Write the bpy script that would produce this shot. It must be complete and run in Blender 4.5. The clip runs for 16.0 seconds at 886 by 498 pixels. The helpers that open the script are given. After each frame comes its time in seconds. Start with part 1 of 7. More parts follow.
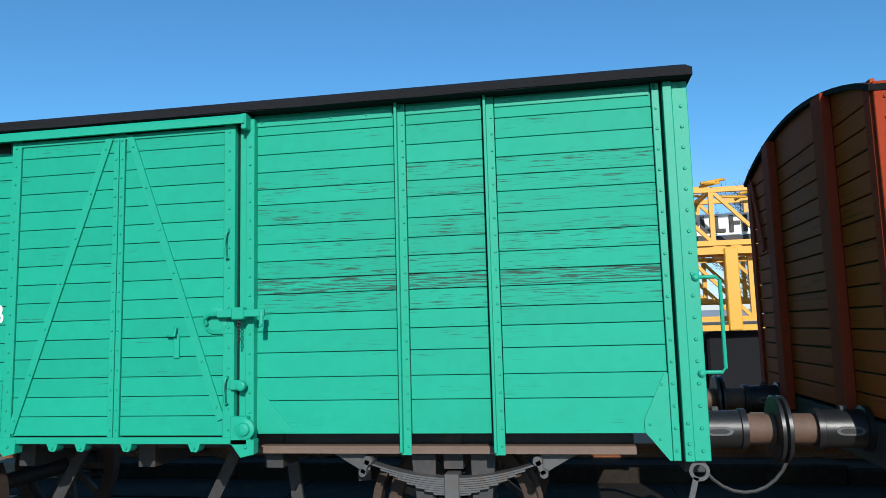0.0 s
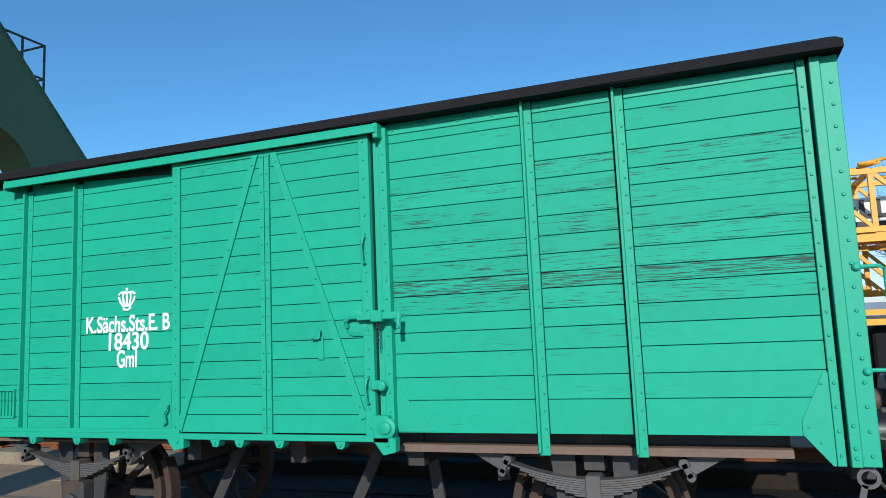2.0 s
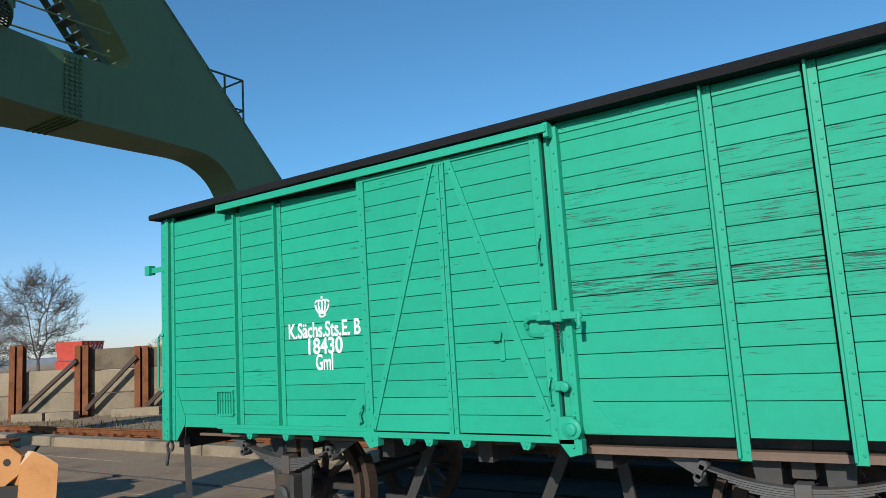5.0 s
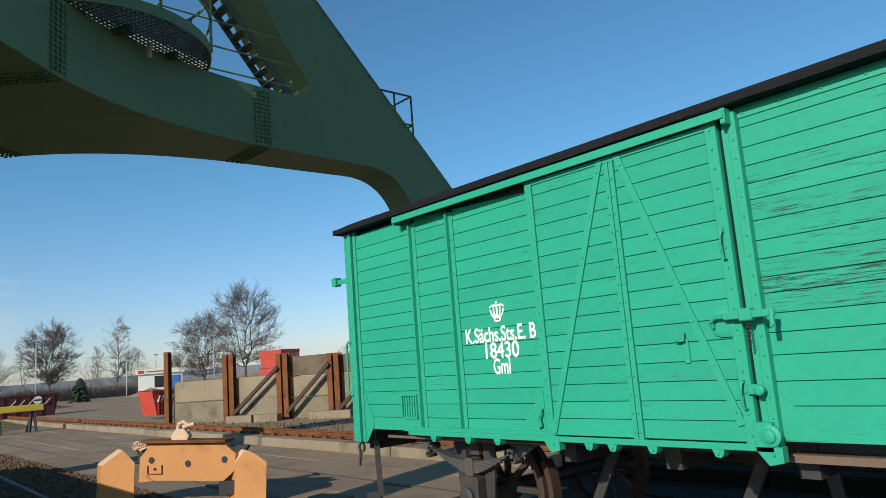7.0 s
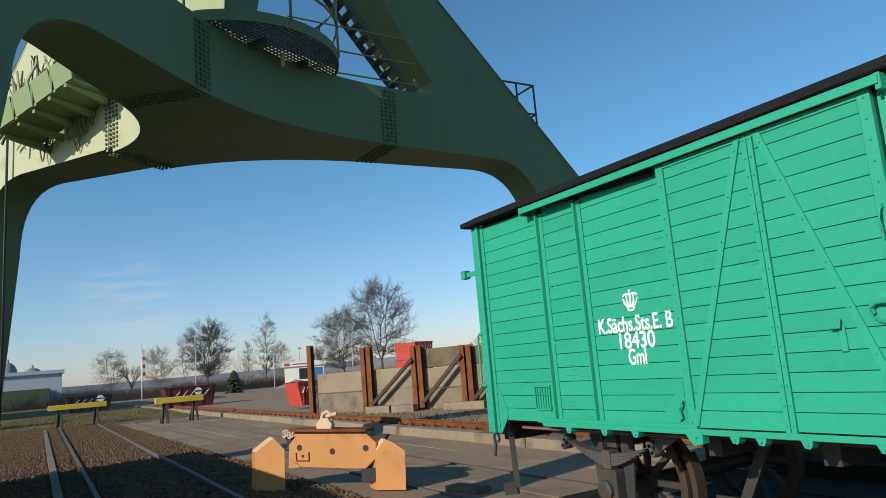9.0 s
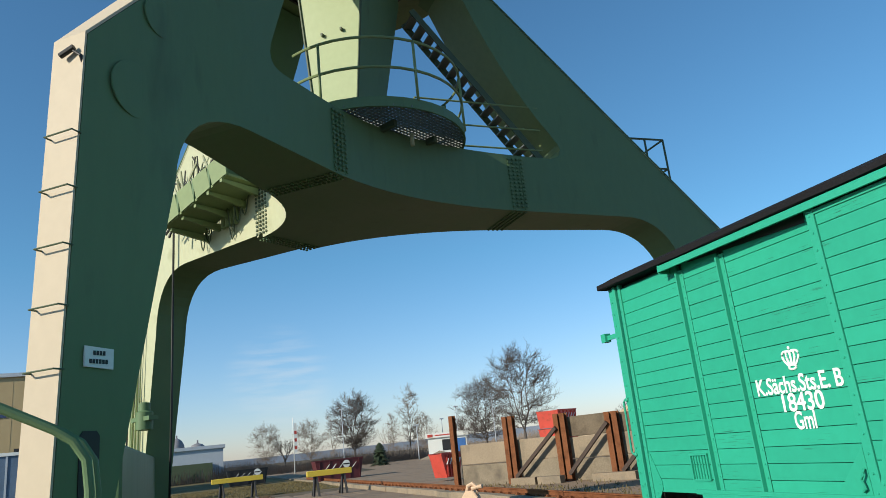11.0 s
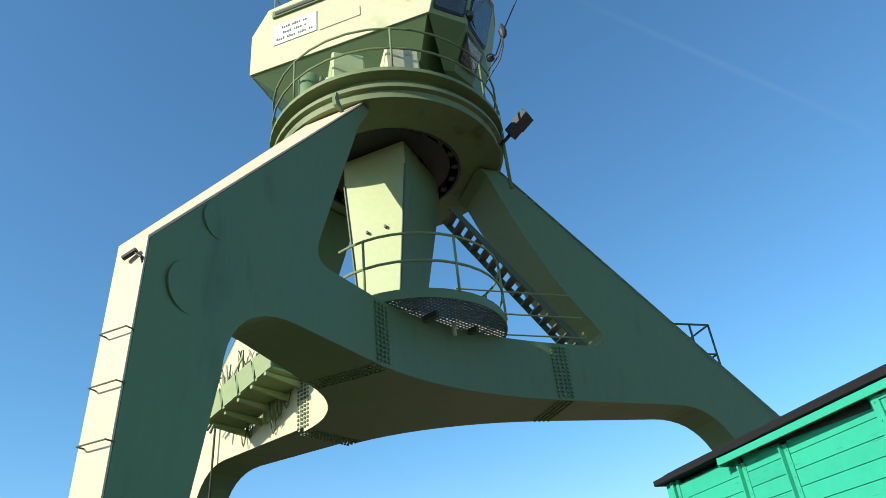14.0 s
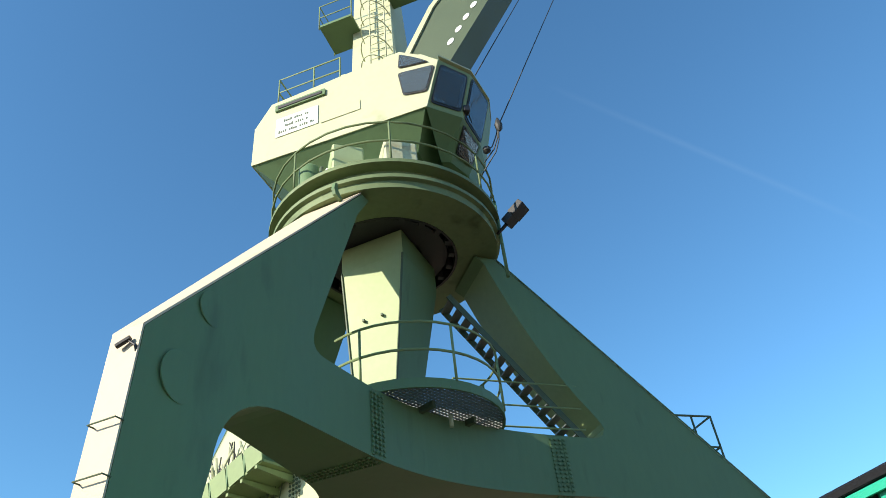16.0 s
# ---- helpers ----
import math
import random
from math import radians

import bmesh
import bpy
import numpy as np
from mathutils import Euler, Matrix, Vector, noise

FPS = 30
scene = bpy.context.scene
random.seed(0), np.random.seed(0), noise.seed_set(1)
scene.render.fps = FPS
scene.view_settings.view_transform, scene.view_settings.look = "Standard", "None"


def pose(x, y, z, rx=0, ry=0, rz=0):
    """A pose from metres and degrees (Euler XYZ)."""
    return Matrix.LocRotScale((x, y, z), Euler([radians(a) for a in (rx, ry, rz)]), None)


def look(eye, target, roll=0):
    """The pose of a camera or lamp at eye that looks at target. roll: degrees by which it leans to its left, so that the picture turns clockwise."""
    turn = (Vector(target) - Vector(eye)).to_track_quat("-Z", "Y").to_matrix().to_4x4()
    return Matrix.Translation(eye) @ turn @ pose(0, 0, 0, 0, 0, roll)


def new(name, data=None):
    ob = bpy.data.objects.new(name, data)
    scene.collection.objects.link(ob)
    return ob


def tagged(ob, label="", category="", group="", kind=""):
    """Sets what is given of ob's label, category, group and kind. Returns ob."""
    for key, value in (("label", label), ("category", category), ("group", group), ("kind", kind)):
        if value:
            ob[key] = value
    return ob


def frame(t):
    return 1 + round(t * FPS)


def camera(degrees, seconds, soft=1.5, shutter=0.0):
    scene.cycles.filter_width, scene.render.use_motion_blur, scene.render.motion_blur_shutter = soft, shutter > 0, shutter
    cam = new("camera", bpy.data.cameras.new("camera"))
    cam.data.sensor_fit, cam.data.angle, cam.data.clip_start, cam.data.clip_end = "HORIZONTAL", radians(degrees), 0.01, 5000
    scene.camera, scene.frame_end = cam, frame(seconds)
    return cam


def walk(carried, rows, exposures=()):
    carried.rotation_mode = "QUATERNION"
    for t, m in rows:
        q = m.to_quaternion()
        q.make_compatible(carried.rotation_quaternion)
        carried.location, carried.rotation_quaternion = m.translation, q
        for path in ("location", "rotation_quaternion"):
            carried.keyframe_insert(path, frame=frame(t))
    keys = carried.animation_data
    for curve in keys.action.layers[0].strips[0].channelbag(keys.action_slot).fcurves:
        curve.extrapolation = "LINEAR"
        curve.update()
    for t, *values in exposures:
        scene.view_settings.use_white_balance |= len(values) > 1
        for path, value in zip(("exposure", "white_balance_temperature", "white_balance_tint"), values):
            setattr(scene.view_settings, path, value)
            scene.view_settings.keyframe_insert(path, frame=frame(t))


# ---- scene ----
EYE = Vector((0, 0, 1.7))
cam = camera(64.1, 16.0, soft=0.85)
# seconds, yaw, pitch, lean of the hand-held camera, which turns where it stands
PATH = [
    (0.0, 9.73, 6.43, -1.55),
    (0.5, 12.47, 6.45, -1.83),
    (1.0, 15.15, 6.56, -2.04),
    (1.5, 17.44, 6.66, -2.24),
    (2.0, 20.37, 6.79, -2.46),
    (2.5, 22.93, 6.93, -2.65),
    (3.0, 25.36, 7.08, -2.80),
    (3.5, 27.49, 7.24, -2.92),
    (6.0, 40.87, 8.08, -3.96),
    (6.5, 44.62, 8.47, -4.17),
    (7.0, 48.53, 8.86, -4.39),
    (7.5, 51.60, 9.06, -4.46),
    (8.0, 54.48, 9.05, -4.51),
    (8.5, 56.16, 8.86, -4.61),
    (9.0, 58.99, 9.01, -4.84),
    (11.5, 71.37, 17.49, -5.88),
    (12.0, 71.73, 20.38, -5.96),
    (12.5, 71.84, 23.07, -5.97),
    (13.0, 71.76, 25.80, -6.11),
    (13.5, 71.76, 28.06, -6.22),
    (14.0, 71.38, 30.94, -6.30),
    (14.5, 71.15, 32.99, -6.39),
    (15.0, 70.82, 34.73, -6.53),
    (15.5, 70.51, 36.27, -6.70),
    (16.0, 70.10, 38.01, -6.88)]


def turned(yaw, pitch, lean):
    yw, p = radians(yaw), radians(pitch)
    ahead = Vector((-math.sin(yw) * math.cos(p), math.cos(yw) * math.cos(p), math.sin(p)))
    return look(EYE, EYE + ahead, lean)


EXPOSURE = ((0.0, -0.13, 6050, 9), (3.5, -0.14, 6150, 9), (7.0, -0.20, 6800, 9), (9.0, -0.20, 6850, 9), (11.5, 0.07, 6850, 9), (13.0, 0.40, 6900, 10), (14.5, 0.55, 6900, 10), (16.0, 0.65, 6900, 10))
walk(cam, [(t, turned(*a)) for t, *a in PATH], EXPOSURE)

# ---- sky and sun ----
SUN_EL, SUN_X, SUN_Y = 24.0, 0.25, -0.968
world = bpy.data.worlds.new("sky")
scene.world = world
world.use_nodes = True
nt = world.node_tree
sky = nt.nodes.new("ShaderNodeTexSky")
sky.sky_type = "NISHITA"
sky.sun_disc = False
sky.sun_elevation = radians(SUN_EL)
sky.sun_rotation = math.atan2(SUN_X, SUN_Y)
sky.air_density, sky.dust_density, sky.ozone_density = 1.0, 0.4, 3.0
nt.nodes["Background"].inputs[1].default_value = 0.145
tint = nt.nodes.new("ShaderNodeVectorMath")
tint.operation = "MULTIPLY"
# haze towards the horizon takes the blue out of the sky
way_up = nt.nodes.new("ShaderNodeTexCoord")
split_up = nt.nodes.new("ShaderNodeSeparateXYZ")
haze = nt.nodes.new("ShaderNodeMapRange")
haze.inputs["From Min"].default_value, haze.inputs["From Max"].default_value = 0.0, 0.26
haze_mix = nt.nodes.new("ShaderNodeMix")
haze_mix.data_type = "VECTOR"
haze_mix.inputs["A"].default_value = (0.89, 0.90, 1.15)
haze_mix.inputs["B"].default_value = (0.575, 0.98, 1.13)
nt.links.new(way_up.outputs["Generated"], split_up.inputs[0])
nt.links.new(split_up.outputs["Z"], haze.inputs["Value"])
nt.links.new(haze.outputs[0], haze_mix.inputs["Factor"])
nt.links.new(haze_mix.outputs["Result"], tint.inputs[1])
nt.links.new(sky.outputs[0], tint.inputs[0])
# one faint wisp of high cloud low in the west
stretch_ = nt.nodes.new("ShaderNodeMapping")
stretch_.inputs["Scale"].default_value = (9, 9, 70)
wisp = nt.nodes.new("ShaderNodeTexNoise")
wisp.inputs["Scale"].default_value, wisp.inputs["Detail"].default_value = 1.0, 5.0
near_by = nt.nodes.new("ShaderNodeVectorMath")
near_by.operation = "DOT_PRODUCT"
near_by.inputs[1].default_value = (-0.987, 0.115, 0.108)
spot_ = nt.nodes.new("ShaderNodeMapRange")
spot_.interpolation_type = "SMOOTHSTEP"
spot_.inputs["From Min"].default_value, spot_.inputs["From Max"].default_value = 0.9962, 1.0
thin = nt.nodes.new("ShaderNodeMapRange")
thin.inputs["From Min"].default_value, thin.inputs["From Max"].default_value, thin.inputs["To Max"].default_value = 0.40, 0.72, 0.45
both_ = nt.nodes.new("ShaderNodeMath")
both_.operation = "MULTIPLY"
cloud = nt.nodes.new("ShaderNodeMix")
cloud.data_type = "VECTOR"
cloud.inputs["B"].default_value = (5.2, 5.6, 6.0)
nt.links.new(way_up.outputs["Generated"], stretch_.inputs[0])
nt.links.new(stretch_.outputs[0], wisp.inputs["Vector"])
nt.links.new(way_up.outputs["Generated"], near_by.inputs[0])
nt.links.new(near_by.outputs["Value"], spot_.inputs["Value"])
nt.links.new(wisp.outputs[0], thin.inputs["Value"])
nt.links.new(spot_.outputs[0], both_.inputs[0])
nt.links.new(thin.outputs[0], both_.inputs[1])
nt.links.new(both_.outputs[0], cloud.inputs["Factor"])
nt.links.new(tint.outputs[0], cloud.inputs["A"])
# and a fading vapour trail high in the north-west
def sky_node(kind, operation="", *values):
    nd = nt.nodes.new(kind)
    if operation:
        nd.operation = operation
    for k, v in values:
        nd.inputs[k].default_value = v
    return nd


across = sky_node("ShaderNodeVectorMath", "DOT_PRODUCT", (1, (-0.842, -0.212, -0.496)))
wander = sky_node("ShaderNodeTexNoise", "", ("Scale", 9.0), ("Detail", 4.0))
off_line = sky_node("ShaderNodeMath", "ABSOLUTE")
thread = sky_node("ShaderNodeMapRange", "", ("From Min", 0.006), ("From Max", 0.0), ("To Max", 1.0))
along = sky_node("ShaderNodeVectorMath", "DOT_PRODUCT", (1, (-0.52, 0.57, 0.635)))
reach = sky_node("ShaderNodeMapRange", "", ("From Min", 0.972), ("From Max", 0.995), ("To Max", 0.06))
trail_amount, trail_patch = sky_node("ShaderNodeMath", "MULTIPLY"), sky_node("ShaderNodeMath", "MULTIPLY")
trail = sky_node("ShaderNodeMix")
trail.data_type = "VECTOR"
trail.inputs["B"].default_value = (3.2, 4.4, 5.6)
for a_, b_ in ((way_up.outputs["Generated"], across.inputs[0]), (way_up.outputs["Generated"], wander.inputs["Vector"]), (way_up.outputs["Generated"], along.inputs[0]),
               (across.outputs["Value"], off_line.inputs[0]), (off_line.outputs[0], thread.inputs["Value"]), (along.outputs["Value"], reach.inputs["Value"]),
               (thread.outputs[0], trail_amount.inputs[0]), (reach.outputs[0], trail_amount.inputs[1]), (trail_amount.outputs[0], trail_patch.inputs[0]), (wander.outputs[0], trail_patch.inputs[1]),
               (trail_patch.outputs[0], trail.inputs["Factor"]), (cloud.outputs["Result"], trail.inputs["A"]), (trail.outputs["Result"], nt.nodes["Background"].inputs[0])):
    nt.links.new(a_, b_)
sun = new("sun", bpy.data.lights.new("sun", "SUN"))
sun.data.energy = 5.0
sun.data.angle = radians(0.5)
sun.data.color = (1.0, 0.92, 0.80)
sun.matrix_world = look((SUN_X * 40, SUN_Y * 40, 40 * math.tan(radians(SUN_EL))), (0, 0, 0))


# ---- materials ----
def surface(name, col, rough=0.6, metal=0.0, vary=0.15, grain=30.0, patch=1.5, bump=0.15, dirt=None, dirt_amount=0.0, stretch=(1, 1, 1), spec=0.5, island=0.0):
    """A painted, stony or metal surface: two scales of colour variation, stains and relief."""
    m = bpy.data.materials.new(name)
    m.use_nodes = True
    n, l = m.node_tree.nodes, m.node_tree.links
    b = n["Principled BSDF"]
    b.inputs["Metallic"].default_value = metal
    b.inputs["Specular IOR Level"].default_value = spec
    geo = n.new("ShaderNodeNewGeometry")
    mp = n.new("ShaderNodeMapping")
    mp.inputs["Scale"].default_value = stretch
    l.new(geo.outputs["Position"], mp.inputs["Vector"])

    def noise_tex(scale, detail=5.0):
        t = n.new("ShaderNodeTexNoise")
        t.inputs["Scale"].default_value = scale
        t.inputs["Detail"].default_value = detail
        l.new(mp.outputs[0], t.inputs["Vector"])
        return t

    fine, broad = noise_tex(grain), noise_tex(patch, 4.0)
    add = n.new("ShaderNodeMath")
    add.operation = "ADD"
    l.new(fine.outputs[0], add.inputs[0])
    l.new(broad.outputs[0], add.inputs[1])
    rng = n.new("ShaderNodeMapRange")
    rng.inputs["From Min"].default_value, rng.inputs["From Max"].default_value = 0.6, 1.4
    rng.inputs["To Min"].default_value, rng.inputs["To Max"].default_value = 1 - vary, 1 + vary
    l.new(add.outputs[0], rng.inputs["Value"])
    level = rng.outputs[0]
    if island:
        info = n.new("ShaderNodeObjectInfo")
        r2 = n.new("ShaderNodeMapRange")
        r2.inputs["To Min"].default_value, r2.inputs["To Max"].default_value = 1 - island, 1 + island
        l.new(info.outputs["Random"], r2.inputs["Value"])
        mu = n.new("ShaderNodeMath")
        mu.operation = "MULTIPLY"
        l.new(level, mu.inputs[0])
        l.new(r2.outputs[0], mu.inputs[1])
        level = mu.outputs[0]
    mix = n.new("ShaderNodeVectorMath")
    mix.operation = "SCALE"
    mix.inputs[0].default_value = col
    l.new(level, mix.inputs["Scale"])
    out = mix.outputs[0]
    if dirt:
        st = noise_tex(patch * 2.3, 8.0)
        r3 = n.new("ShaderNodeMapRange")
        r3.inputs["From Min"].default_value, r3.inputs["From Max"].default_value = 0.62 - dirt_amount * 0.25, 0.75
        l.new(st.outputs[0], r3.inputs["Value"])
        mx = n.new("ShaderNodeMix")
        mx.data_type = "RGBA"
        l.new(r3.outputs[0], mx.inputs["Factor"])
        l.new(out, mx.inputs["A"])
        mx.inputs["B"].default_value = (*dirt, 1)
        out = mx.outputs["Result"]
    l.new(out, b.inputs["Base Color"])
    rr = n.new("ShaderNodeMapRange")
    rr.inputs["To Min"].default_value, rr.inputs["To Max"].default_value = max(rough - 0.12, 0.02), min(rough + 0.12, 1)
    l.new(broad.outputs[0], rr.inputs["Value"])
    l.new(rr.outputs[0], b.inputs["Roughness"])
    if bump:
        bp = n.new("ShaderNodeBump")
        bp.inputs["Strength"].default_value = bump
        bp.inputs["Distance"].default_value = 0.01
        l.new(fine.outputs[0], bp.inputs["Height"])
        l.new(bp.outputs[0], b.inputs["Normal"])
    return m


def dull(m):
    """Dry mineral surfaces have next to no gloss."""
    m.node_tree.nodes["Principled BSDF"].inputs["Specular IOR Level"].default_value = 0.08
    return m


def board_paint(name, col, worn, amount=0.0):
    """Painted boards: faint difference from board to board, paint cracked along the grain, bare wood in worn bands."""
    m = surface(name, col, rough=0.62, vary=0.07, grain=16, patch=1.1, bump=0.0, island=0.05, spec=0.28)
    n, l = m.node_tree.nodes, m.node_tree.links
    b = n["Principled BSDF"]
    base = b.inputs["Base Color"].links[0].from_socket
    geo = n.new("ShaderNodeNewGeometry")
    info = n.new("ShaderNodeObjectInfo")

    def tex(sx, sz, detail, seed):
        mp = n.new("ShaderNodeMapping")
        mp.inputs["Scale"].default_value = (sx, 1, sz)
        mp.inputs["Location"].default_value = (seed, seed, seed)
        l.new(geo.outputs["Position"], mp.inputs["Vector"])
        t = n.new("ShaderNodeTexNoise")
        t.inputs["Scale"].default_value = 1.0
        t.inputs["Detail"].default_value = detail
        t.inputs["Roughness"].default_value = 0.62
        l.new(mp.outputs[0], t.inputs["Vector"])
        return t.outputs[0]

    def ramp(v, lo, hi):
        r = n.new("ShaderNodeMapRange")
        r.inputs["From Min"].default_value, r.inputs["From Max"].default_value = lo, hi
        l.new(v, r.inputs["Value"])
        return r.outputs[0]

    def times(a, b_):
        mu = n.new("ShaderNodeMath")
        mu.operation = "MULTIPLY"
        l.new(a, mu.inputs[0])
        l.new(b_, mu.inputs[1])
        return mu.outputs[0]

    cracks = ramp(tex(5.0, 150, 6, 3.0), 0.575 - amount * 0.055, 0.625 - amount * 0.045)
    where = ramp(tex(1.3, 7.0, 3, 11.0), 0.50 - amount * 0.30, 0.60 - amount * 0.25)
    mask = times(cracks, where)
    mx = n.new("ShaderNodeMix")
    mx.data_type = "RGBA"
    l.new(mask, mx.inputs["Factor"])
    l.new(base, mx.inputs["A"])
    mx.inputs["B"].default_value = (*worn, 1)
    l.new(mx.outputs["Result"], b.inputs["Base Color"])
    bp = n.new("ShaderNodeBump")
    bp.inputs["Strength"].default_value = 0.3
    bp.inputs["Distance"].default_value = 0.0015
    bp.invert = True
    ad = n.new("ShaderNodeMath")
    ad.operation = "ADD"
    l.new(times(tex(5, 120, 4, 7.0), where), ad.inputs[0])
    l.new(mask, ad.inputs[1])
    l.new(ad.outputs[0], bp.inputs["Height"])
    l.new(bp.outputs[0], b.inputs["Normal"])
    return m


GREEN = (0.017, 0.345, 0.222)
M_BOARD = board_paint("green_board_paint", GREEN, (0.02, 0.13, 0.085), -0.16)
M_BOARD_WORN = board_paint("green_board_paint_worn", GREEN, (0.024, 0.078, 0.056), 1.75)
M_BOARD_CRACKED = board_paint("green_board_paint_cracked", GREEN, (0.024, 0.09, 0.06), 0.30)
M_GREEN = surface("green_iron_paint", (0.02, 0.35, 0.225), rough=0.5, vary=0.06, bump=0.06, spec=0.35)
M_GAP = surface("board_groove", (0.01, 0.085, 0.055), rough=0.9)
M_TAR = surface("tarred_roof_felt", (0.013, 0.013, 0.015), rough=0.85, spec=0.15, vary=0.3, bump=0.5, grain=60)
M_IRON = surface("grey_black_iron", (0.04, 0.04, 0.041), rough=0.6, metal=0.1, vary=0.25, dirt=(0.10, 0.06, 0.035), dirt_amount=0.3)
M_SPRING = surface("grey_spring_steel", (0.095, 0.095, 0.097), rough=0.5, metal=0.2, vary=0.2, dirt=(0.10, 0.07, 0.045), dirt_amount=0.3)
M_BUFFER = surface("black_buffer_enamel", (0.013, 0.013, 0.014), rough=0.40, vary=0.2, bump=0.1)
M_RUST = surface("rusty_iron", (0.19, 0.075, 0.035), rough=0.85, vary=0.35, bump=0.4, dirt=(0.10, 0.04, 0.02), dirt_amount=0.5)
M_WHEEL = surface("rust_brown_wheel", (0.052, 0.032, 0.023), rough=0.75, vary=0.3, bump=0.3)
M_TAN = surface("rust_tan_primer", (0.155, 0.105, 0.08), rough=0.7, vary=0.15, bump=0.1)
M_PLUNGER = surface("rusty_brown_plunger", (0.11, 0.062, 0.042), rough=0.7, vary=0.25, bump=0.2)
M_RAIL = surface("rail_steel", (0.13, 0.10, 0.082), rough=0.7, metal=0.1, vary=0.2)
M_BROWN = board_paint("ochre_brown_boards", (0.40, 0.075, 0.015), (0.08, 0.03, 0.015), 0.1)
M_BROWN.node_tree.nodes["Principled BSDF"].inputs["Specular IOR Level"].default_value = 0.06
M_REDBROWN = surface("red_brown_iron_paint", (0.30, 0.04, 0.014), rough=0.8, vary=0.12, spec=0.15)
M_WHITE = surface("white_lettering", (0.85, 0.86, 0.84), rough=0.6, vary=0.04, bump=0.03)
# shaded (dark green) and sunlit (pale, cream, beige) tones of one crane paint
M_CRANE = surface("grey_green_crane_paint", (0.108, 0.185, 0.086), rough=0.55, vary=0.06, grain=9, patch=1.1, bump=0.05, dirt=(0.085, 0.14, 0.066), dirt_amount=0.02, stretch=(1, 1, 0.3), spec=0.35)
M_PALE = surface("sunlit_green_crane_paint", (0.36, 0.44, 0.235), rough=0.55, vary=0.06, grain=9, patch=0.6, bump=0.05, spec=0.3)
M_CREAM = surface("sunlit_crane_paint", (0.46, 0.48, 0.315), rough=0.6, vary=0.06, grain=9, patch=0.6, bump=0.05, dirt=(0.36, 0.37, 0.22), dirt_amount=0.1, spec=0.3)
M_BEIGE = surface("sunlit_beige_crane_paint", (0.52, 0.44, 0.32), rough=0.6, vary=0.05, grain=9, patch=0.6, bump=0.04, dirt=(0.45, 0.40, 0.27), dirt_amount=0.15, spec=0.25)
M_MID = surface("light_green_crane_paint", (0.20, 0.265, 0.12), rough=0.55, vary=0.08, grain=9, patch=0.6, bump=0.05, spec=0.35)
M_RINGP = surface("weathered_ring_paint", (0.15, 0.20, 0.095), rough=0.6, vary=0.14, grain=9, patch=0.9, bump=0.05, dirt=(0.08, 0.11, 0.05), dirt_amount=0.15, spec=0.3)
M_CRDARK = surface("dark_green_crane_paint", (0.065, 0.095, 0.05), rough=0.6, vary=0.12)
M_GRATE = surface("galvanised_grating", (0.16, 0.18, 0.17), rough=0.5, metal=0.4)
M_SOOT = surface("greasy_machine_iron", (0.03, 0.032, 0.03), rough=0.6, vary=0.3)
M_ORANGE = surface("orange_machine_paint", (0.52, 0.235, 0.075), rough=0.55, vary=0.08, dirt=(0.40, 0.16, 0.05), dirt_amount=0.15)
M_ORANGE_PALE = surface("bleached_sunlit_orange_paint", (0.62, 0.44, 0.30), rough=0.7, vary=0.1, dirt=(0.52, 0.26, 0.10), dirt_amount=0.2)
M_CONC = surface("old_concrete", (0.24, 0.20, 0.145), rough=0.9, vary=0.25, grain=22, patch=0.8, bump=0.4, dirt=(0.13, 0.11, 0.085), dirt_amount=0.45)
M_CONC_DARK = surface("sooty_concrete", (0.15, 0.12, 0.085), rough=0.9, vary=0.3, grain=22, patch=0.8, bump=0.4, dirt=(0.08, 0.065, 0.05), dirt_amount=0.5)
M_CONC2 = surface("pale_concrete", (0.28, 0.225, 0.16), rough=0.9, vary=0.2, grain=22, patch=0.9, bump=0.35, dirt=(0.2, 0.17, 0.13), dirt_amount=0.3)
M_GROUND = surface("yard_ground", (0.15, 0.12, 0.08), rough=0.95, vary=0.35, grain=7, patch=0.25, bump=0.5, dirt=(0.085, 0.07, 0.045), dirt_amount=0.4)
M_SLAB = surface("yard_slab", (0.27, 0.20, 0.138), rough=0.92, vary=0.2, grain=12, patch=0.5, bump=0.35, dirt=(0.18, 0.138, 0.10), dirt_amount=0.35, island=0.12)
# near-black ground: the shade under and behind the wagons put into colour
M_SHADE_GROUND = surface("shaded_black_ground", (0.024, 0.02, 0.016), rough=0.95, vary=0.35, grain=14, patch=0.7, bump=0.4, dirt=(0.05, 0.038, 0.025), dirt_amount=0.2, spec=0.1)
M_STONE = surface("ballast_stone", (0.15, 0.098, 0.062), rough=0.9, vary=0.55, grain=9, patch=3.0, bump=0.3)
M_GRASS = surface("winter_grass", (0.16, 0.128, 0.06), rough=0.95, vary=0.35, grain=4, patch=0.3, bump=0.6)
M_BARK = surface("winter_bark", (0.12, 0.102, 0.09), rough=0.9, vary=0.25)
M_BUSH = surface("bare_bushes", (0.23, 0.185, 0.145), rough=0.95, vary=0.4)
M_FIR = surface("fir_needles", (0.035, 0.055, 0.025), rough=0.9, vary=0.4)
M_RED = surface("red_skip_paint", (0.50, 0.06, 0.04), rough=0.55, vary=0.15, dirt=(0.25, 0.05, 0.03), dirt_amount=0.3)
M_DKRED = surface("dark_red_skip_paint", (0.085, 0.013, 0.016), rough=0.6, vary=0.15)
M_YELLOW = surface("yellow_crane_paint", (0.70, 0.35, 0.027), rough=0.5, vary=0.1)
M_BUFYEL = surface("yellow_buffer_beam", (0.62, 0.45, 0.05), rough=0.7, vary=0.15)
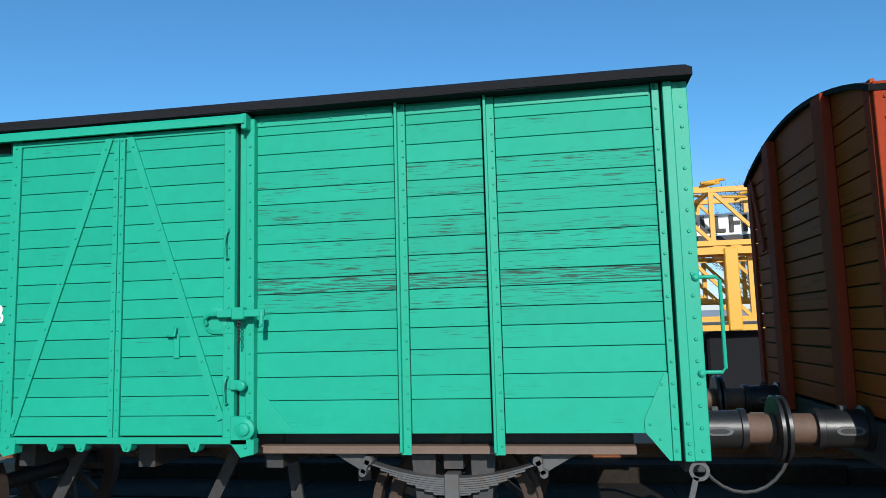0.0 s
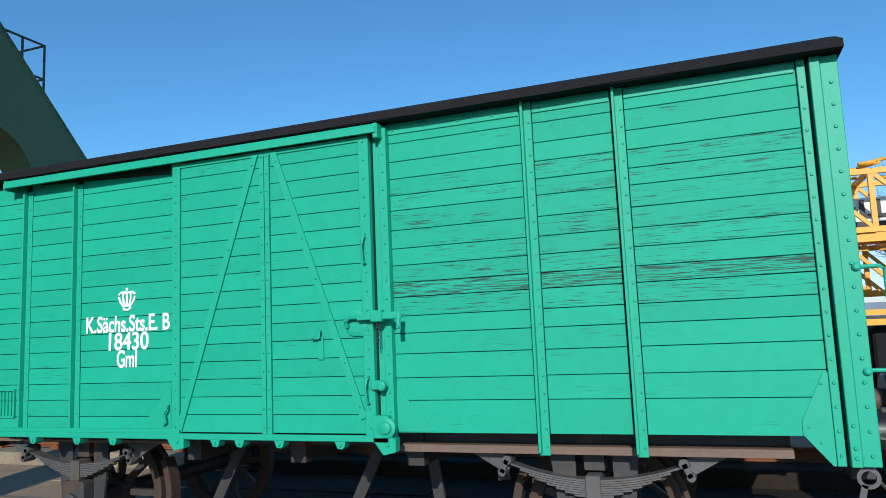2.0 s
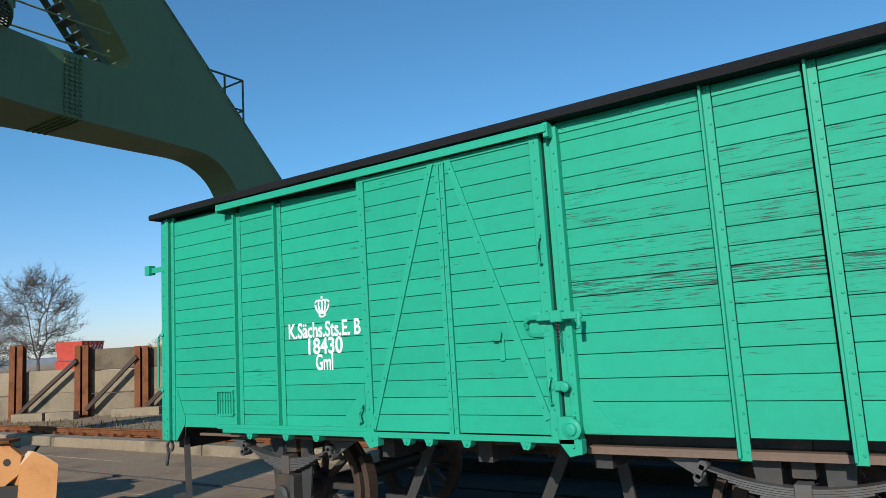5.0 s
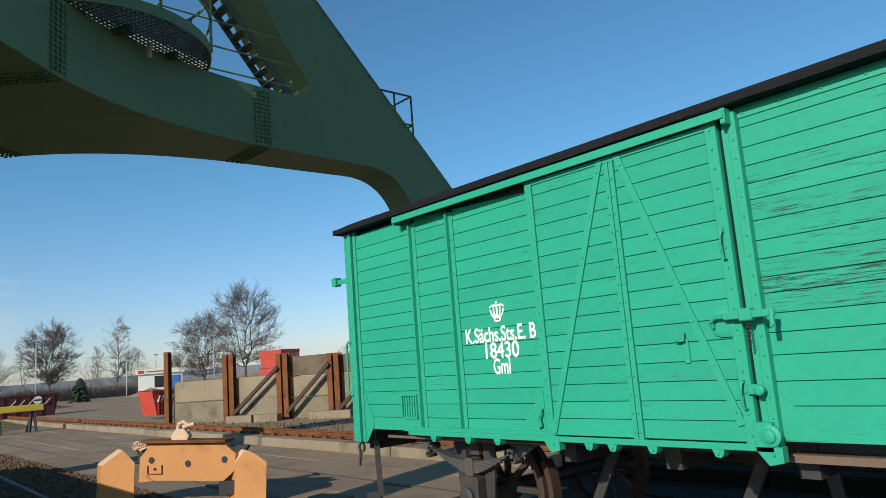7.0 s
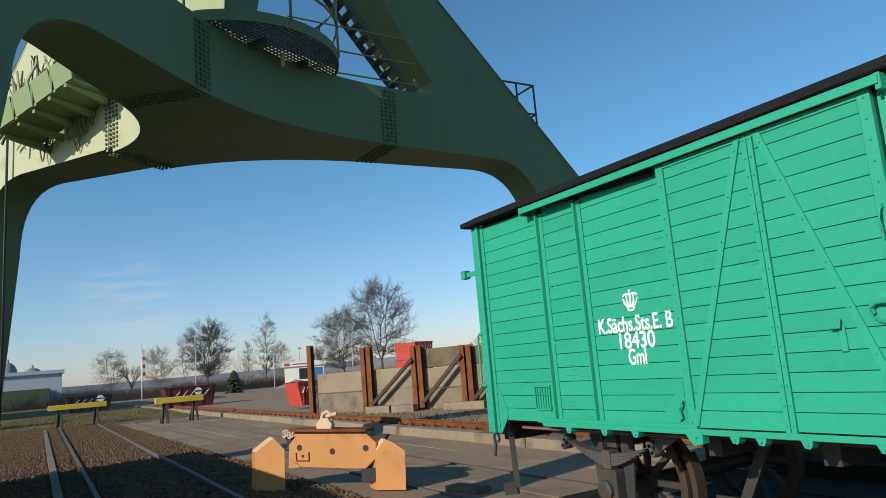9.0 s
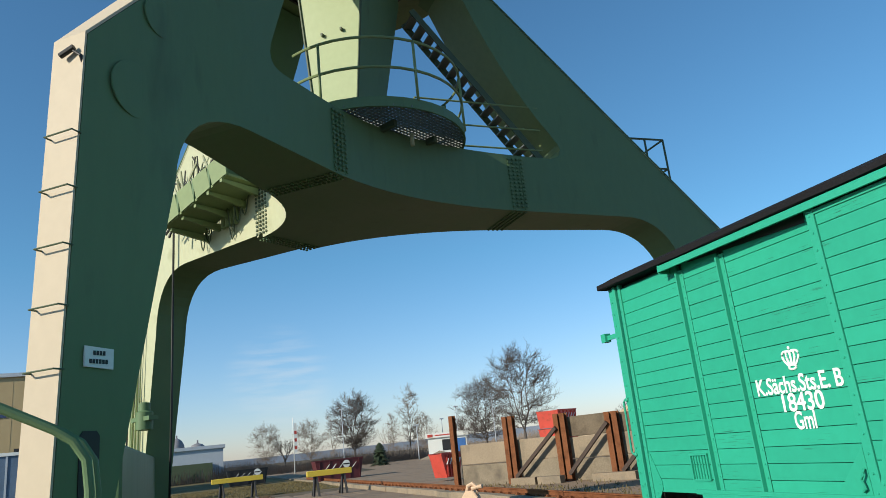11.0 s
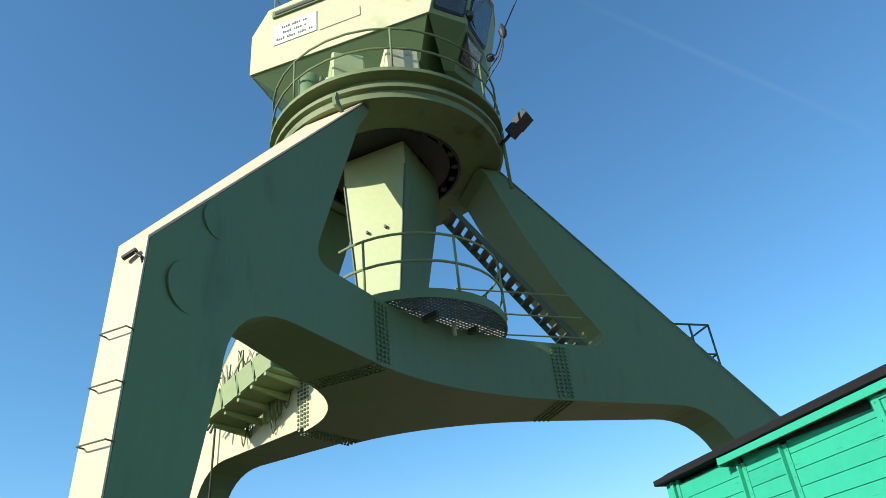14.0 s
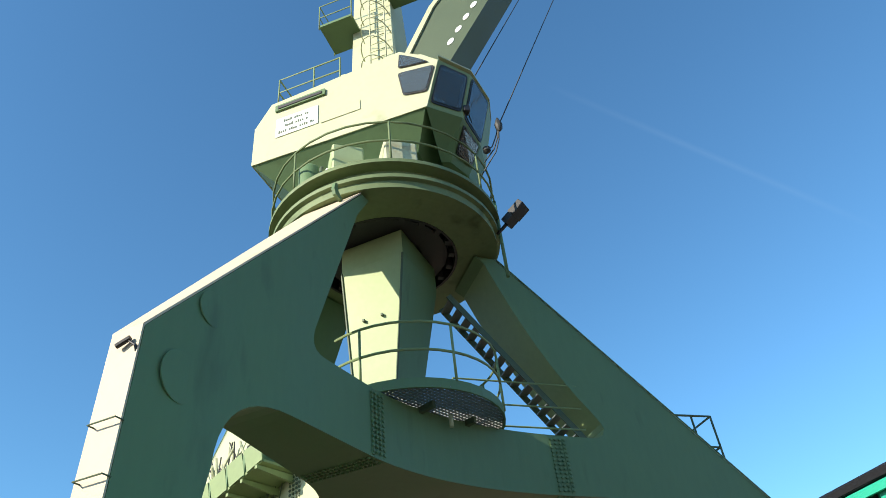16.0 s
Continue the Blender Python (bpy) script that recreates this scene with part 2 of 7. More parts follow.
M_BLACK = surface("black_paint", (0.015, 0.015, 0.016), rough=0.55, vary=0.2)
M_TANWALL = surface("ochre_sheet_cladding", (0.44, 0.33, 0.17), rough=0.6, vary=0.05, bump=0.02)
M_GREYWALL = surface("grey_sheet_cladding", (0.42, 0.47, 0.52), rough=0.6, vary=0.06)
M_BLUE = surface("blue_paint", (0.05, 0.16, 0.42), rough=0.5)
M_DARKBLUE = surface("dark_blue_paint", (0.035, 0.06, 0.14), rough=0.5)
M_TARP = surface("blue_grey_tarpaulin", (0.09, 0.15, 0.23), rough=0.6, vary=0.2)
M_SIGN = surface("white_sign_enamel", (0.72, 0.74, 0.70), rough=0.4, vary=0.05)
M_HAZE = surface("far_hills", (0.20, 0.24, 0.30), rough=1.0, vary=0.08, grain=0.05, patch=0.01, bump=0)
M_SLATE = surface("grey_slate", (0.20, 0.20, 0.215), rough=0.8)


for m_ in (M_CONC, M_CONC2, M_CONC_DARK, M_GROUND, M_SLAB, M_STONE, M_GRASS, M_BUSH, M_BARK, M_RUST, M_HAZE):
    dull(m_)


def glass(name, col, rough=0.03):
    m = bpy.data.materials.new(name)
    m.use_nodes = True
    b = m.node_tree.nodes["Principled BSDF"]
    b.inputs["Base Color"].default_value = (*col, 1)
    b.inputs["Roughness"].default_value = rough
    b.inputs["IOR"].default_value = 1.5
    b.inputs["Transmission Weight"].default_value = 0.85
    return m


M_GLASS = glass("tinted_cab_glass", (0.35, 0.42, 0.44))


# ---- building helpers ----
def bm_new():
    return bmesh.new()


def box(bm, x0, x1, y0, y1, z0, z1, bevel=0.0):
    r = bmesh.ops.create_cube(bm, size=1, matrix=Matrix.LocRotScale(((x0 + x1) / 2, (y0 + y1) / 2, (z0 + z1) / 2), None, (abs(x1 - x0), abs(y1 - y0), abs(z1 - z0))))
    if bevel:
        edges = list({e for v in r["verts"] for e in v.link_edges})
        bmesh.ops.bevel(bm, geom=edges, offset=bevel, segments=1, affect="EDGES")
    return bm


def bar(bm, a, b, w, h=None, up=(0, 0, 1)):
    """A square bar from a to b, w across and h high."""
    a, b = Vector(a), Vector(b)
    h = h or w
    d = (b - a).normalized()
    s = d.cross(Vector(up))
    if s.length < 1e-4:
        s = d.cross(Vector((0, 1, 0)))
    s.normalize()
    u = s.cross(d)
    vs = [bm.verts.new(p + s * (i * w / 2) + u * (j * h / 2)) for p in (a, b) for i, j in ((-1, -1), (1, -1), (1, 1), (-1, 1))]
    for f in ((3, 2, 1, 0), (4, 5, 6, 7), (0, 1, 5, 4), (1, 2, 6, 5), (2, 3, 7, 6), (3, 0, 4, 7)):
        bm.faces.new([vs[i] for i in f])
    return bm


def rod(bm, pts, r, sides=8, r1=None, close=False):
    """A round rod through the points; r1: its radius at the end."""
    pts = [Vector(p) for p in pts]
    rings = []
    k = len(pts)
    for i, p in enumerate(pts):
        if close:
            d = (pts[(i + 1) % k] - pts[i - 1]).normalized()
        else:
            d = (pts[min(i + 1, k - 1)] - pts[max(i - 1, 0)]).normalized()
        s = d.cross(Vector((0, 0, 1)))
        if s.length < 0.05:
            s = d.cross(Vector((0, 1, 0)))
        s.normalize()
        u = s.cross(d)
        rr = r if r1 is None else r + (r1 - r) * i / max(k - 1, 1)
        rings.append([bm.verts.new(p + (s * math.cos(a) + u * math.sin(a)) * rr) for a in [2 * math.pi * j / sides for j in range(sides)]])
    for i in range(k if close else k - 1):
        A, B = rings[i], rings[(i + 1) % k]
        for j in range(sides):
            f = bm.faces.new((A[j], A[(j + 1) % sides], B[(j + 1) % sides], B[j]))
            f.smooth = True
    if not close:
        bm.faces.new(rings[0][::-1])
        bm.faces.new(rings[-1])
    return bm


def prism(bm, pts, place, depth):
    """The polygon pts (a, b) put into space by place(a, b, side), side -1 and 1, and closed round its edge."""
    lo = [bm.verts.new(place(a, b, -1)) for a, b in pts]
    hi = [bm.verts.new(place(a, b, 1)) for a, b in pts]
    k = len(pts)
    bm.faces.new(lo[::-1])
    bm.faces.new(hi)
    for i in range(k):
        bm.faces.new((lo[i], lo[(i + 1) % k], hi[(i + 1) % k], hi[i]))
    bmesh.ops.recalc_face_normals(bm, faces=bm.faces[:])
    return bm


def slab(bm, pts, axis, lo, hi):
    """A polygon extruded along axis: pts are (x, z) for "y", (y, z) for "x", (x, y) for "z"."""
    def place(a, b, side):
        v = hi if side > 0 else lo
        return {"y": (a, v, b), "x": (v, a, b), "z": (a, b, v)}[axis]
    return prism(bm, pts, place, 0)


def lathe(bm, prof, place, sides=24, closed=False):
    """Turns the profile (radius, along); place(r cos, r sin, along) puts it into space."""
    rings = []
    for r, a in prof:
        rings.append([bm.verts.new(place(r * math.cos(2 * math.pi * j / sides), r * math.sin(2 * math.pi * j / sides), a)) for j in range(sides)])
    k = len(prof)
    for i in range(k if closed else k - 1):
        A, B = rings[i], rings[(i + 1) % k]
        for j in range(sides):
            f = bm.faces.new((A[j], A[(j + 1) % sides], B[(j + 1) % sides], B[j]))
            f.smooth = True
    if not closed:
        for ring, rev in ((rings[0], True), (rings[-1], False)):
            bm.faces.new(ring[::-1] if rev else ring)
    bmesh.ops.recalc_face_normals(bm, faces=bm.faces[:])
    return bm


def rivet(bm, c, r, axis="y", sign=-1):
    """A low six-sided rivet head standing out of a face."""
    c = Vector(c)
    d = Vector({"x": (sign, 0, 0), "y": (0, sign, 0), "z": (0, 0, sign)}[axis])
    s = Vector((0, 0, 1)) if axis != "z" else Vector((1, 0, 0))
    u = d.cross(s)
    lo = [bm.verts.new(c + (s * math.cos(a) + u * math.sin(a)) * r) for a in [math.pi * j / 3 for j in range(6)]]
    hi = [bm.verts.new(c + d * r * 0.7 + (s * math.cos(a) + u * math.sin(a)) * r * 0.6) for a in [math.pi * j / 3 for j in range(6)]]
    bm.faces.new(hi)
    for j in range(6):
        bm.faces.new((lo[j], lo[(j + 1) % 6], hi[(j + 1) % 6], hi[j]))


def bez(p0, p1, p2, k=8):
    return [((1 - t) ** 2 * p0[0] + 2 * t * (1 - t) * p1[0] + t * t * p2[0], (1 - t) ** 2 * p0[1] + 2 * t * (1 - t) * p1[1] + t * t * p2[1]) for t in [i / k for i in range(k + 1)]]


def mesh_from(name, bm, material):
    for e in bm.edges:
        if len(e.link_faces) == 2 and e.calc_face_angle(0) > 0.6:
            e.smooth = False
    me = bpy.data.meshes.new(name)
    bm.to_mesh(me)
    bm.free()
    for m in material if isinstance(material, (list, tuple)) else [material]:
        me.materials.append(m)
    return me


PLACES = {}


def thing(name, at, label, category, group="", kind=""):
    ob = new(name)
    ob.location = at
    ob.empty_display_size = 0.2
    PLACES[ob.name] = Vector(at)
    return tagged(ob, label, category, group, kind)


def part(name, bm, material, parent, label="", kind=""):
    """Links bm, given in world metres, as one mesh under a thing or under a part."""
    at = PLACES[parent.name]
    bmesh.ops.translate(bm, verts=bm.verts[:], vec=-at)
    ob = new(name, mesh_from(name, bm, material))
    ob.parent = parent
    PLACES[ob.name] = at
    return tagged(ob, label, kind=kind)


def solid(name, bm, material, label, category, group="", kind=""):
    """One mesh that is a thing by itself."""
    ob = new(name, mesh_from(name, bm, material))
    PLACES[ob.name] = Vector((0, 0, 0))
    return tagged(ob, label, category, group, kind)


def writing(name, text, size, m, material, parent=None, depth=0.002, width=None, bold=0.0):
    """Letters as a mesh in the plane of m (x along the line, y up), centred."""
    cu = bpy.data.curves.new(name, "FONT")
    cu.body, cu.size, cu.align_x, cu.align_y, cu.extrude = text, size, "CENTER", "CENTER", depth
    cu.offset = bold
    tmp = bpy.data.objects.new(name, cu)
    scene.collection.objects.link(tmp)
    bpy.context.view_layer.update()
    me = bpy.data.meshes.new_from_object(tmp)
    bpy.data.objects.remove(tmp)
    w = max(v.co.x for v in me.vertices) - min(v.co.x for v in me.vertices)
    k = width / w if width else 1.0
    me.transform(m @ Matrix.Diagonal((k, 1, 1, 1)))
    if parent:
        me.transform(Matrix.Translation(-PLACES[parent.name]))
    me.materials.clear()
    me.materials.append(material)
    ob = new(name, me)
    ob.parent = parent
    PLACES[ob.name] = PLACES[parent.name] if parent else Vector((0, 0, 0))
    return ob


# ---- ground ----
D = 4.16                      # the near side of the goods wagons
TRACK_Y = D + 1.38            # middle of their track
bm = bm_new()
for x0, x1, y0, y1 in ((-2500, 2500, -2500, 2500),):
    vs = [bm.verts.new(p) for p in ((x0, y0, -0.03), (x1, y0, -0.03), (x1, y1, -0.03), (x0, y1, -0.03))]
    bm.faces.new(vs)
solid("ground", bm, M_GROUND, "bare brown yard ground with dust and dry weeds", "ground", kind="structure")

# ---- green goods wagon ----
XL, XR = -6.27, 0.74
ZB, ZT = 1.09, 3.10
wagon = thing("goods_wagon", ((XL + XR) / 2, TRACK_Y, 0), "green wooden covered goods wagon with peeling board paint on its rails", "railway wagon")
YF = 2 * TRACK_Y - D          # far side
# body core, floor and ends
bm = bm_new()
box(bm, XL + 0.03, XR - 0.03, D + 0.045, YF - 0.045, ZB + 0.01, ZT - 0.02)
part("body", bm, M_GAP, wagon)
RIGHT = (1.09, 1.29, 1.43, 1.58, 1.71, 1.82, 1.94, 2.035, 2.145, 2.255, 2.375, 2.505, 2.605, 2.715, 2.83, 2.955, 3.10)
LEFT = tuple([1.07] + [1.19 + 0.1225 * i for i in range(15)] + [3.05])


def plank_row(x0, x1, joints, worn_rows, name="plank", y=D, parent=None, material=None):
    for i in range(len(joints) - 1):
        b = bm_new()
        box(b, x0 + 0.004, x1 - 0.004, y, y + 0.035, joints[i] + 0.0022, joints[i + 1] - 0.0022, bevel=0.002)
        part(name, b, material or (M_BOARD_WORN if i in worn_rows else (M_BOARD_CRACKED if x0 > -2 and 5 <= i <= 12 else M_BOARD)), parent or wagon)


plank_row(-0.38, 0.541, RIGHT, (6,))
plank_row(-0.93, -0.453, RIGHT, (6,))
plank_row(-1.93, -1.003, RIGHT, (6,))
plank_row(-4.555, -3.60, LEFT, ())
plank_row(-5.10, -4.628, LEFT, ())
plank_row(-6.08, -5.163, LEFT, ())
# batten with small rivets along the top of each panel
for x0, x1, zt in ((-0.375, 0.53, 3.075), (-0.925, -0.46, 3.07), (-1.925, -1.01, 3.065)):
    b = bm_new()
    box(b, x0, x1, D - 0.009, D - 0.001, zt - 0.052, zt, bevel=0.002)
    st = part("top_batten", b, M_GREEN, wagon)
    b = bm_new()
    for i in range(max(2, round((x1 - x0) / 0.23))):
        rivet(b, (x0 + 0.06 + i * 0.23, D - 0.009, zt - 0.026), 0.009)
    part("rivets", b, M_GREEN, st, kind="stuff")
# ends and far side: plain boards
for i in range(16):
    for x0, x1 in ((XR - 0.03, XR - 0.005), (XL + 0.005, XL + 0.03)):
        b = bm_new()
        box(b, x0, x1, D + 0.05, YF - 0.05, 1.10 + 0.125 * i + 0.004, 1.10 + 0.125 * (i + 1) - 0.004)
        part("end_plank", b, M_BOARD, wagon)
b = bm_new()
for i in range(16):
    box(b, XL + 0.05, XR - 0.05, YF - 0.045, YF, 1.10 + 0.125 * i + 0.004, 1.10 + 0.125 * (i + 1) - 0.004)
part("far_side", b, M_BOARD, wagon)


def post(x0, x1, z0, z1, parent=wagon, lip=0.05):
    """A rolled post: a flat against the boards with a rib standing out of it, and its rivets."""
    b = bm_new()
    box(b, x0 + 0.012, x1, D - 0.010, D - 0.001, z0, z1, bevel=0.002)
    box(b, x0 + 0.014, x0 + 0.030, D - lip, D - 0.010, z0 + 0.02, z1 - 0.02, bevel=0.002)
    p = part("post", b, M_GREEN, parent)
    b = bm_new()
    k = int((z1 - z0) / 0.10)
    for i in range(k):
        z = z0 + 0.05 + i * (z1 - z0 - 0.1) / (k - 1)
        rivet(b, (x1 - 0.016, D - 0.010, z), 0.009)
    part("rivets", b, M_GREEN, kind="stuff", parent=p)
    return p


for x0, z0 in ((-1.005, 0.97), (-0.455, 0.97), (-5.16, 1.06), (-4.625, 1.06)):
    post(x0, x0 + 0.075, z0, 3.11 if z0 < 1 else 2.99)

# corner angle irons with their gussets
for s, xo in ((1, XR), (-1, XL)):
    for w0, w1, y0, z1 in ((0.088, 0.138, -0.040, 3.085), (0.156, 0.198, -0.018, 3.10)):
        b = bm_new()
        box(b, min(xo - s * w0, xo - s * w1), max(xo - s * w0, xo - s * w1), D + y0, D + 0.03 if w0 < 0.15 else D + 0.02, 0.945, z1, bevel=0.003)
        part("corner_strip", b, M_GREEN, wagon)
    b = bm_new()
    box(b, min(xo, xo - s * 0.012), max(xo, xo - s * 0.012), D + 0.042, D + 0.14, 0.945, 3.085)
    part("end_strip", b, M_GREEN, wagon)
    b = bm_new()
    box(b, min(xo, xo - s * 0.087), max(xo, xo - s * 0.087), D - 0.022, D + 0.04, 0.945, 3.085, bevel=0.004)
    c = part("corner_iron", b, M_GREEN, wagon)
    b = bm_new()
    for i in range(18):
        rivet(b, (xo - s * 0.04, D - 0.022, 1.0 + i * 0.121), 0.012)
        rivet(b, (xo - s * 0.177, D - 0.018, 1.0 + i * 0.121), 0.010)
    for dz in (0.0, 0.05, 0.16):
        rivet(b, (xo - s * 0.113, D - 0.040, 0.99 + dz), 0.012)
    part("rivets", b, M_GREEN, kind="stuff", parent=c)
    b = bm_new()
    slab(b, [(xo - s * 0.20, 0.945), (xo - s * 0.20, 1.42), (xo - s * 0.22, 1.42), (xo - s * 0.34, 1.17), (xo - s * 0.34, 1.10), (xo - s * 0.215, 0.945)][:: 1 if s < 0 else -1], "y", D - 0.008, D - 0.002)
    g = part("gusset", b, M_GREEN, wagon)
    b = bm_new()
    for px, pz in ((0.31, 1.14), (0.26, 1.06), (0.235, 1.36)):
        rivet(b, (xo - s * px, D - 0.008, pz), 0.009)
    part("rivets", b, M_GREEN, kind="stuff", parent=g)
    b = bm_new()
    y = D + 0.02
    out = xo + s * 0.115
    rod(b, [(xo - s * 0.02, y, 1.95), (out - s * 0.02, y, 1.95), (out, y, 1.93), (out, y, 1.44), (out - s * 0.02, y, 1.42), (xo - s * 0.02, y, 1.42)], 0.011)
    lathe(b, [(0.02, 0), (0.022, 0.012), (0.012, 0.02)], lambda p, q, a: (xo - s * 0.02 + p, D - 0.022 - a, 1.95 + q), 10)
    lathe(b, [(0.02, 0), (0.022, 0.012), (0.012, 0.02)], lambda p, q, a: (xo - s * 0.02 + p, D - 0.022 - a, 1.42 + q), 10)
    part("grab_handle", b, M_GREEN, wagon)
    for dy in (0.7, 1.38, 2.06):      # end posts
        b = bm_new()
        box(b, min(xo, xo + s * 0.07), max(xo, xo + s * 0.07), D + dy - 0.05, D + dy + 0.05, 1.0, 3.2)
        part("end_post", b, M_GREEN, wagon)
    # buffer beam
    b = bm_new()
    box(b, min(xo, xo - s * 0.12), max(xo, xo - s * 0.12), D + 0.16, YF - 0.16, 0.85, 1.09, bevel=0.005)
    part("buffer_beam", b, M_IRON, wagon)
# lamp iron at the far end
b = bm_new()
box(b, XL - 0.26, XL, D + 0.02, D + 0.035, 2.585, 2.635)
box(b, XL - 0.30, XL - 0.22, D - 0.01, D + 0.06, 2.57, 2.66)
part("lamp_iron", b, M_GREEN, wagon)

# arched roof with a tarred edge
b = bm_new()
arch = [(D - 0.11, 3.088), (D - 0.11, 3.132)]
n_arc = 16
for i in range(n_arc + 1):
    t = i / n_arc
    arch.append((D - 0.11 + t * (YF - D + 0.22), 3.135 + 0.36 * math.sin(math.pi * t) ** 0.9))
arch += [(YF + 0.11, 3.088)]
slab(b, arch, "x", XL - 0.06, XR + 0.02)
part("roof", b, M_TAR, wagon, "black tarred felt roof")
b = bm_new()
edge = [XL - 0.06 + (XR - XL + 0.08) * i / 60 for i in range(61)]
lo_e, hi_e = [], []
for i, x in enumerate(edge):
    wav = 0.5 * math.sin(i * 0.9) + 0.5 * math.sin(i * 0.37 + 1.0)
    lo_e.append([b.verts.new((x, D - 0.118 + 0.002 * wav, 3.091 + 0.004 * wav)), b.verts.new((x, D - 0.100, 3.091 + 0.004 * wav))])
    hi_e.append([b.verts.new((x, D - 0.117 + 0.002 * wav, 3.138 + 0.004 * math.sin(i * 0.61))), b.verts.new((x, D - 0.100, 3.140))])
for i in range(60):
    for f in ((lo_e[i][0], lo_e[i + 1][0], hi_e[i + 1][0], hi_e[i][0]), (lo_e[i][1], lo_e[i + 1][1], lo_e[i + 1][0], lo_e[i][0]), (hi_e[i][0], hi_e[i + 1][0], hi_e[i + 1][1], hi_e[i][1])):
        b.faces.new(f)
part("roof_edge", b, M_TAR, wagon)
b = bm_new()
for s, xo in ((1, XR), (-1, XL)):
    gable = [(D, 3.08)] + [(D + t * (YF - D), 3.10 + 0.35 * math.sin(math.pi * t) ** 0.9) for t in [i / 12 for i in range(13)]] + [(YF, 3.08)]
    slab(b, gable, "x", min(xo - s * 0.03, xo), max(xo - s * 0.03, xo))
part("gable", b, M_GREEN, wagon)

# sliding door: it runs in front of the boards
def door_part(name, bm, material, parent, label="", kind=""):
    k = (D - 0.075) / D
    for v in bm.verts:
        v.co.x, v.co.z = v.co.x * k, EYE.z + (v.co.z - EYE.z) * k
    return part(name, bm, material, parent, label, kind)


DY = D - 0.075                # face of the door
door = door_part("sliding_door", box(bm_new(), -3.665, -2.045, DY + 0.03, D - 0.01, 1.075, 3.04), M_GAP, wagon, "closed green sliding door of boards with iron straps")
DJ = tuple(1.08 + 0.1225 * i for i in range(17))
for x0, x1 in ((-3.60, -2.905), (-2.825, -2.12)):
    for i in range(16):
        b = bm_new()
        box(b, x0 + 0.004, x1 - 0.004, DY, DY + 0.032, DJ[i] + 0.0022, DJ[i + 1] - 0.0022, bevel=0.002)
        door_part("plank", b, M_BOARD, door)
for x0, x1 in ((-3.668, -3.60), (-2.905, -2.868), (-2.862, -2.825), (-2.12, -2.045)):
    b = bm_new()
    box(b, x0, x1, DY - 0.012, DY + 0.03, 1.06, 3.045, bevel=0.003)
    st = door_part("strap", b, M_GREEN, door)
    b = bm_new()
    for i in range(16):
        rivet(b, ((x0 + x1) / 2, DY - 0.012, 1.12 + i * 0.125), 0.010)
    door_part("rivets", b, M_GREEN, kind="stuff", parent=st)
for a, c in (((-2.935, 3.02), (-3.60, 1.10)), ((-2.79, 3.02), (-2.13, 1.18))):
    b = bm_new()
    bar(b, (a[0], DY - 0.008, a[1]), (c[0], DY - 0.008, c[1]), 0.048, 0.014, up=(0, 1, 0))
    st = door_part("brace", b, M_GREEN, door)
    b = bm_new()
    for i in range(7):
        t = 0.04 + i * 0.153
        rivet(b, (a[0] + (c[0] - a[0]) * t, DY - 0.015, a[1] + (c[1] - a[1]) * t), 0.010)
    door_part("rivets", b, M_GREEN, kind="stuff", parent=st)
b = bm_new()
box(b, -3.60, -2.12, DY - 0.010, DY - 0.002, 3.0, 3.035, bevel=0.002)
door_part("top_strap", b, M_GREEN, door)
for zt, zb in ((2.35, 2.17), (1.44, 1.27)):
    b = bm_new()
    x = -2.085
    rod(b, [(x, DY - 0.01, zt), (x, DY - 0.055, zt - 0.015), (x, DY - 0.055, zb + 0.015), (x, DY - 0.01, zb)], 0.008, 6)
    door_part("handle", b, M_GREEN, door)
b = bm_new()              # swing latch with its round plate, bar and drop link
lathe(b, [(0.085, 0), (0.085, 0.010), (0.06, 0.016)], lambda p, q, a: (-2.17 + p, DY - 0.006 - a, 1.79 + q), 18)
box(b, -2.20, -2.05, DY - 0.014, DY - 0.004, 1.705, 1.735, bevel=0.002)
rod(b, [(-2.22, DY - 0.03, 1.765), (-2.225, DY - 0.045, 1.80), (-2.19, DY - 0.055, 1.825), (-2.08, DY - 0.06, 1.825)], 0.013, 8)
door_part("latch_plate", b, M_GREEN, door)
b = bm_new()
box(b, -2.13, -1.82, DY - 0.075, DY - 0.055, 1.805, 1.85, bevel=0.004)
box(b, -2.03, -1.95, DY - 0.085, DY - 0.03, 1.79, 1.865, bevel=0.006)
rod(b, [(-1.84, DY - 0.066, 1.84), (-1.84, DY - 0.066, 1.73)], 0.016, 8)
rivet(b, (-1.84, DY - 0.08, 1.75), 0.014)
door_part("latch_bar", b, M_GREEN, door)
b = bm_new()
for i in range(7):
    rod(b, [(-1.99 + 0.008 * math.cos(a) * (1 if i % 2 else 0.4), DY - 0.06 + 0.008 * math.cos(a) * (0.3 if i % 2 else 1), 1.785 - i * 0.022 + 0.014 * math.sin(a)) for a in [k * math.pi / 4 for k in range(8)]], 0.0035, 5, close=True)
door_part("chain", b, M_IRON, door, "dark iron chain")
b = bm_new()
box(b, -2.06, -1.99, DY - 0.04, DY - 0.012, 1.36, 1.42, bevel=0.006)
lathe(b, [(0.03, 0), (0.03, 0.03), (0.02, 0.036)], lambda p, q, a: (-1.985 + p, DY - 0.02 - a, 1.385 + q), 14)
door_part("catch", b, M_GREEN, door)
b = bm_new()
box(b, -2.455, -2.415, DY - 0.014, DY - 0.002, 1.56, 1.71, bevel=0.003)
rod(b, [(-2.49, DY - 0.03, 1.70), (-2.43, DY - 0.035, 1.70), (-2.43, DY - 0.03, 1.76)], 0.008, 6)
door_part("hook", b, M_GREEN, door)
b = bm_new()
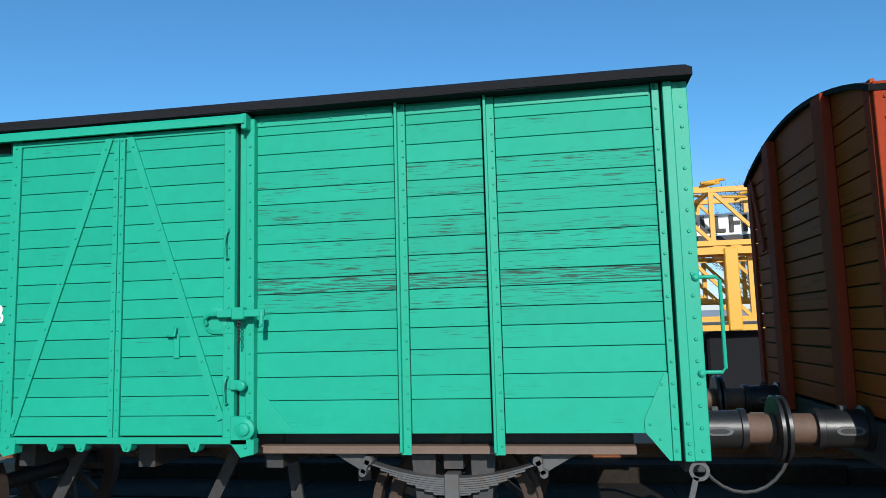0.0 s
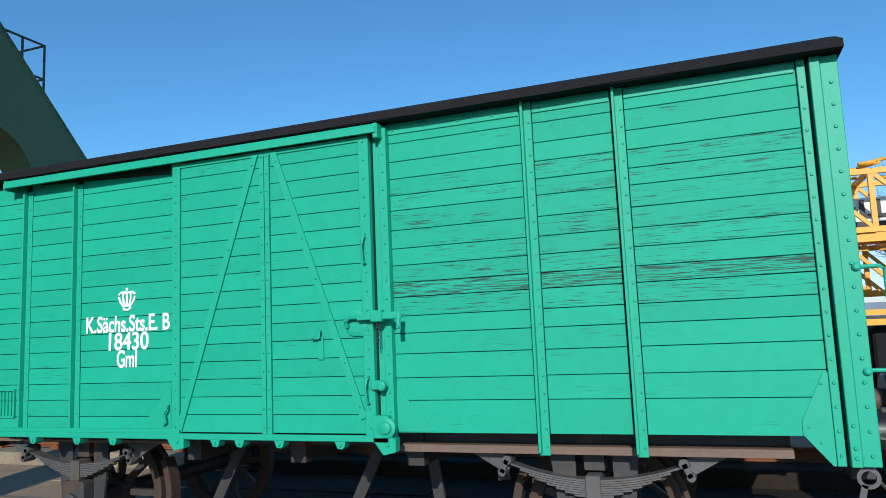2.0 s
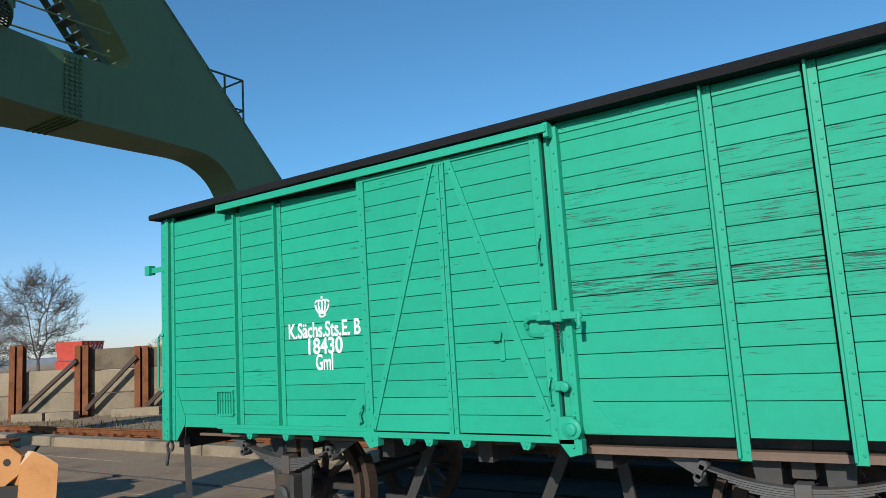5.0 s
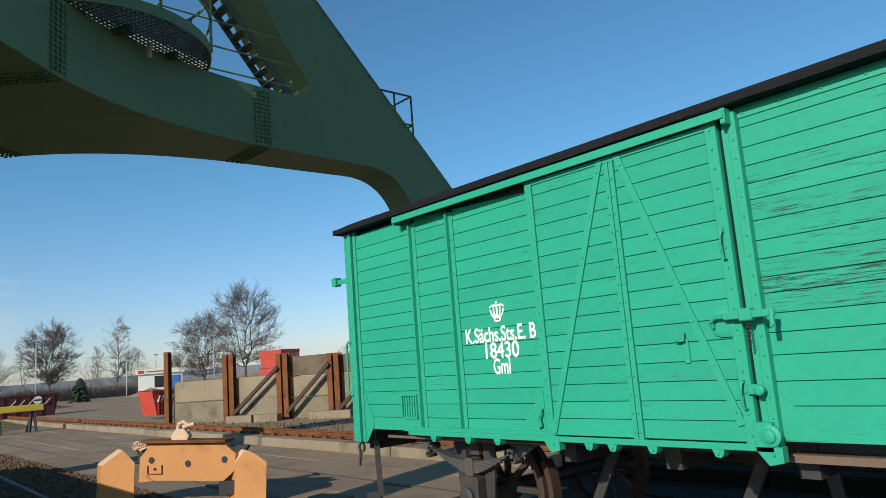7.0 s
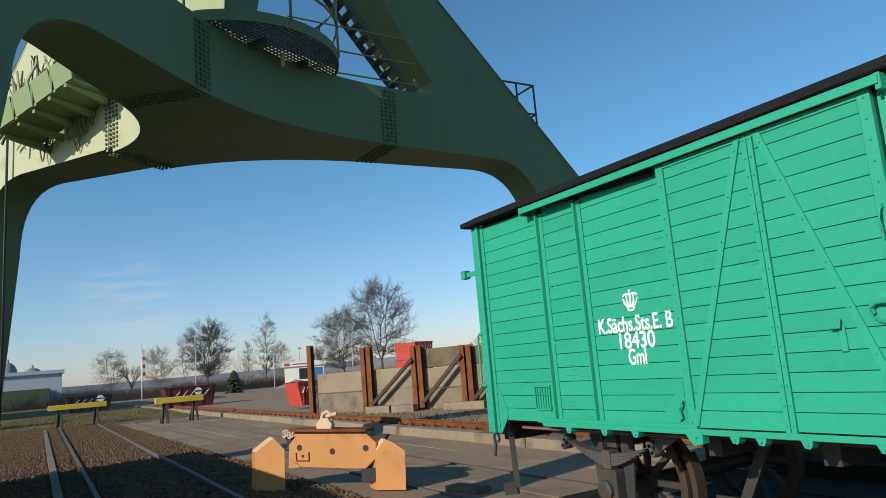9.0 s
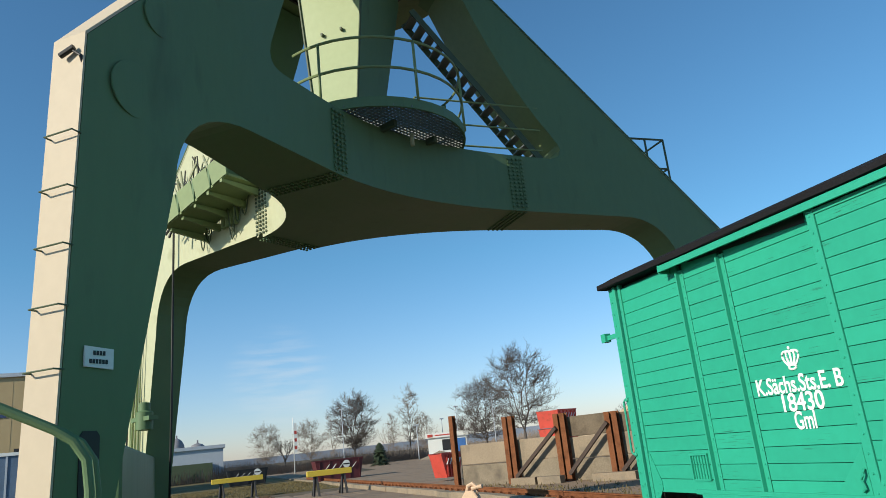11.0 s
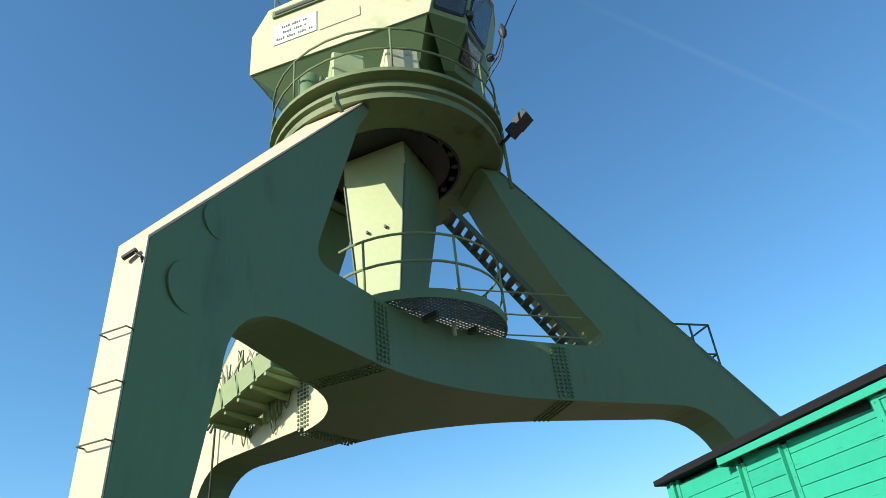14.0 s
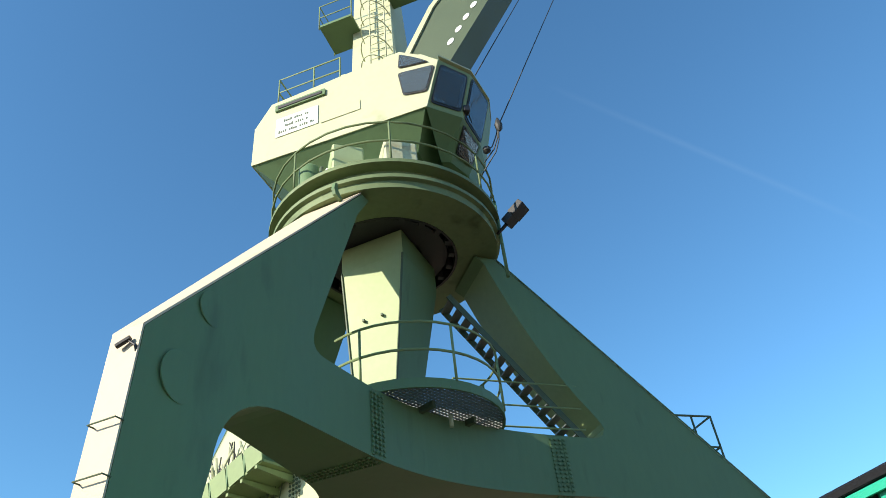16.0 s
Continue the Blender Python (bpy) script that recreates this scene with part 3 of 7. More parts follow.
lathe(b, [(0.058, 0), (0.064, 0.008), (0.064, 0.03), (0.042, 0.036), (0.036, 0.05), (0.016, 0.055)], lambda p, q, a: (-1.965 + p, DY - 0.005 - a, 1.125 + q), 20)
box(b, -2.06, -1.95, DY - 0.03, DY + 0.02, 1.03, 1.2, bevel=0.004)
door_part("roller", b, M_GREEN, door)

# door hood, door post, bottom track and its brackets
b = bm_new()
slab(b, [(D - 0.135, 3.035), (D - 0.135, 3.075), (D - 0.115, 3.098), (D + 0.0, 3.105), (D + 0.0, 3.08), (D - 0.10, 3.075), (D - 0.115, 3.035)], "x", -5.36, -1.965)
box(b, -1.99, -1.955, D - 0.125, D, 3.0, 3.10, bevel=0.004)
box(b, -5.37, -5.35, D - 0.125, D, 3.02, 3.10, bevel=0.003)
door_part("door_hood", b, M_GREEN, wagon)
b = bm_new()
box(b, -2.035, -1.985, D - 0.035, D - 0.0, 1.0, 3.06, bevel=0.003)
box(b, -1.985, -1.93, D - 0.055, D - 0.001, 1.02, 3.08, bevel=0.003)
dp = door_part("door_post", b, M_GREEN, wagon)
b = bm_new()
for i in range(17):
    rivet(b, (-1.957, D - 0.055, 1.1 + i * 0.12), 0.010)
door_part("rivets", b, M_GREEN, kind="stuff", parent=dp)
b = bm_new()
box(b, -5.36, -1.93, D - 0.10, D - 0.085, 1.035, 1.075, bevel=0.002)
box(b, -5.36, -1.93, D - 0.085, D + 0.02, 1.03, 1.045, bevel=0.002)
box(b, -5.50, -3.66, D - 0.05, D - 0.035, 1.06, 1.10, bevel=0.002)
door_part("door_track", b, M_GREEN, wagon)
for i, x in enumerate((-3.62, -1.98)):
    b = bm_new()
    slab(b, [(x - 0.09, 1.06), (x + 0.075, 1.06), (x + 0.075, 0.975), (x - 0.01, 0.955), (x - 0.03, 0.98)], "y", D - 0.105, D - 0.04)
    rivet(b, (x + 0.02, D - 0.105, 1.02), 0.016)
    door_part("track_stop", b, M_GREEN, wagon)
for x in (-3.28, -3.08, -2.76, -2.30, -4.20, -4.55, -5.0):
    b = bm_new()
    slab(b, [(x - 0.04, 1.035), (x + 0.04, 1.035), (x + 0.03, 1.0), (x + 0.015, 0.985), (x - 0.02, 0.99)], "y", D - 0.10, D - 0.03)
    rivet(b, (x, D - 0.10, 1.01), 0.014)
    door_part("track_bracket", b, M_GREEN, wagon)
b = bm_new()              # card frame beside the far end
box(b, -5.555, -5.315, D - 0.020, D - 0.002, 1.385, 1.40)
for x in (-5.545, -5.325):
    box(b, x - 0.008, x + 0.008, D - 0.018, D - 0.002, 1.175, 1.385)
box(b, -5.545, -5.325, D - 0.014, D - 0.002, 1.17, 1.185)
for i in range(5):
    box(b, -5.515 + i * 0.038, -5.510 + i * 0.038, D - 0.012, D - 0.002, 1.18, 1.385)
door_part("card_holder", b, M_GREEN, wagon)
b = bm_new()
rod(b, [(-3.76, D - 0.02, 1.27), (-3.755, D - 0.04, 1.24), (-3.78, D - 0.04, 1.2), (-3.77, D - 0.03, 1.14), (-3.80, D - 0.02, 1.12)], 0.009, 6)
door_part("hook", b, M_GREEN, wagon)
b = bm_new()              # black strip painted for the shaded gap under the hood, beside the closed door
slab(b, [(-5.0, 3.032), (-3.69, 2.968), (-3.69, 3.04), (-5.0, 3.04)], "y", D - 0.008, D - 0.002)
part("hood_slot", b, M_BLACK, wagon, "black strip for the shaded gap under the door hood")
# gusset beside the door
for x, s in ((-1.93, 1), (-3.68, -1)):
    b = bm_new()
    slab(b, [(x, 1.10), (x, 1.42), (x + s * 0.28, 1.10)][:: s], "y", D - 0.004, D - 0.001)
    part("gusset", b, M_GREEN, wagon)

# lettering: a crown emblem, the old railway's short name, number and class
def on_side(x, z):
    return pose(x, D - 0.004, z, 90, 0, 0)


for text, x, z, size, width in (("K.Sächs.Sts.E. B", -4.095, 1.868, 0.172, 0.80), ("18430", -4.09, 1.735, 0.182, 0.38), ("Gml", -4.09, 1.605, 0.178, 0.19)):
    tagged(writing("lettering", text, size, on_side(x, z), M_WHITE, wagon, 0.0025, width, 0.003), "white painted lettering")
b = bm_new()
for w in (-1, -0.5, 0, 0.5, 1):
    rib = bez((0.028 * w, 2.000), (0.082 * w, 2.045), (0.076 * w, 2.090), 6)[:-1] + bez((0.076 * w, 2.090), (0.060 * w, 2.120), (0.010 * w, 2.103), 5)
    if w:
        rod(b, [(-4.095 + cx_, D - 0.004, cz_) for cx_, cz_ in rib], 0.0085, 6)
    else:
        rod(b, [(-4.095, D - 0.004, 2.005), (-4.095, D - 0.004, 2.110)], 0.0085, 6)
rod(b, [(-4.095 + 0.034 * math.cos(a), D - 0.004, 1.991 + 0.016 * math.sin(a)) for a in [2 * math.pi * k / 16 for k in range(16)]], 0.009, 6, close=True)
lathe(b, [(0.012, 0), (0.012, 0.004)], lambda p, q, a: (-4.095 + p, D - 0.004 - a, 2.131 + q), 10)
part("emblem", b, M_WHITE, wagon, "white crown emblem")

# underframe
b = bm_new()
box(b, XL + 0.25, XR - 0.38, D + 0.30, D + 0.32, 0.96, 1.10)
part("solebar", b, M_IRON, wagon)
b = bm_new()
box(b, -1.94, XR - 0.38, D + 0.13, D + 0.25, 0.975, 1.0, bevel=0.004)
box(b, -1.94, XR - 0.38, D + 0.125, D + 0.135, 0.955, 0.985)
part("solebar_flange", b, M_TAN, wagon, "rust-tan solebar flange")
b = bm_new()
box(b, -5.9, -3.7, D + 0.13, D + 0.25, 0.975, 1.0, bevel=0.004)
part("solebar_flange", b, M_TAN, wagon, "rust-tan solebar flange")
b = bm_new()
box(b, XL + 0.25, XR - 0.38, YF - 0.32, YF - 0.30, 0.96, 1.10)
part("solebar", b, M_IRON, wagon)
for x in (-4.8, -3.7, -2.8, -1.9, -0.73):
    b = bm_new()
    box(b, x - 0.06, x + 0.06, D + 0.27, YF - 0.27, 0.84, 1.06)
    part("cross_member", b, M_IRON, wagon)
for ax in (-4.79, -0.73):
    for side in (0, 1):
        def fl(y):
            return y if side == 0 else 2 * TRACK_Y - y
        # leaf spring with its shackles
        b = bm_new()
        for leaf in range(8):
            half = 0.50 - leaf * 0.055
            z0 = 0.80 - leaf * 0.013
            pts = [(ax + half * t, z0 + 0.085 * (half * t / 0.5) ** 2) for t in [i / 6 for i in range(-6, 7)]]
            poly = pts + [(px, pz - 0.011) for px, pz in pts[::-1]]
            slab(b, poly, "y", min(fl(D + 0.19), fl(D + 0.28)), max(fl(D + 0.19), fl(D + 0.28)))
        sp = part("leaf_spring", b, M_SPRING, wagon)
        b = bm_new()
        box(b, ax - 0.045, ax + 0.045, min(fl(D + 0.175), fl(D + 0.295)), max(fl(D + 0.175), fl(D + 0.295)), 0.67, 0.825, bevel=0.005)
        part("spring_buckle", b, M_SPRING, sp)
        for s in (-1, 1):
            b = bm_new()
            slab(b, [(ax + s * 0.50, 0.955), (ax + s * 0.78, 0.955), (ax + s * 0.58, 0.84), (ax + s * 0.52, 0.84)][:: 1], "y", min(fl(D + 0.22), fl(D + 0.245)), max(fl(D + 0.22), fl(D + 0.245)))
            lathe(b, [(0.028, 0), (0.034, 0.02), (0.034, 0.1), (0.028, 0.12)], lambda p, q, a: (ax + s * 0.52 + p, fl(D + 0.17 + a), 0.905 + q), 12)
            lathe(b, [(0.024, 0), (0.028, 0.02), (0.028, 0.1), (0.02, 0.12)], lambda p, q, a: (ax + s * 0.555 + p, fl(D + 0.17 + a), 0.83 + q), 12)
            bar(b, (ax + s * 0.52, fl(D + 0.18), 0.905), (ax + s * 0.555, fl(D + 0.18), 0.83), 0.02, 0.03)
            part("shackle", b, M_SPRING, wagon)
        # axle guard and axle box
        b = bm_new()
        for s in (-1, 1):
            slab(b, [(ax + s * 0.11, 0.98), (ax + s * 0.27, 0.98), (ax + s * 0.20, 0.35), (ax + s * 0.12, 0.35)], "y", min(fl(D + 0.262), fl(D + 0.28)), max(fl(D + 0.262), fl(D + 0.28)))
        box(b, ax - 0.22, ax + 0.22, min(fl(D + 0.262), fl(D + 0.28)), max(fl(D + 0.262), fl(D + 0.28)), 0.32, 0.36)
        part("axle_guard", b, M_IRON, wagon)
        b = bm_new()
        box(b, ax - 0.11, ax + 0.11, min(fl(D + 0.15), fl(D + 0.34)), max(fl(D + 0.15), fl(D + 0.34)), 0.38, 0.67, bevel=0.02)
        lathe(b, [(0.085, 0), (0.085, 0.03), (0.05, 0.045)], lambda p, q, a: (ax + p, fl(D + 0.15 - a), 0.50 + q), 14)
        part("axle_box", b, M_IRON, wagon)
    b = bm_new()
    rod(b, [(ax, D + 0.3, 0.5), (ax, YF - 0.3, 0.5)], 0.07, 12)
    wh = part("axle", b, M_IRON, wagon)
    for y, s in ((TRACK_Y - 0.75, -1), (TRACK_Y + 0.75, 1)):
        b = bm_new()
        lathe(b, [(0.42, -0.045), (0.48, -0.055), (0.50, -0.05), (0.503, 0.05), (0.53, 0.06), (0.53, 0.085), (0.42, 0.085), (0.41, 0.03)], lambda p, q, a: (ax + p, y - s * a, 0.5 + q), 32, closed=True)
        tyre = part("wheel", b, M_WHEEL, wagon, "rusty spoked wheel")
        b = bm_new()
        lathe(b, [(0.12, -0.07), (0.12, 0.09)], lambda p, q, a: (ax + p, y - s * a, 0.5 + q), 14)
        for k in range(9):
            a = 2 * math.pi * k / 9
            bar(b, (ax + 0.1 * math.cos(a), y, 0.5 + 0.1 * math.sin(a)), (ax + 0.43 * math.cos(a), y, 0.5 + 0.43 * math.sin(a)), 0.05, 0.05, up=(0, 1, 0))
        part("spokes", b, M_IRON, tyre)
# brake rigging and slanting stays
for x0, z0, x1, z1, y in ((-2.35, 0.95, -2.62, 0.42, D + 0.75), (-3.55, 0.95, -3.85, 0.40, D + 0.70), (-2.05, 0.95, -1.98, 0.45, D + 0.9), (-1.38, 0.93, -1.36, 0.72, D + 0.5)):
    b = bm_new()
    bar(b, (x0, y, z0), (x1, y, z1), 0.085, 0.03, up=(0, 1, 0))
    part("brake_lever", b, M_IRON, wagon)
b = bm_new()
box(b, -4.2, -1.4, D + 0.80, D + 0.83, 0.36, 0.42)
part("brake_rod", b, M_IRON, wagon)
for ax, s in ((-4.79, 1), (-0.73, -1)):
    b = bm_new()
    arc = [(ax + s * (0.555 * math.cos(a)), 0.5 + 0.555 * math.sin(a)) for a in [radians(-28 + 7 * i) for i in range(9)]]
    poly = arc + [(ax + s * (0.61 * math.cos(a)), 0.5 + 0.61 * math.sin(a)) for a in [radians(28 - 7 * i) for i in range(9)]]
    slab(b, poly, "y", D + 0.57, D + 0.68)
    part("brake_block", b, M_WHEEL, wagon)
# steps at the ends and a coupling hook ring
for xo, s in ((XL + 0.14, 1),):
    b = bm_new()
    bar(b, (xo, D + 0.15, 0.95), (xo + 0.10, D + 0.10, 0.40), 0.05, 0.06)
    bar(b, (xo + 0.10, D + 0.1, 0.40), (xo - 0.12, D + 0.1, 0.36), 0.03, 0.12)
    part("step_iron", b, M_IRON, wagon)
for xo in (XR - 0.06, XL + 0.05):
    b = bm_new()
    lathe(b, [(0.055, 0), (0.055, 0.02), (0.035, 0.02), (0.035, 0)], lambda p, q, a: (xo + p, D + 0.02 + a, 0.885 + q), 16, closed=True)
    bar(b, (xo - 0.02, D + 0.03, 0.85), (xo - 0.06, D + 0.03, 0.70), 0.03, 0.02, up=(0, 1, 0))
    part("rope_ring", b, M_SPRING, wagon)


def buffer(x, s, y, parent, plunger=M_PLUNGER):
    """A sleeve buffer that points along s: slotted sleeve, plunger and dished plate."""
    b = bm_new()
    lathe(b, [(0.135, 0.0), (0.135, 0.03), (0.115, 0.035), (0.112, 0.26), (0.122, 0.265), (0.122, 0.30), (0.095, 0.30), (0.095, 0.1), (0.02, 0.1)], lambda p, q, a: (x + s * a, y + p, 1.045 + q), 28)
    sl = part("buffer", b, M_BUFFER, parent, "black enamelled sleeve buffer")
    b = bm_new()
    lathe(b, [(0.0901, 0.12), (0.0901, 0.46)], lambda p, q, a: (x + s * a, y + p, 1.045 + q), 24)
    part("plunger", b, plunger, sl)
    b = bm_new()
    lathe(b, [(0.19, 0.46), (0.20, 0.465), (0.20, 0.485), (0.17, 0.50), (0.08, 0.508)], lambda p, q, a: (x + s * a, y + p, 1.045 + q), 28)
    part("buffer_plate", b, M_BUFFER, sl)
    b = bm_new()
    slot = [(0.05 * math.cos(a) + (0.03 if math.cos(a) > 0 else -0.03) + 0.13, 0.026 * math.sin(a)) for a in [2 * math.pi * i / 16 for i in range(16)]]
    slab(b, [(x + s * p, 1.045 + q) for p, q in slot], "y", y - 0.118, y - 0.108)
    part("slot", b, M_SPRING, sl)
    b = bm_new()
    slab(b, [(x + s * (p - 0.13) * 0.72 + s * 0.13, 1.045 + q * 0.55) for p, q in slot], "y", y - 0.121, y - 0.110)
    part("slot_hole", b, M_BLACK, sl)
    b = bm_new()
    box(b, x + s * 0.13 - 0.02, x + s * 0.13 + 0.02, y - 0.02, y + 0.02, 1.15, 1.18, bevel=0.004)
    part("oil_cap", b, M_IRON, sl)


for xo, s in ((XR, 1), (XL, -1)):
    for y in (TRACK_Y - 0.875, TRACK_Y + 0.875):
        buffer(xo, s, y, wagon)
b = bm_new()
rod(b, [(XR - 0.1, TRACK_Y, 1.02), (XR + 0.25, TRACK_Y, 1.02), (XR + 0.4, TRACK_Y, 0.85), (XR + 0.55, TRACK_Y, 0.9)], 0.03, 8)
part("coupling", b, M_IRON, wagon)
b = bm_new()
rod(b, [(XR + 0.02 + 0.30 * (1 - math.cos(a)), D + 0.72, 0.98 - 0.36 * math.sin(a)) for a in [math.pi * k / 14 for k in range(15)]], 0.011, 6)
part("air_hose", b, M_IRON, wagon)

# ---- brown goods wagon behind the buffers ----
BX = 1.73
brown = thing("goods_wagon", (BX + 3.5, TRACK_Y, 0), "ochre-brown boarded covered goods wagon with red-brown iron posts", "railway wagon")
part("body", box(bm_new(), BX + 0.04, BX + 7.0, D + 0.05, YF - 0.05, 1.12, 2.98), M_GAP, brown)
for i in range(15):
    b = bm_new()
    z = 1.12 + i * 0.128
    box(b, BX + 0.008, BX + 0.035, D + 0.05, YF - 0.05, z + 0.005, z + 0.123, bevel=0.003)
    part("end_plank", b, M_BROWN, brown)
    b = bm_new()
    box(b, BX + 0.12, BX + 7.0, D + 0.012, D + 0.05, z + 0.005, z + 0.123)
    part("plank", b, M_BROWN, brown)
b = bm_new()
gable = [(D, 2.95)] + [(D + t * (YF - D), 2.95 + 0.25 * math.sin(math.pi * t) ** 0.8) for t in [i / 14 for i in range(15)]] + [(YF, 2.95)]
slab(b, gable, "x", BX + 0.01, BX + 0.04)
part("gable", b, M_BROWN, brown)
b = bm_new()
gable = [(D - 0.035 + t * (YF - D + 0.07), 2.975 + 0.25 * math.sin(math.pi * t) ** 0.8) for t in [i / 16 for i in range(17)]]
inner = [(D - 0.02 + t * (YF - D + 0.04), 2.945 + 0.25 * math.sin(math.pi * t) ** 0.8) for t in [i / 16 for i in range(16, -1, -1)]]
slab(b, gable + inner, "x", BX - 0.035, BX + 7.1)
part("roof", b, M_TAR, brown, "black arched roof")
b = bm_new()
box(b, BX - 0.004, BX + 0.16, D - 0.012, D + 0.02, 0.95, 3.0, bevel=0.004)
cn = part("corner_iron", b, M_REDBROWN, brown)
for y0 in (D, YF - 0.11):
    b = bm_new()
    box(b, BX - 0.014, BX + 0.006, y0 + 0.021 if y0 == D else y0, y0 + 0.11, 0.95, 3.0, bevel=0.004)
    part("end_strip", b, M_REDBROWN, brown)
b = bm_new()
for i in range(17):
    rivet(b, (BX + 0.05, D - 0.012, 1.02 + i * 0.118), 0.012)
    rivet(b, (BX + 0.13, D - 0.012, 1.08 + i * 0.118), 0.010)
    rivet(b, (BX - 0.014, D + 0.07, 1.02 + i * 0.118), 0.010, "x")
part("rivets", b, M_REDBROWN, cn, kind="stuff")
for dy in (0.72, 1.95):
    b = bm_new()
    box(b, BX - 0.06, BX + 0.005, D + dy - 0.09, D + dy + 0.09, 1.0, 3.15, bevel=0.006)
    part("end_post", b, M_REDBROWN, brown)
b = bm_new()
bar(b, (BX - 0.012, D + 2.35, 2.3), (BX - 0.012, D + 2.62, 2.95), 0.06, 0.015, up=(1, 0, 0))
part("end_brace", b, M_REDBROWN, brown)
b = bm_new()
box(b, BX, BX + 0.12, D + 0.16, YF - 0.16, 0.85, 1.1)
part("buffer_beam", b, M_IRON, brown)
b = bm_new()
box(b, BX + 0.12, BX + 6.9, D + 0.24, D + 0.27, 0.80, 1.08)
box(b, BX + 0.12, BX + 6.9, YF - 0.27, YF - 0.24, 0.80, 1.08)
part("solebar", b, M_IRON, brown)
for y in (TRACK_Y - 0.875, TRACK_Y + 0.875):
    buffer(BX, -1, y, brown)
for ax in (BX + 1.5, BX + 5.4):
    for y in (TRACK_Y - 0.75, TRACK_Y + 0.75):
        b = bm_new()
        lathe(b, [(0.12, -0.06), (0.5, -0.05), (0.5, 0.05), (0.53, 0.06), (0.53, 0.08), (0.12, 0.08)], lambda p, q, a: (ax + p, y - math.copysign(a, y - TRACK_Y), 0.5 + q), 28, closed=True)
        part("wheel", b, M_IRON, brown)
    b = bm_new()
    rod(b, [(ax, D + 0.3, 0.5), (ax, YF - 0.3, 0.5)], 0.08, 12)
    part("axle", b, M_IRON, brown)


# ---- harbour crane on a three-legged portal ----
CS = 1.0                     # its size, about the eye
CC = Vector((-10.9, 2.75, 0))  # middle of the portal before that scaling
crane = thing("harbour_crane", (CC.x * CS, CC.y * CS, 0), "grey-green harbour crane with a three-legged box-girder portal", "crane")


def crane_part(name, bm, material, parent=crane, label="", kind=""):
    for v in bm.verts:
        v.co = EYE + (v.co - EYE) * CS
    return part(name, bm, material, parent, label, kind)


class Arm:
    """One of the portal's arms: u runs out from the middle, v across, z up; it narrows towards its leg."""

    def __init__(self, fx, fy, us, ws=0.62, wl=0.27):
        d = Vector((fx - CC.x, fy - CC.y, 0))
        self.length = d.length
        self.d = d.normalized()
        self.n = Vector((-self.d.y, self.d.x, 0))
        self.us, self.ws, self.wl = us, ws, wl

    def half(self, u):
        return self.ws + (self.wl - self.ws) * (u - self.us) / (self.length - self.us)

    def at(self, u, v, z):
        return CC + self.d * u + self.n * v + Vector((0, 0, z))


ARM_A = Arm(-6.6, -0.9, 1.86, 0.60, 0.215)
ARM_A2 = Arm(-16.0, -0.85, 1.8)
ARM_B = Arm(-11.2, 9.9, 2.65, 0.55)
SOF, TOP, RING = 5.46, 6.5, 10.25


def arm_outline(arm, round_in, knee, bend, inner):
    L = arm.length
    sof = 5.60 if arm is ARM_A2 else SOF
    o = [(arm.us, sof - 0.5 * (sof - SOF))]
    o += bez((L - bend[0], sof), (L - bend[1], sof), (L - bend[2], bend[3]), 10)
    o += [(L - (0.36 if arm is ARM_A2 else 0.15), 1.2), (L + 0.33, 1.2), (L + knee[0], knee[1]), (2.05, RING - 0.05), (1.62, RING - 0.05)]
    if arm is ARM_A:
        o[-1] = (1.84, RING - 0.05)
        o += [(2.20, 9.62), (3.20, 6.97)] + bez((3.20, 6.97), (3.40, 6.5), (3.02, 6.5), 6)[1:]
    elif round_in:
        o += bez((inner[0] - 1.08, inner[1] + 1.45), inner, (inner[0] - 1.5, TOP), 10)
    else:
        o += bez((1.80, 10.05), (2.62, 8.0), (3.50, 7.0), 8)
        o += [(inner[0] + 0.20, inner[1] + 0.30), (inner[0] + 0.235, inner[1] + 0.2), (inner[0] + 0.17, inner[1] + 0.06), inner]
    o += [(arm.us, TOP)]
    return o


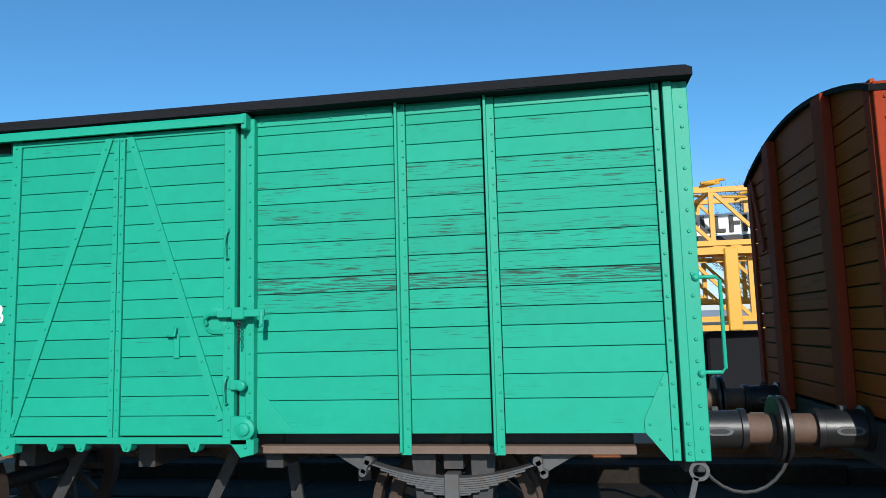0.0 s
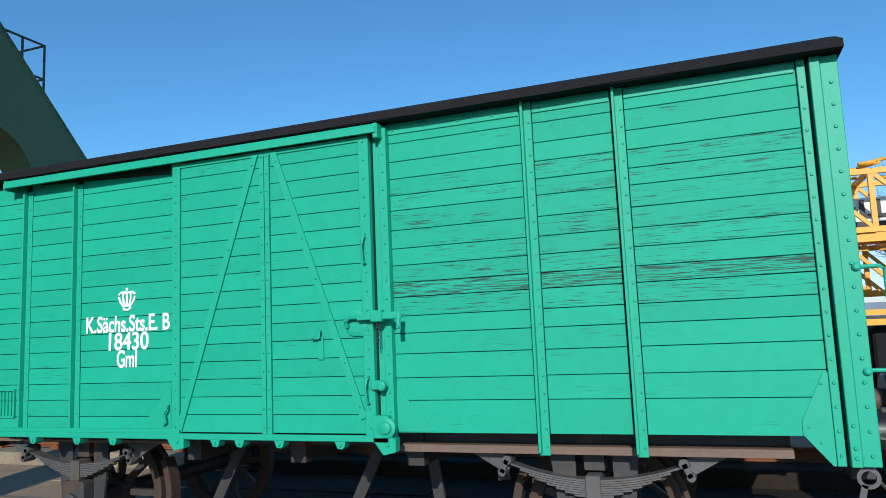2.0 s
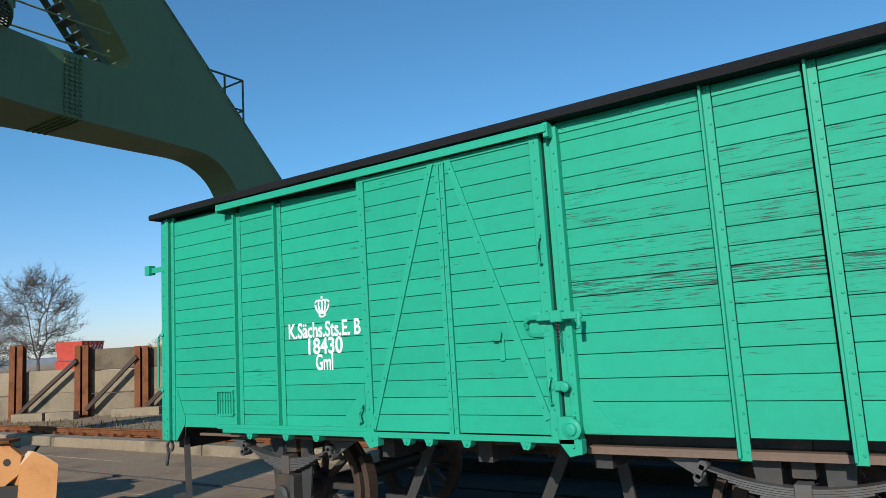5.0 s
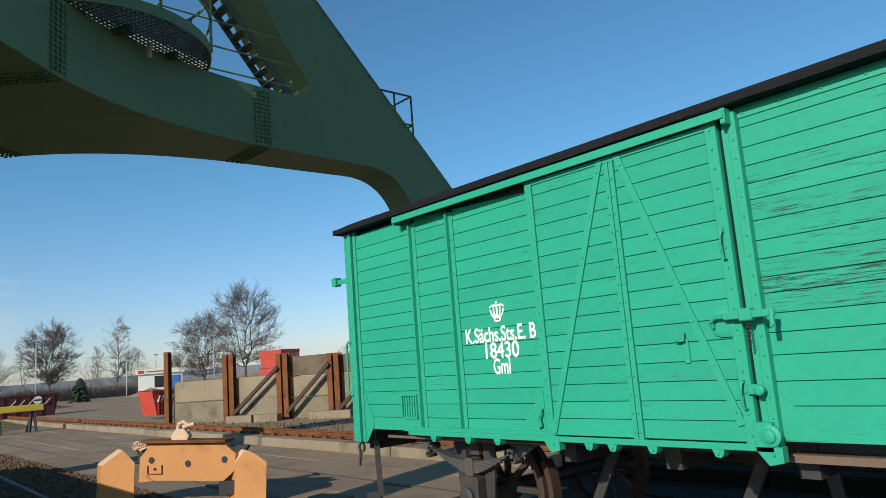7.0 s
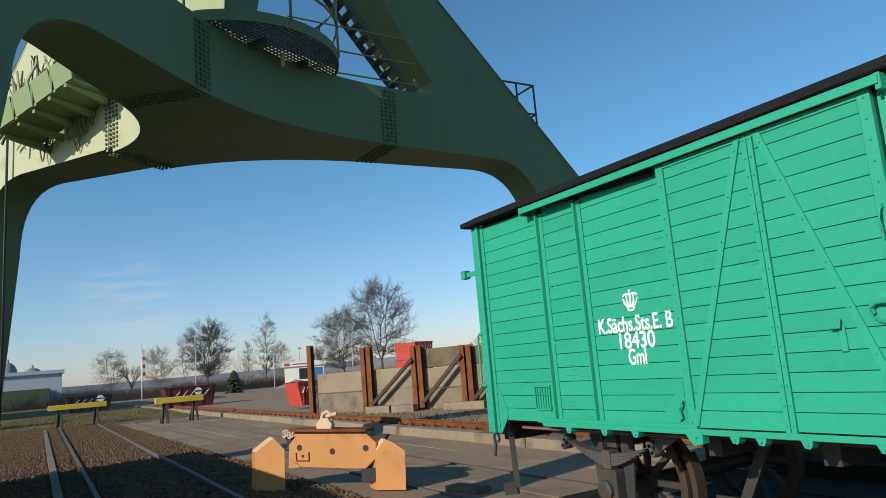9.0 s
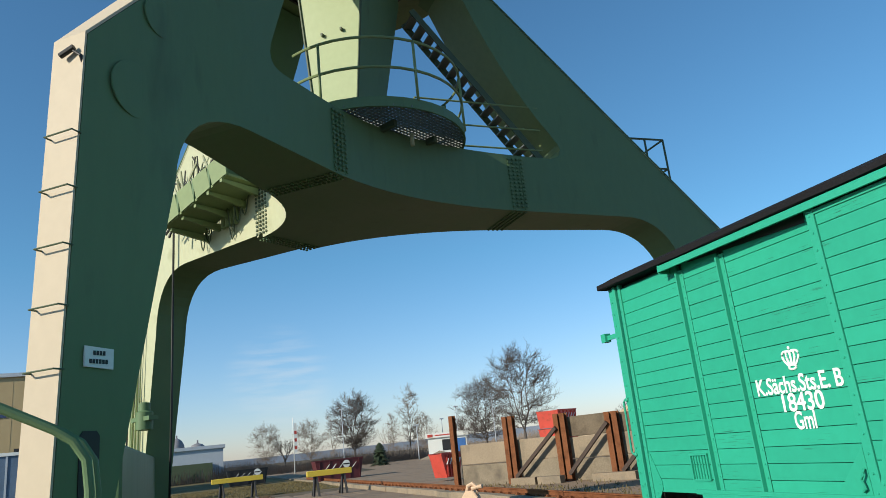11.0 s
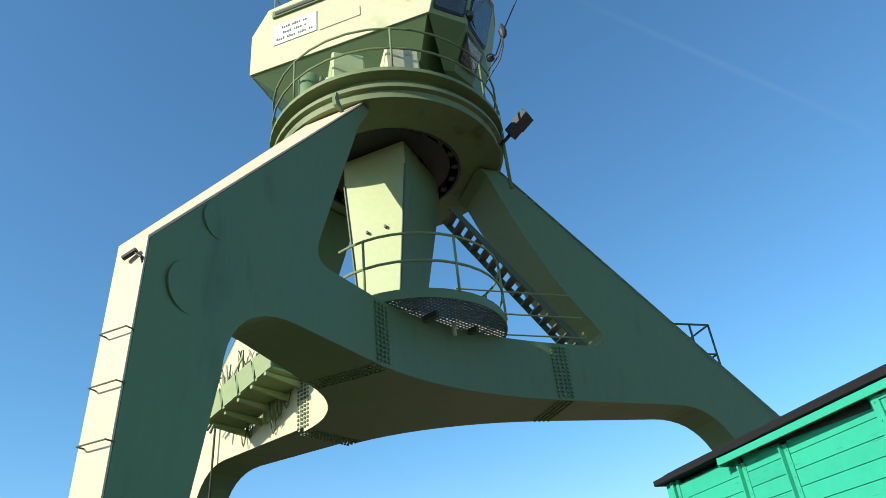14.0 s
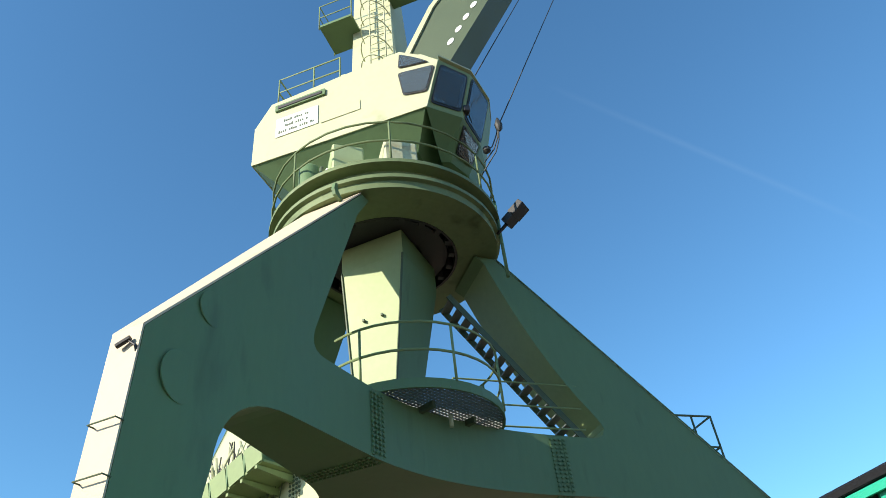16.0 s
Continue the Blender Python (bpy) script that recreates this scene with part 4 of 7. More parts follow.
for arm, args in ((ARM_A, (True, (0.17, 5.64), (2.0, 0.9, 0.85, 4.5), (3.84, 6.5))),
                  (ARM_A2, (True, (0.17, 5.64), (1.95, 0.92, 0.86, 4.35), (3.72, 6.5))),
                  (ARM_B, (False, (0.17, 5.25), (2.2, 1.25, 1.0, 4.5), (3.45, 6.5)))):
    b = bm_new()
    prism(b, arm_outline(arm, *args), lambda u, z, s: arm.at(u, s * arm.half(u), z), 0)
    # webs of this leg are painted in the sunlit tone
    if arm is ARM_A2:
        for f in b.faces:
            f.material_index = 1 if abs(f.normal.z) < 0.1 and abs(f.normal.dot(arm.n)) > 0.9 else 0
    if arm is ARM_B:          # its inner flange is painted lighter green for the grazing sun
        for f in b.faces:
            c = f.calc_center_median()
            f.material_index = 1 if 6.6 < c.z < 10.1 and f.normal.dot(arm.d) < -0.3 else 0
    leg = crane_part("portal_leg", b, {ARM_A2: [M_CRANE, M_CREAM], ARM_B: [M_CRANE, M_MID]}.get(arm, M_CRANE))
    # edges of the flange plates stand a little proud of the webs
    b = bm_new()
    L = arm.length
    for s in () if arm is ARM_A else (-1, 1):
        a0, a1 = arm.at(L + 0.34, s * (arm.wl + 0.012), 1.3), arm.at(L + 0.18, s * (arm.wl + 0.012), 5.62 if arm is not ARM_B else 5.25)
        bar(b, a0, a1, 0.012, 0.012)
        bar(b, a1, arm.at(2.08, s * (arm.half(2.05) + 0.012), RING - 0.05), 0.016, 0.016)
    if arm is ARM_A:
        b.free()
    else:
        crane_part("flange_edge", b, M_CRANE, leg)
    kz = 5.64 if arm is not ARM_B else 5.25
    # outer flanges: sunlight on them is put into a paler paint tone
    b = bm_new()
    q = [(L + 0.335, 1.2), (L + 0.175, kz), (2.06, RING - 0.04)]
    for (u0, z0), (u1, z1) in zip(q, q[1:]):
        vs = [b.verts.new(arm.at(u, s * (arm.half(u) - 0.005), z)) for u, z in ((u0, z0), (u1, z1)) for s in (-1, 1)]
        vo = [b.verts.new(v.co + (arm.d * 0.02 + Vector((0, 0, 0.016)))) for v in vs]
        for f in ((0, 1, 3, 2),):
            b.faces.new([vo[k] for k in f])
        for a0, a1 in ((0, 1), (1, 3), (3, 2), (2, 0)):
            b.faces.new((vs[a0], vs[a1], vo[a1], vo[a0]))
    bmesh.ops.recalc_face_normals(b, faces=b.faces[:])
    crane_part("outer_flange", b, M_BEIGE if arm is ARM_A else M_CREAM, leg, "outer flange plate in a sunlit paint tone")
    # splice plates with bolts, on both webs and under the soffit
    for s in (-1, 1):
        b = bm_new()
        for k in range(2):
            u = arm.us + (0.10 if k else -0.14)
            prism(b, [(u, SOF + 0.03), (u + 0.04, SOF + 0.03), (u + 0.04, TOP - 0.06), (u, TOP - 0.06)], lambda uu, z, q: arm.at(uu, s * (arm.half(uu) + 0.006 + 0.008 * q), z), 0)
        # plate on the sunny web takes the same painted sunlit tone
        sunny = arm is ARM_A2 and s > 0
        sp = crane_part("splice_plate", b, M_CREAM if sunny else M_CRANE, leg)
        b = bm_new()
        for col in range(4):
            u = arm.us - 0.13 + 0.088 * col
            for i in range(13):
                c = arm.at(u, s * (arm.half(u) + 0.010), SOF + 0.08 + i * 0.073)
                lathe(b, [(0.026, 0), (0.026, 0.02), (0.015, 0.026)], lambda p, q, a: c + arm.d * p + Vector((0, 0, q)) + arm.n * s * a, 6)
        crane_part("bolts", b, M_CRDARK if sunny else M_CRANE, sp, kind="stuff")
    b = bm_new()
    for col in range(4):
        u = arm.us - 0.13 + 0.088 * col
        for i in range(16):
            v = (-1 + 2 * (i + 0.5) / 16) * (arm.half(u) - 0.03)
            c = arm.at(u, v, SOF)
            lathe(b, [(0.026, 0), (0.026, 0.02), (0.015, 0.026)], lambda p, q, a: c + arm.d * p + arm.n * q - Vector((0, 0, a)), 6)
    crane_part("bolts", b, M_CRANE, leg, kind="stuff")
    # bogie with two wheels, box and buffers
    foot = arm.at(L, 0, 0)
    b = bm_new()
    slab(b, [(foot.x - 1.5, 0.55), (foot.x - 1.3, 0.8), (foot.x - 0.5, 1.25), (foot.x + 0.5, 1.25), (foot.x + 1.3, 0.8), (foot.x + 1.5, 0.55), (foot.x + 1.5, 0.3), (foot.x - 1.5, 0.3)], "y", foot.y - 0.26, foot.y + 0.26)
    bogie = crane_part("bogie", b, M_CRANE)
    for s in (-1, 1):
        b = bm_new()
        lathe(b, [(0.08, -0.3), (0.30, -0.28), (0.30, -0.22), (0.27, -0.2), (0.27, 0.2), (0.30, 0.22), (0.30, 0.28), (0.08, 0.3)], lambda p, q, a: (foot.x + s * 1.0 + p, foot.y + a, 0.20 + q), 24)
        crane_part("bogie_wheel", b, M_SOOT, bogie)

# sill beam between the two legs on the near rail
b = bm_new()
box(b, -17.7, -8.2, -1.15, -0.65, 0.45, 2.05, bevel=0.03)
crane_part("sill_beam", b, M_CRANE)

# middle of the portal: rounded between the arms
plan = []
arms = (ARM_A, ARM_B, ARM_A2)
for i, arm in enumerate(arms):
    nxt = arms[(i + 1) % 3]
    p1, q1 = arm.at(arm.us, -arm.half(arm.us), 0), arm.at(arm.us, arm.half(arm.us), 0)
    p2 = nxt.at(nxt.us, -nxt.half(nxt.us), 0)
    plan.append((p1.x, p1.y))
    mid = (CC.x + (q1.x + p2.x - 2 * CC.x) * 0.30, CC.y + (q1.y + p2.y - 2 * CC.y) * 0.30)
    plan += bez((q1.x, q1.y), mid, (p2.x, p2.y), 10)[:-1]
b = bm_new()
slab(b, plan, "z", SOF, TOP)
for f in b.faces:          # the web towards the sunny side gets the leg's painted sunlit tone
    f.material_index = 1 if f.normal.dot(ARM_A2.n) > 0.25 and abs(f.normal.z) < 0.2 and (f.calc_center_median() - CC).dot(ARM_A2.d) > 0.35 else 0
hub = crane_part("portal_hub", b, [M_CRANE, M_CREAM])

# tapered king column
b = bm_new()
ax, ay = ARM_A.d, ARM_A.n
vs = []
for z, h, lo_, hi_ in ((TOP, 0.39, -0.52, 0.14), (9.75, 0.74, -0.61, 0.68), (10.3, 0.74, -0.61, 0.68)):
    vs.append([b.verts.new(CC + ax * (i * h) + ay * j + Vector((0, 0, z))) for i, j in ((-1, lo_), (1, lo_), (1, hi_), (-1, hi_))])
for lo, hi in zip(vs, vs[1:]):
    for j in range(4):
        b.faces.new((lo[j], lo[(j + 1) % 4], hi[(j + 1) % 4], hi[j]))
b.faces.new(vs[0][::-1])
b.faces.new(vs[-1])
bmesh.ops.recalc_face_normals(b, faces=b.faces[:])
# lit side painted pale, the other sides in the shaded green
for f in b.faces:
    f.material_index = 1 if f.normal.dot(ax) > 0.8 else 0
col = crane_part("column", b, [M_CRANE, M_PALE], label="tapered king column with its lit face painted pale")
b = bm_new()
for v0, v1 in ((-0.52, -0.61), (0.14, 0.68)):
    bar(b, CC + ax * 0.40 + ay * v0 + Vector((0, 0, TOP)), CC + ax * 0.75 + ay * v1 + Vector((0, 0, 9.75)), 0.03, 0.03)
for dz, dv in ((8.62, -0.22), (8.62, 0.15)):
    c = CC + ax * (0.39 + (dz - TOP) * 0.108) + ay * dv + Vector((0, 0, dz))
    bar(b, c, c + ax * 0.06, 0.035, 0.05)
crane_part("column_edges", b, M_CRDARK, col)

# slewing ring
b = bm_new()
lathe(b, [(1.40, RING), (2.20, RING), (2.20, RING + 0.16), (2.28, RING + 0.18), (2.28, RING + 0.26), (2.12, RING + 0.26), (2.12, RING + 0.48), (2.34, RING + 0.50), (2.34, RING + 0.58), (1.2, RING + 0.58), (1.2, RING + 0.35), (1.40, RING + 0.35)], lambda p, q, a: (CC.x + p, CC.y + q, a), 64, closed=True)
ring = crane_part("slewing_ring", b, M_RINGP)
b = bm_new()
lathe(b, [(0.7, RING + 0.1), (1.2, RING + 0.12), (1.2, RING + 0.34), (0.7, RING + 0.34)], lambda p, q, a: (CC.x + p, CC.y + q, a), 40, closed=True)
for i in range(20):
    a = 2 * math.pi * i / 20
    c = Vector((CC.x + 1.28 * math.cos(a), CC.y + 1.28 * math.sin(a), RING + 0.12))
    box(b, c.x - 0.06, c.x + 0.06, c.y - 0.06, c.y + 0.06, c.z - 0.08, c.z + 0.1)
crane_part("ring_gear", b, M_SOOT, ring, "black greasy ring gear")


# black sheet round the ring's inside and across its top
b = bm_new()
lathe(b, [(1.395, RING - 0.004), (1.395, RING + 0.345), (0.60, RING + 0.345), (0.60, RING + 0.335), (1.35, RING + 0.335), (1.35, RING - 0.004)], lambda p, q, a: (CC.x + p, CC.y + q, a), 48, closed=True)
crane_part("ring_lining", b, M_BLACK, ring, "black lining of the slewing ring")


def railing(pts, parent, heights, z0, top, post_every=1, r=0.022, posts=None, material=M_MID):
    """A tube railing through plan points: one part for each rail and each post."""
    for h in heights:
        b = bm_new()
        rod(b, [(p[0], p[1], z0 + h) for p in pts], r, 6)
        crane_part("rail", b, material, parent)
    for i in posts or range(0, len(pts), post_every):
        b = bm_new()
        rod(b, [(pts[i][0], pts[i][1], z0), (pts[i][0], pts[i][1], z0 + top)], r, 6)
        crane_part("rail_post", b, material, parent)


# deck railing round the ring, with the near flat boxes on it
deck = [(CC.x + 2.30 * math.cos(a), CC.y + 2.30 * math.sin(a)) for a in [radians(-200 + 10 * i) for i in range(33)]]
railing(deck, ring, (0.5, 1.0), RING + 0.58, 1.0, posts=(0, 5, 10, 14, 19, 24, 29, 32), material=M_RINGP)

# platform of grating at the hub, hung out towards the near side
b = bm_new()
PR = 1.58
out = ARM_A.n * 0.9 + ARM_A.d * 0.3
out.normalize()
side = Vector((-out.y, out.x, 0))
pc = CC + out * 0.36 - side * 0.08
rim = [pc + side * (PR * math.cos(a)) + out * (PR * math.sin(a)) for a in [math.pi * i / 20 for i in range(21)]]
rim2 = [pc + side * ((PR - 0.03) * math.cos(a)) + out * ((PR - 0.03) * math.sin(a)) for a in [math.pi * i / 20 for i in range(20, -1, -1)]]
slab(b, [(p.x, p.y) for p in rim + rim2], "z", TOP + 0.02, TOP + 0.18)
plat = crane_part("platform_rim", b, M_CRANE)
b = bm_new()
k = 40
for i in range(1, k):
    t = -PR + 2 * PR * i / k
    w = math.sqrt(max(PR * PR - t * t, 0))
    a0, a1 = pc + side * t - out * 0.3, pc + side * t + out * (w - 0.02)
    bar(b, a0 + Vector((0, 0, TOP + 0.06)), a1 + Vector((0, 0, TOP + 0.06)), 0.026, 0.03)
for i in range(0, 26):
    t = -0.25 + i * 0.068
    w = math.sqrt(max(PR * PR - max(t, 0) ** 2, 0)) - 0.02
    bar(b, pc + out * t - side * w + Vector((0, 0, TOP + 0.05)), pc + out * t + side * w + Vector((0, 0, TOP + 0.05)), 0.024, 0.02)
crane_part("grating", b, M_GRATE, plat, "steel grating floor")
for s in (-0.5, 0.45):
    b = bm_new()
    bar(b, pc + side * s - out * 0.4 + Vector((0, 0, TOP - 0.02)), pc + side * s + out * 1.02 + Vector((0, 0, TOP - 0.02)), 0.07, 0.10)
    crane_part("platform_beam", b, M_CRDARK, plat)
railing([(p.x, p.y) for p in rim], plat, (0.5, 1.0), TOP + 0.16, 1.0, posts=(2, 6, 12, 18))
# walk rail along the arm that carries the stairs
wr = [ARM_B.at(u, -0.5, 0) for u in (0.9, 2.0, 3.3)]
railing([(p.x, p.y) for p in wr], plat, (0.15, 0.55, 1.0), TOP, 1.0, r=0.016, posts=(0,))
# lower bolted seams, small lamp under the platform
b = bm_new()
rod(b, [pc + out * 0.9 + Vector((0, 0, TOP - 0.02)), pc + out * 0.9 + Vector((0, 0, TOP - 0.22))], 0.035, 8)
crane_part("platform_lamp", b, M_CREAM, plat)

# stairs up the inside of the far arm
s0, s1 = ARM_B.at(3.36, -0.08, TOP + 0.06), ARM_B.at(1.08, -0.08, 9.38)
sd = (s1 - s0)
for v in (-0.23, 0.23):
    b = bm_new()
    bar(b, s0 + ARM_B.n * v, s1 + ARM_B.n * v, 0.025, 0.12)
    crane_part("stair_stringer", b, M_CRDARK, hub)
for i in range(15):
    p = s0 + sd * ((i + 0.5) / 15)
    b = bm_new()
    bar(b, p - ARM_B.n * 0.22, p + ARM_B.n * 0.22, 0.17, 0.025, up=(0, 0, 1))
    crane_part("stair_tread", b, M_GRATE, hub)
# rest landing behind the far strut
lx = ARM_B.at(6.0, 0.62, 0)
land = crane_part("landing", box(bm_new(), lx.x - 0.36, lx.x + 0.36, lx.y - 0.3, lx.y + 0.76, 6.03, 6.08), M_GRATE)
lp = [(lx.x + 0.36, lx.y - 0.3), (lx.x + 0.36, lx.y + 0.30), (lx.x + 0.36, lx.y + 0.76), (lx.x - 0.36, lx.y + 0.76), (lx.x - 0.36, lx.y - 0.3)]
railing(lp, land, (0.70, 1.36), 6.08, 1.36, posts=(1, 2, 3), material=M_CRDARK)

# step hoops up the sunlit side of the near leg, its spotlight and sign
for i in range(5):
    z = 4.63 - i * 0.515
    lean = 0.33 - 0.16 * (z - 1.2) / 4.4
    u = ARM_A.length + lean
    b = bm_new()
    p = [ARM_A.at(u, 0.20, z), ARM_A.at(u + 0.10, 0.20, z), ARM_A.at(u + 0.10, -0.12, z), ARM_A.at(u, -0.12, z)]
    rod(b, p, 0.008, 6)
    crane_part("step_hoop", b, M_CRDARK)
b = bm_new()
sp = ARM_A.at(ARM_A.length + 0.19, 0.17, 5.40)
rod(b, [sp - Vector((0, 0, 0.08)), sp + ARM_A.d * 0.03, sp + ARM_A.d * 0.05 - ARM_A.n * 0.08 + Vector((0, 0, 0.07))], 0.014, 8)
rod(b, [sp + ARM_A.d * 0.05 - ARM_A.n * 0.06 + Vector((0, 0, 0.09)), sp + ARM_A.d * 0.07 - ARM_A.n * 0.20 + Vector((0, 0, 0.03))], 0.028, 10)
crane_part("spotlight", b, M_BLACK, label="small black floodlight")
b = bm_new()
su = ARM_A.length - 0.03
prism(b, [(su - 0.13, 2.585), (su + 0.14, 2.60), (su + 0.14, 2.77), (su - 0.13, 2.755)], lambda u, z, s: ARM_A.at(u, ARM_A.half(u) + 0.015 + 0.008 * s, z), 0)
sg = crane_part("warning_sign", b, M_SIGN, label="small white enamel warning sign")
for z, w in ((2.715, 0.13), (2.645, 0.20)):
    b = bm_new()
    for i in range(int(w / 0.03)):
        u = su + w / 2 - i * 0.03
        prism(b, [(u - 0.022, z - 0.018), (u, z - 0.018), (u, z + 0.018), (u - 0.022, z + 0.018)], lambda uu, zz, s: ARM_A.at(uu, ARM_A.half(uu) + 0.025 + 0.002 * s, zz), 0)
    crane_part("sign_line", b, M_BLACK, sg)
# round inspection covers on the near web
for u, z, r in ((5.29, 5.29, 0.29), (4.99, 6.25, 0.22)):
    b = bm_new()
    c = ARM_A.at(u, ARM_A.half(u), z)
    lathe(b, [(r, -0.01), (r, 0.006), (r - 0.012, 0.008)], lambda p, q, a: c + ARM_A.d * p + Vector((0, 0, q)) + ARM_A.n * a, 36)
    crane_part("round_cover", b, M_CRANE)
b = bm_new()      # doorway low in the near leg
u = ARM_A.length - 0.02
prism(b, [(u - 0.04, 1.35), (u + 0.14, 1.35), (u + 0.14, 2.05), (u + 0.11, 2.09), (u - 0.01, 2.09), (u - 0.04, 2.05)], lambda uu, z, s: ARM_A.at(uu, ARM_A.half(uu) + 0.004 + 0.006 * s, z), 0)
crane_part("hatch", b, M_BLACK)

# walkway with its panelled outer side, gear and cable loops on the sunny web of the third arm
n2 = ARM_A2.n
wk0, wk1 = 1.78, 3.55
hw2 = ARM_A2.half(3.5)
b = bm_new()
def wz(u):
    return 6.44 - 0.27 * (u - wk0)


bar(b, ARM_A2.at(wk0, hw2 + 0.5, wz(wk0)), ARM_A2.at(wk1, hw2 + 0.5, wz(wk1)), 0.78, 0.05)
walkway = crane_part("walkway", b, M_MID, label="narrow service walkway with hanging cables")
for i in range(4):
    u0 = wk0 + i * (wk1 - wk0) / 4
    u1 = u0 + (wk1 - wk0) / 4 - 0.03
    b = bm_new()
    bar(b, ARM_A2.at(u0 + 0.03, hw2 + 0.90, wz(u0) + 0.2), ARM_A2.at(u1, hw2 + 0.90, wz(u1) + 0.2), 0.025, 0.42)
    crane_part("side_panel", b, M_MID, walkway)
    b = bm_new()
    bar(b, ARM_A2.at(u0 - 0.02, hw2 + 0.885, wz(u0) + 0.2), ARM_A2.at(u0 + 0.04, hw2 + 0.885, wz(u0) + 0.2), 0.05, 0.44)
    crane_part("panel_post", b, M_CRANE, walkway)
for i in range(5):
    u = wk0 + 0.1 + i * 0.4
    b = bm_new()
    c = ARM_A2.at(u, ARM_A2.half(u), wz(u) - 0.2)
    prism(b, [(0.0, 0.03), (0.80, 0.10), (0.80, 0.16), (0.0, 0.16)], lambda v, z, q: c + n2 * v + Vector((0, 0, z)) + ARM_A2.d * (0.03 * q), 0)
    crane_part("walkway_bracket", b, M_MID, walkway)
for i in range(4):
    b = bm_new()
    u = 2.48 + i * 0.13
    h = ARM_A2.half(u) + 0.07
    rod(b, [ARM_A2.at(u, h, 6.7), ARM_A2.at(u, h, 5.90)], 0.05, 10)
    crane_part("conduit", b, M_MID, walkway)
r_ = random.Random(17)
for i in range(34):
    b = bm_new()
    p = ARM_A2.at(r_.uniform(2.9, 4.6), ARM_A2.half(3.8) + r_.uniform(0.05, 0.45), r_.uniform(6.0, 6.6))
    q = ARM_A2.at(r_.uniform(2.9, 4.4), ARM_A2.half(3.8) + r_.uniform(0.05, 0.45), r_.uniform(6.9, 7.5))
    m_ = (p + q) / 2 + Vector((0, 0, r_.uniform(-0.3, 0.3)))
    rod(b, [p, m_, q], 0.014 if i % 3 else 0.026, 6)
    crane_part("cable", b, M_SOOT if i % 2 else M_CREAM, walkway)
for i in range(8):
    b = bm_new()
    u = 2.1 + i * 0.13 + (0.35 if i > 3 else 0)
    h = ARM_A2.half(u) + 0.04
    pts = [ARM_A2.at(u + 0.28 * t, h + 0.05 * (i % 3), 6.45 - (0.45 + 0.12 * (i % 4)) * math.sin(math.pi * t)) for t in [k / 8 for k in range(9)]]
    rod(b, pts, 0.013, 5)
    crane_part("hanging_cable", b, M_CRDARK)
for i in range(5):
    b = bm_new()
    u = ARM_A2.length - 0.25 + 0.1 * i
    rod(b, [ARM_A2.at(u, ARM_A2.wl + 0.08 + 0.03 * i, 5.9 - 0.2 * i), ARM_A2.at(u + 0.1, ARM_A2.wl + 0.08, 3.2), ARM_A2.at(u + 0.15, ARM_A2.wl + 0.1, 0.9)], 0.018, 6)
    crane_part("downpipe", b, M_PALE if i % 2 else M_SOOT)
b = bm_new()
rod(b, [ARM_A2.at(4.55, 0.50, 6.3), ARM_A2.at(4.62, 0.49, 3.0), ARM_A2.at(4.75, 0.47, 0.4)], 0.024, 6)
crane_part("power_cable", b, M_SOOT)
for i in range(3):
    b = bm_new()
    rod(b, [ARM_A2.at(5.72 + 0.11 * i, 0.40, 5.3), ARM_A2.at(5.86 + 0.11 * i, 0.38, 3.0), ARM_A2.at(5.95 + 0.11 * i, 0.38, 0.6)], 0.022, 8)
    crane_part("riser_pipe", b, M_PALE)
b = bm_new()
gm = ARM_A2.at(5.45, 0.52, 2.75)
lathe(b, [(0.05, -0.22), (0.16, -0.2), (0.16, 0.12), (0.11, 0.16), (0.11, 0.3), (0.04, 0.32)], lambda p, q, a: gm + ARM_A2.d * p + n2 * q + Vector((0, 0, a)), 16)
bar(b, gm - ARM_A2.d * 0.3, gm + ARM_A2.d * 0.3, 0.2, 0.08)
crane_part("brake_motor", b, M_CRANE, label="green brake motor on the leg")
b = bm_new()
f2 = ARM_A2.at(ARM_A2.length, 0, 0)
box(b, f2.x - 0.4, f2.x + 0.5, f2.y - 0.6, f2.y - 0.3, 0.9, 1.7, bevel=0.02)
crane_part("switch_box", b, M_CRANE)

# machine house and driver's cab on the slewing part
HE, HN = Vector((0.585, 0.811, 0)), Vector((0.811, -0.585, 0))


def hp(s, n_, z):
    return CC + HE * s + HN * n_ + Vector((0, 0, z + (0.17 if z > 11.3 else 0)))


b = bm_new()
lathe(b, [(1.15, RING + 0.58), (1.15, RING + 0.75), (0.95, RING + 0.8), (0.95, 12.3)], lambda p, q, a: (CC.x + p, CC.y + q, a), 40)
ped = crane_part("pedestal", b, M_CRANE)
# house walls carry the sunlit tone of the crane paint
b = bm_new()
prism(b, [(-2.26, 12.30), (-2.26, 13.40), (-1.88, 14.04), (1.19, 14.24), (1.60, 13.92), (1.60, 12.25)], lambda s, z, q: hp(s, q * 1.64, z), 0)
house = crane_part("machine_house", b, M_CREAM, label="machine house painted in its pale sunlit tone")
b = bm_new()      # underside, stepped, painted in the shaded green
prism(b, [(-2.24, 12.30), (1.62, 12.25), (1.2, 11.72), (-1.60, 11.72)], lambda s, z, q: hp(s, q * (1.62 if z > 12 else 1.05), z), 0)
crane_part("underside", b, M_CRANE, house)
b = bm_new()
prism(b, [(-1.75, 13.70), (-0.55, 13.70), (-0.55, 13.88), (-1.75, 13.88)], lambda s, z, q: hp(s, 1.66 + 0.03 * q, z), 0)
vent = crane_part("vent_hood", b, M_CRANE, house)
b = bm_new()
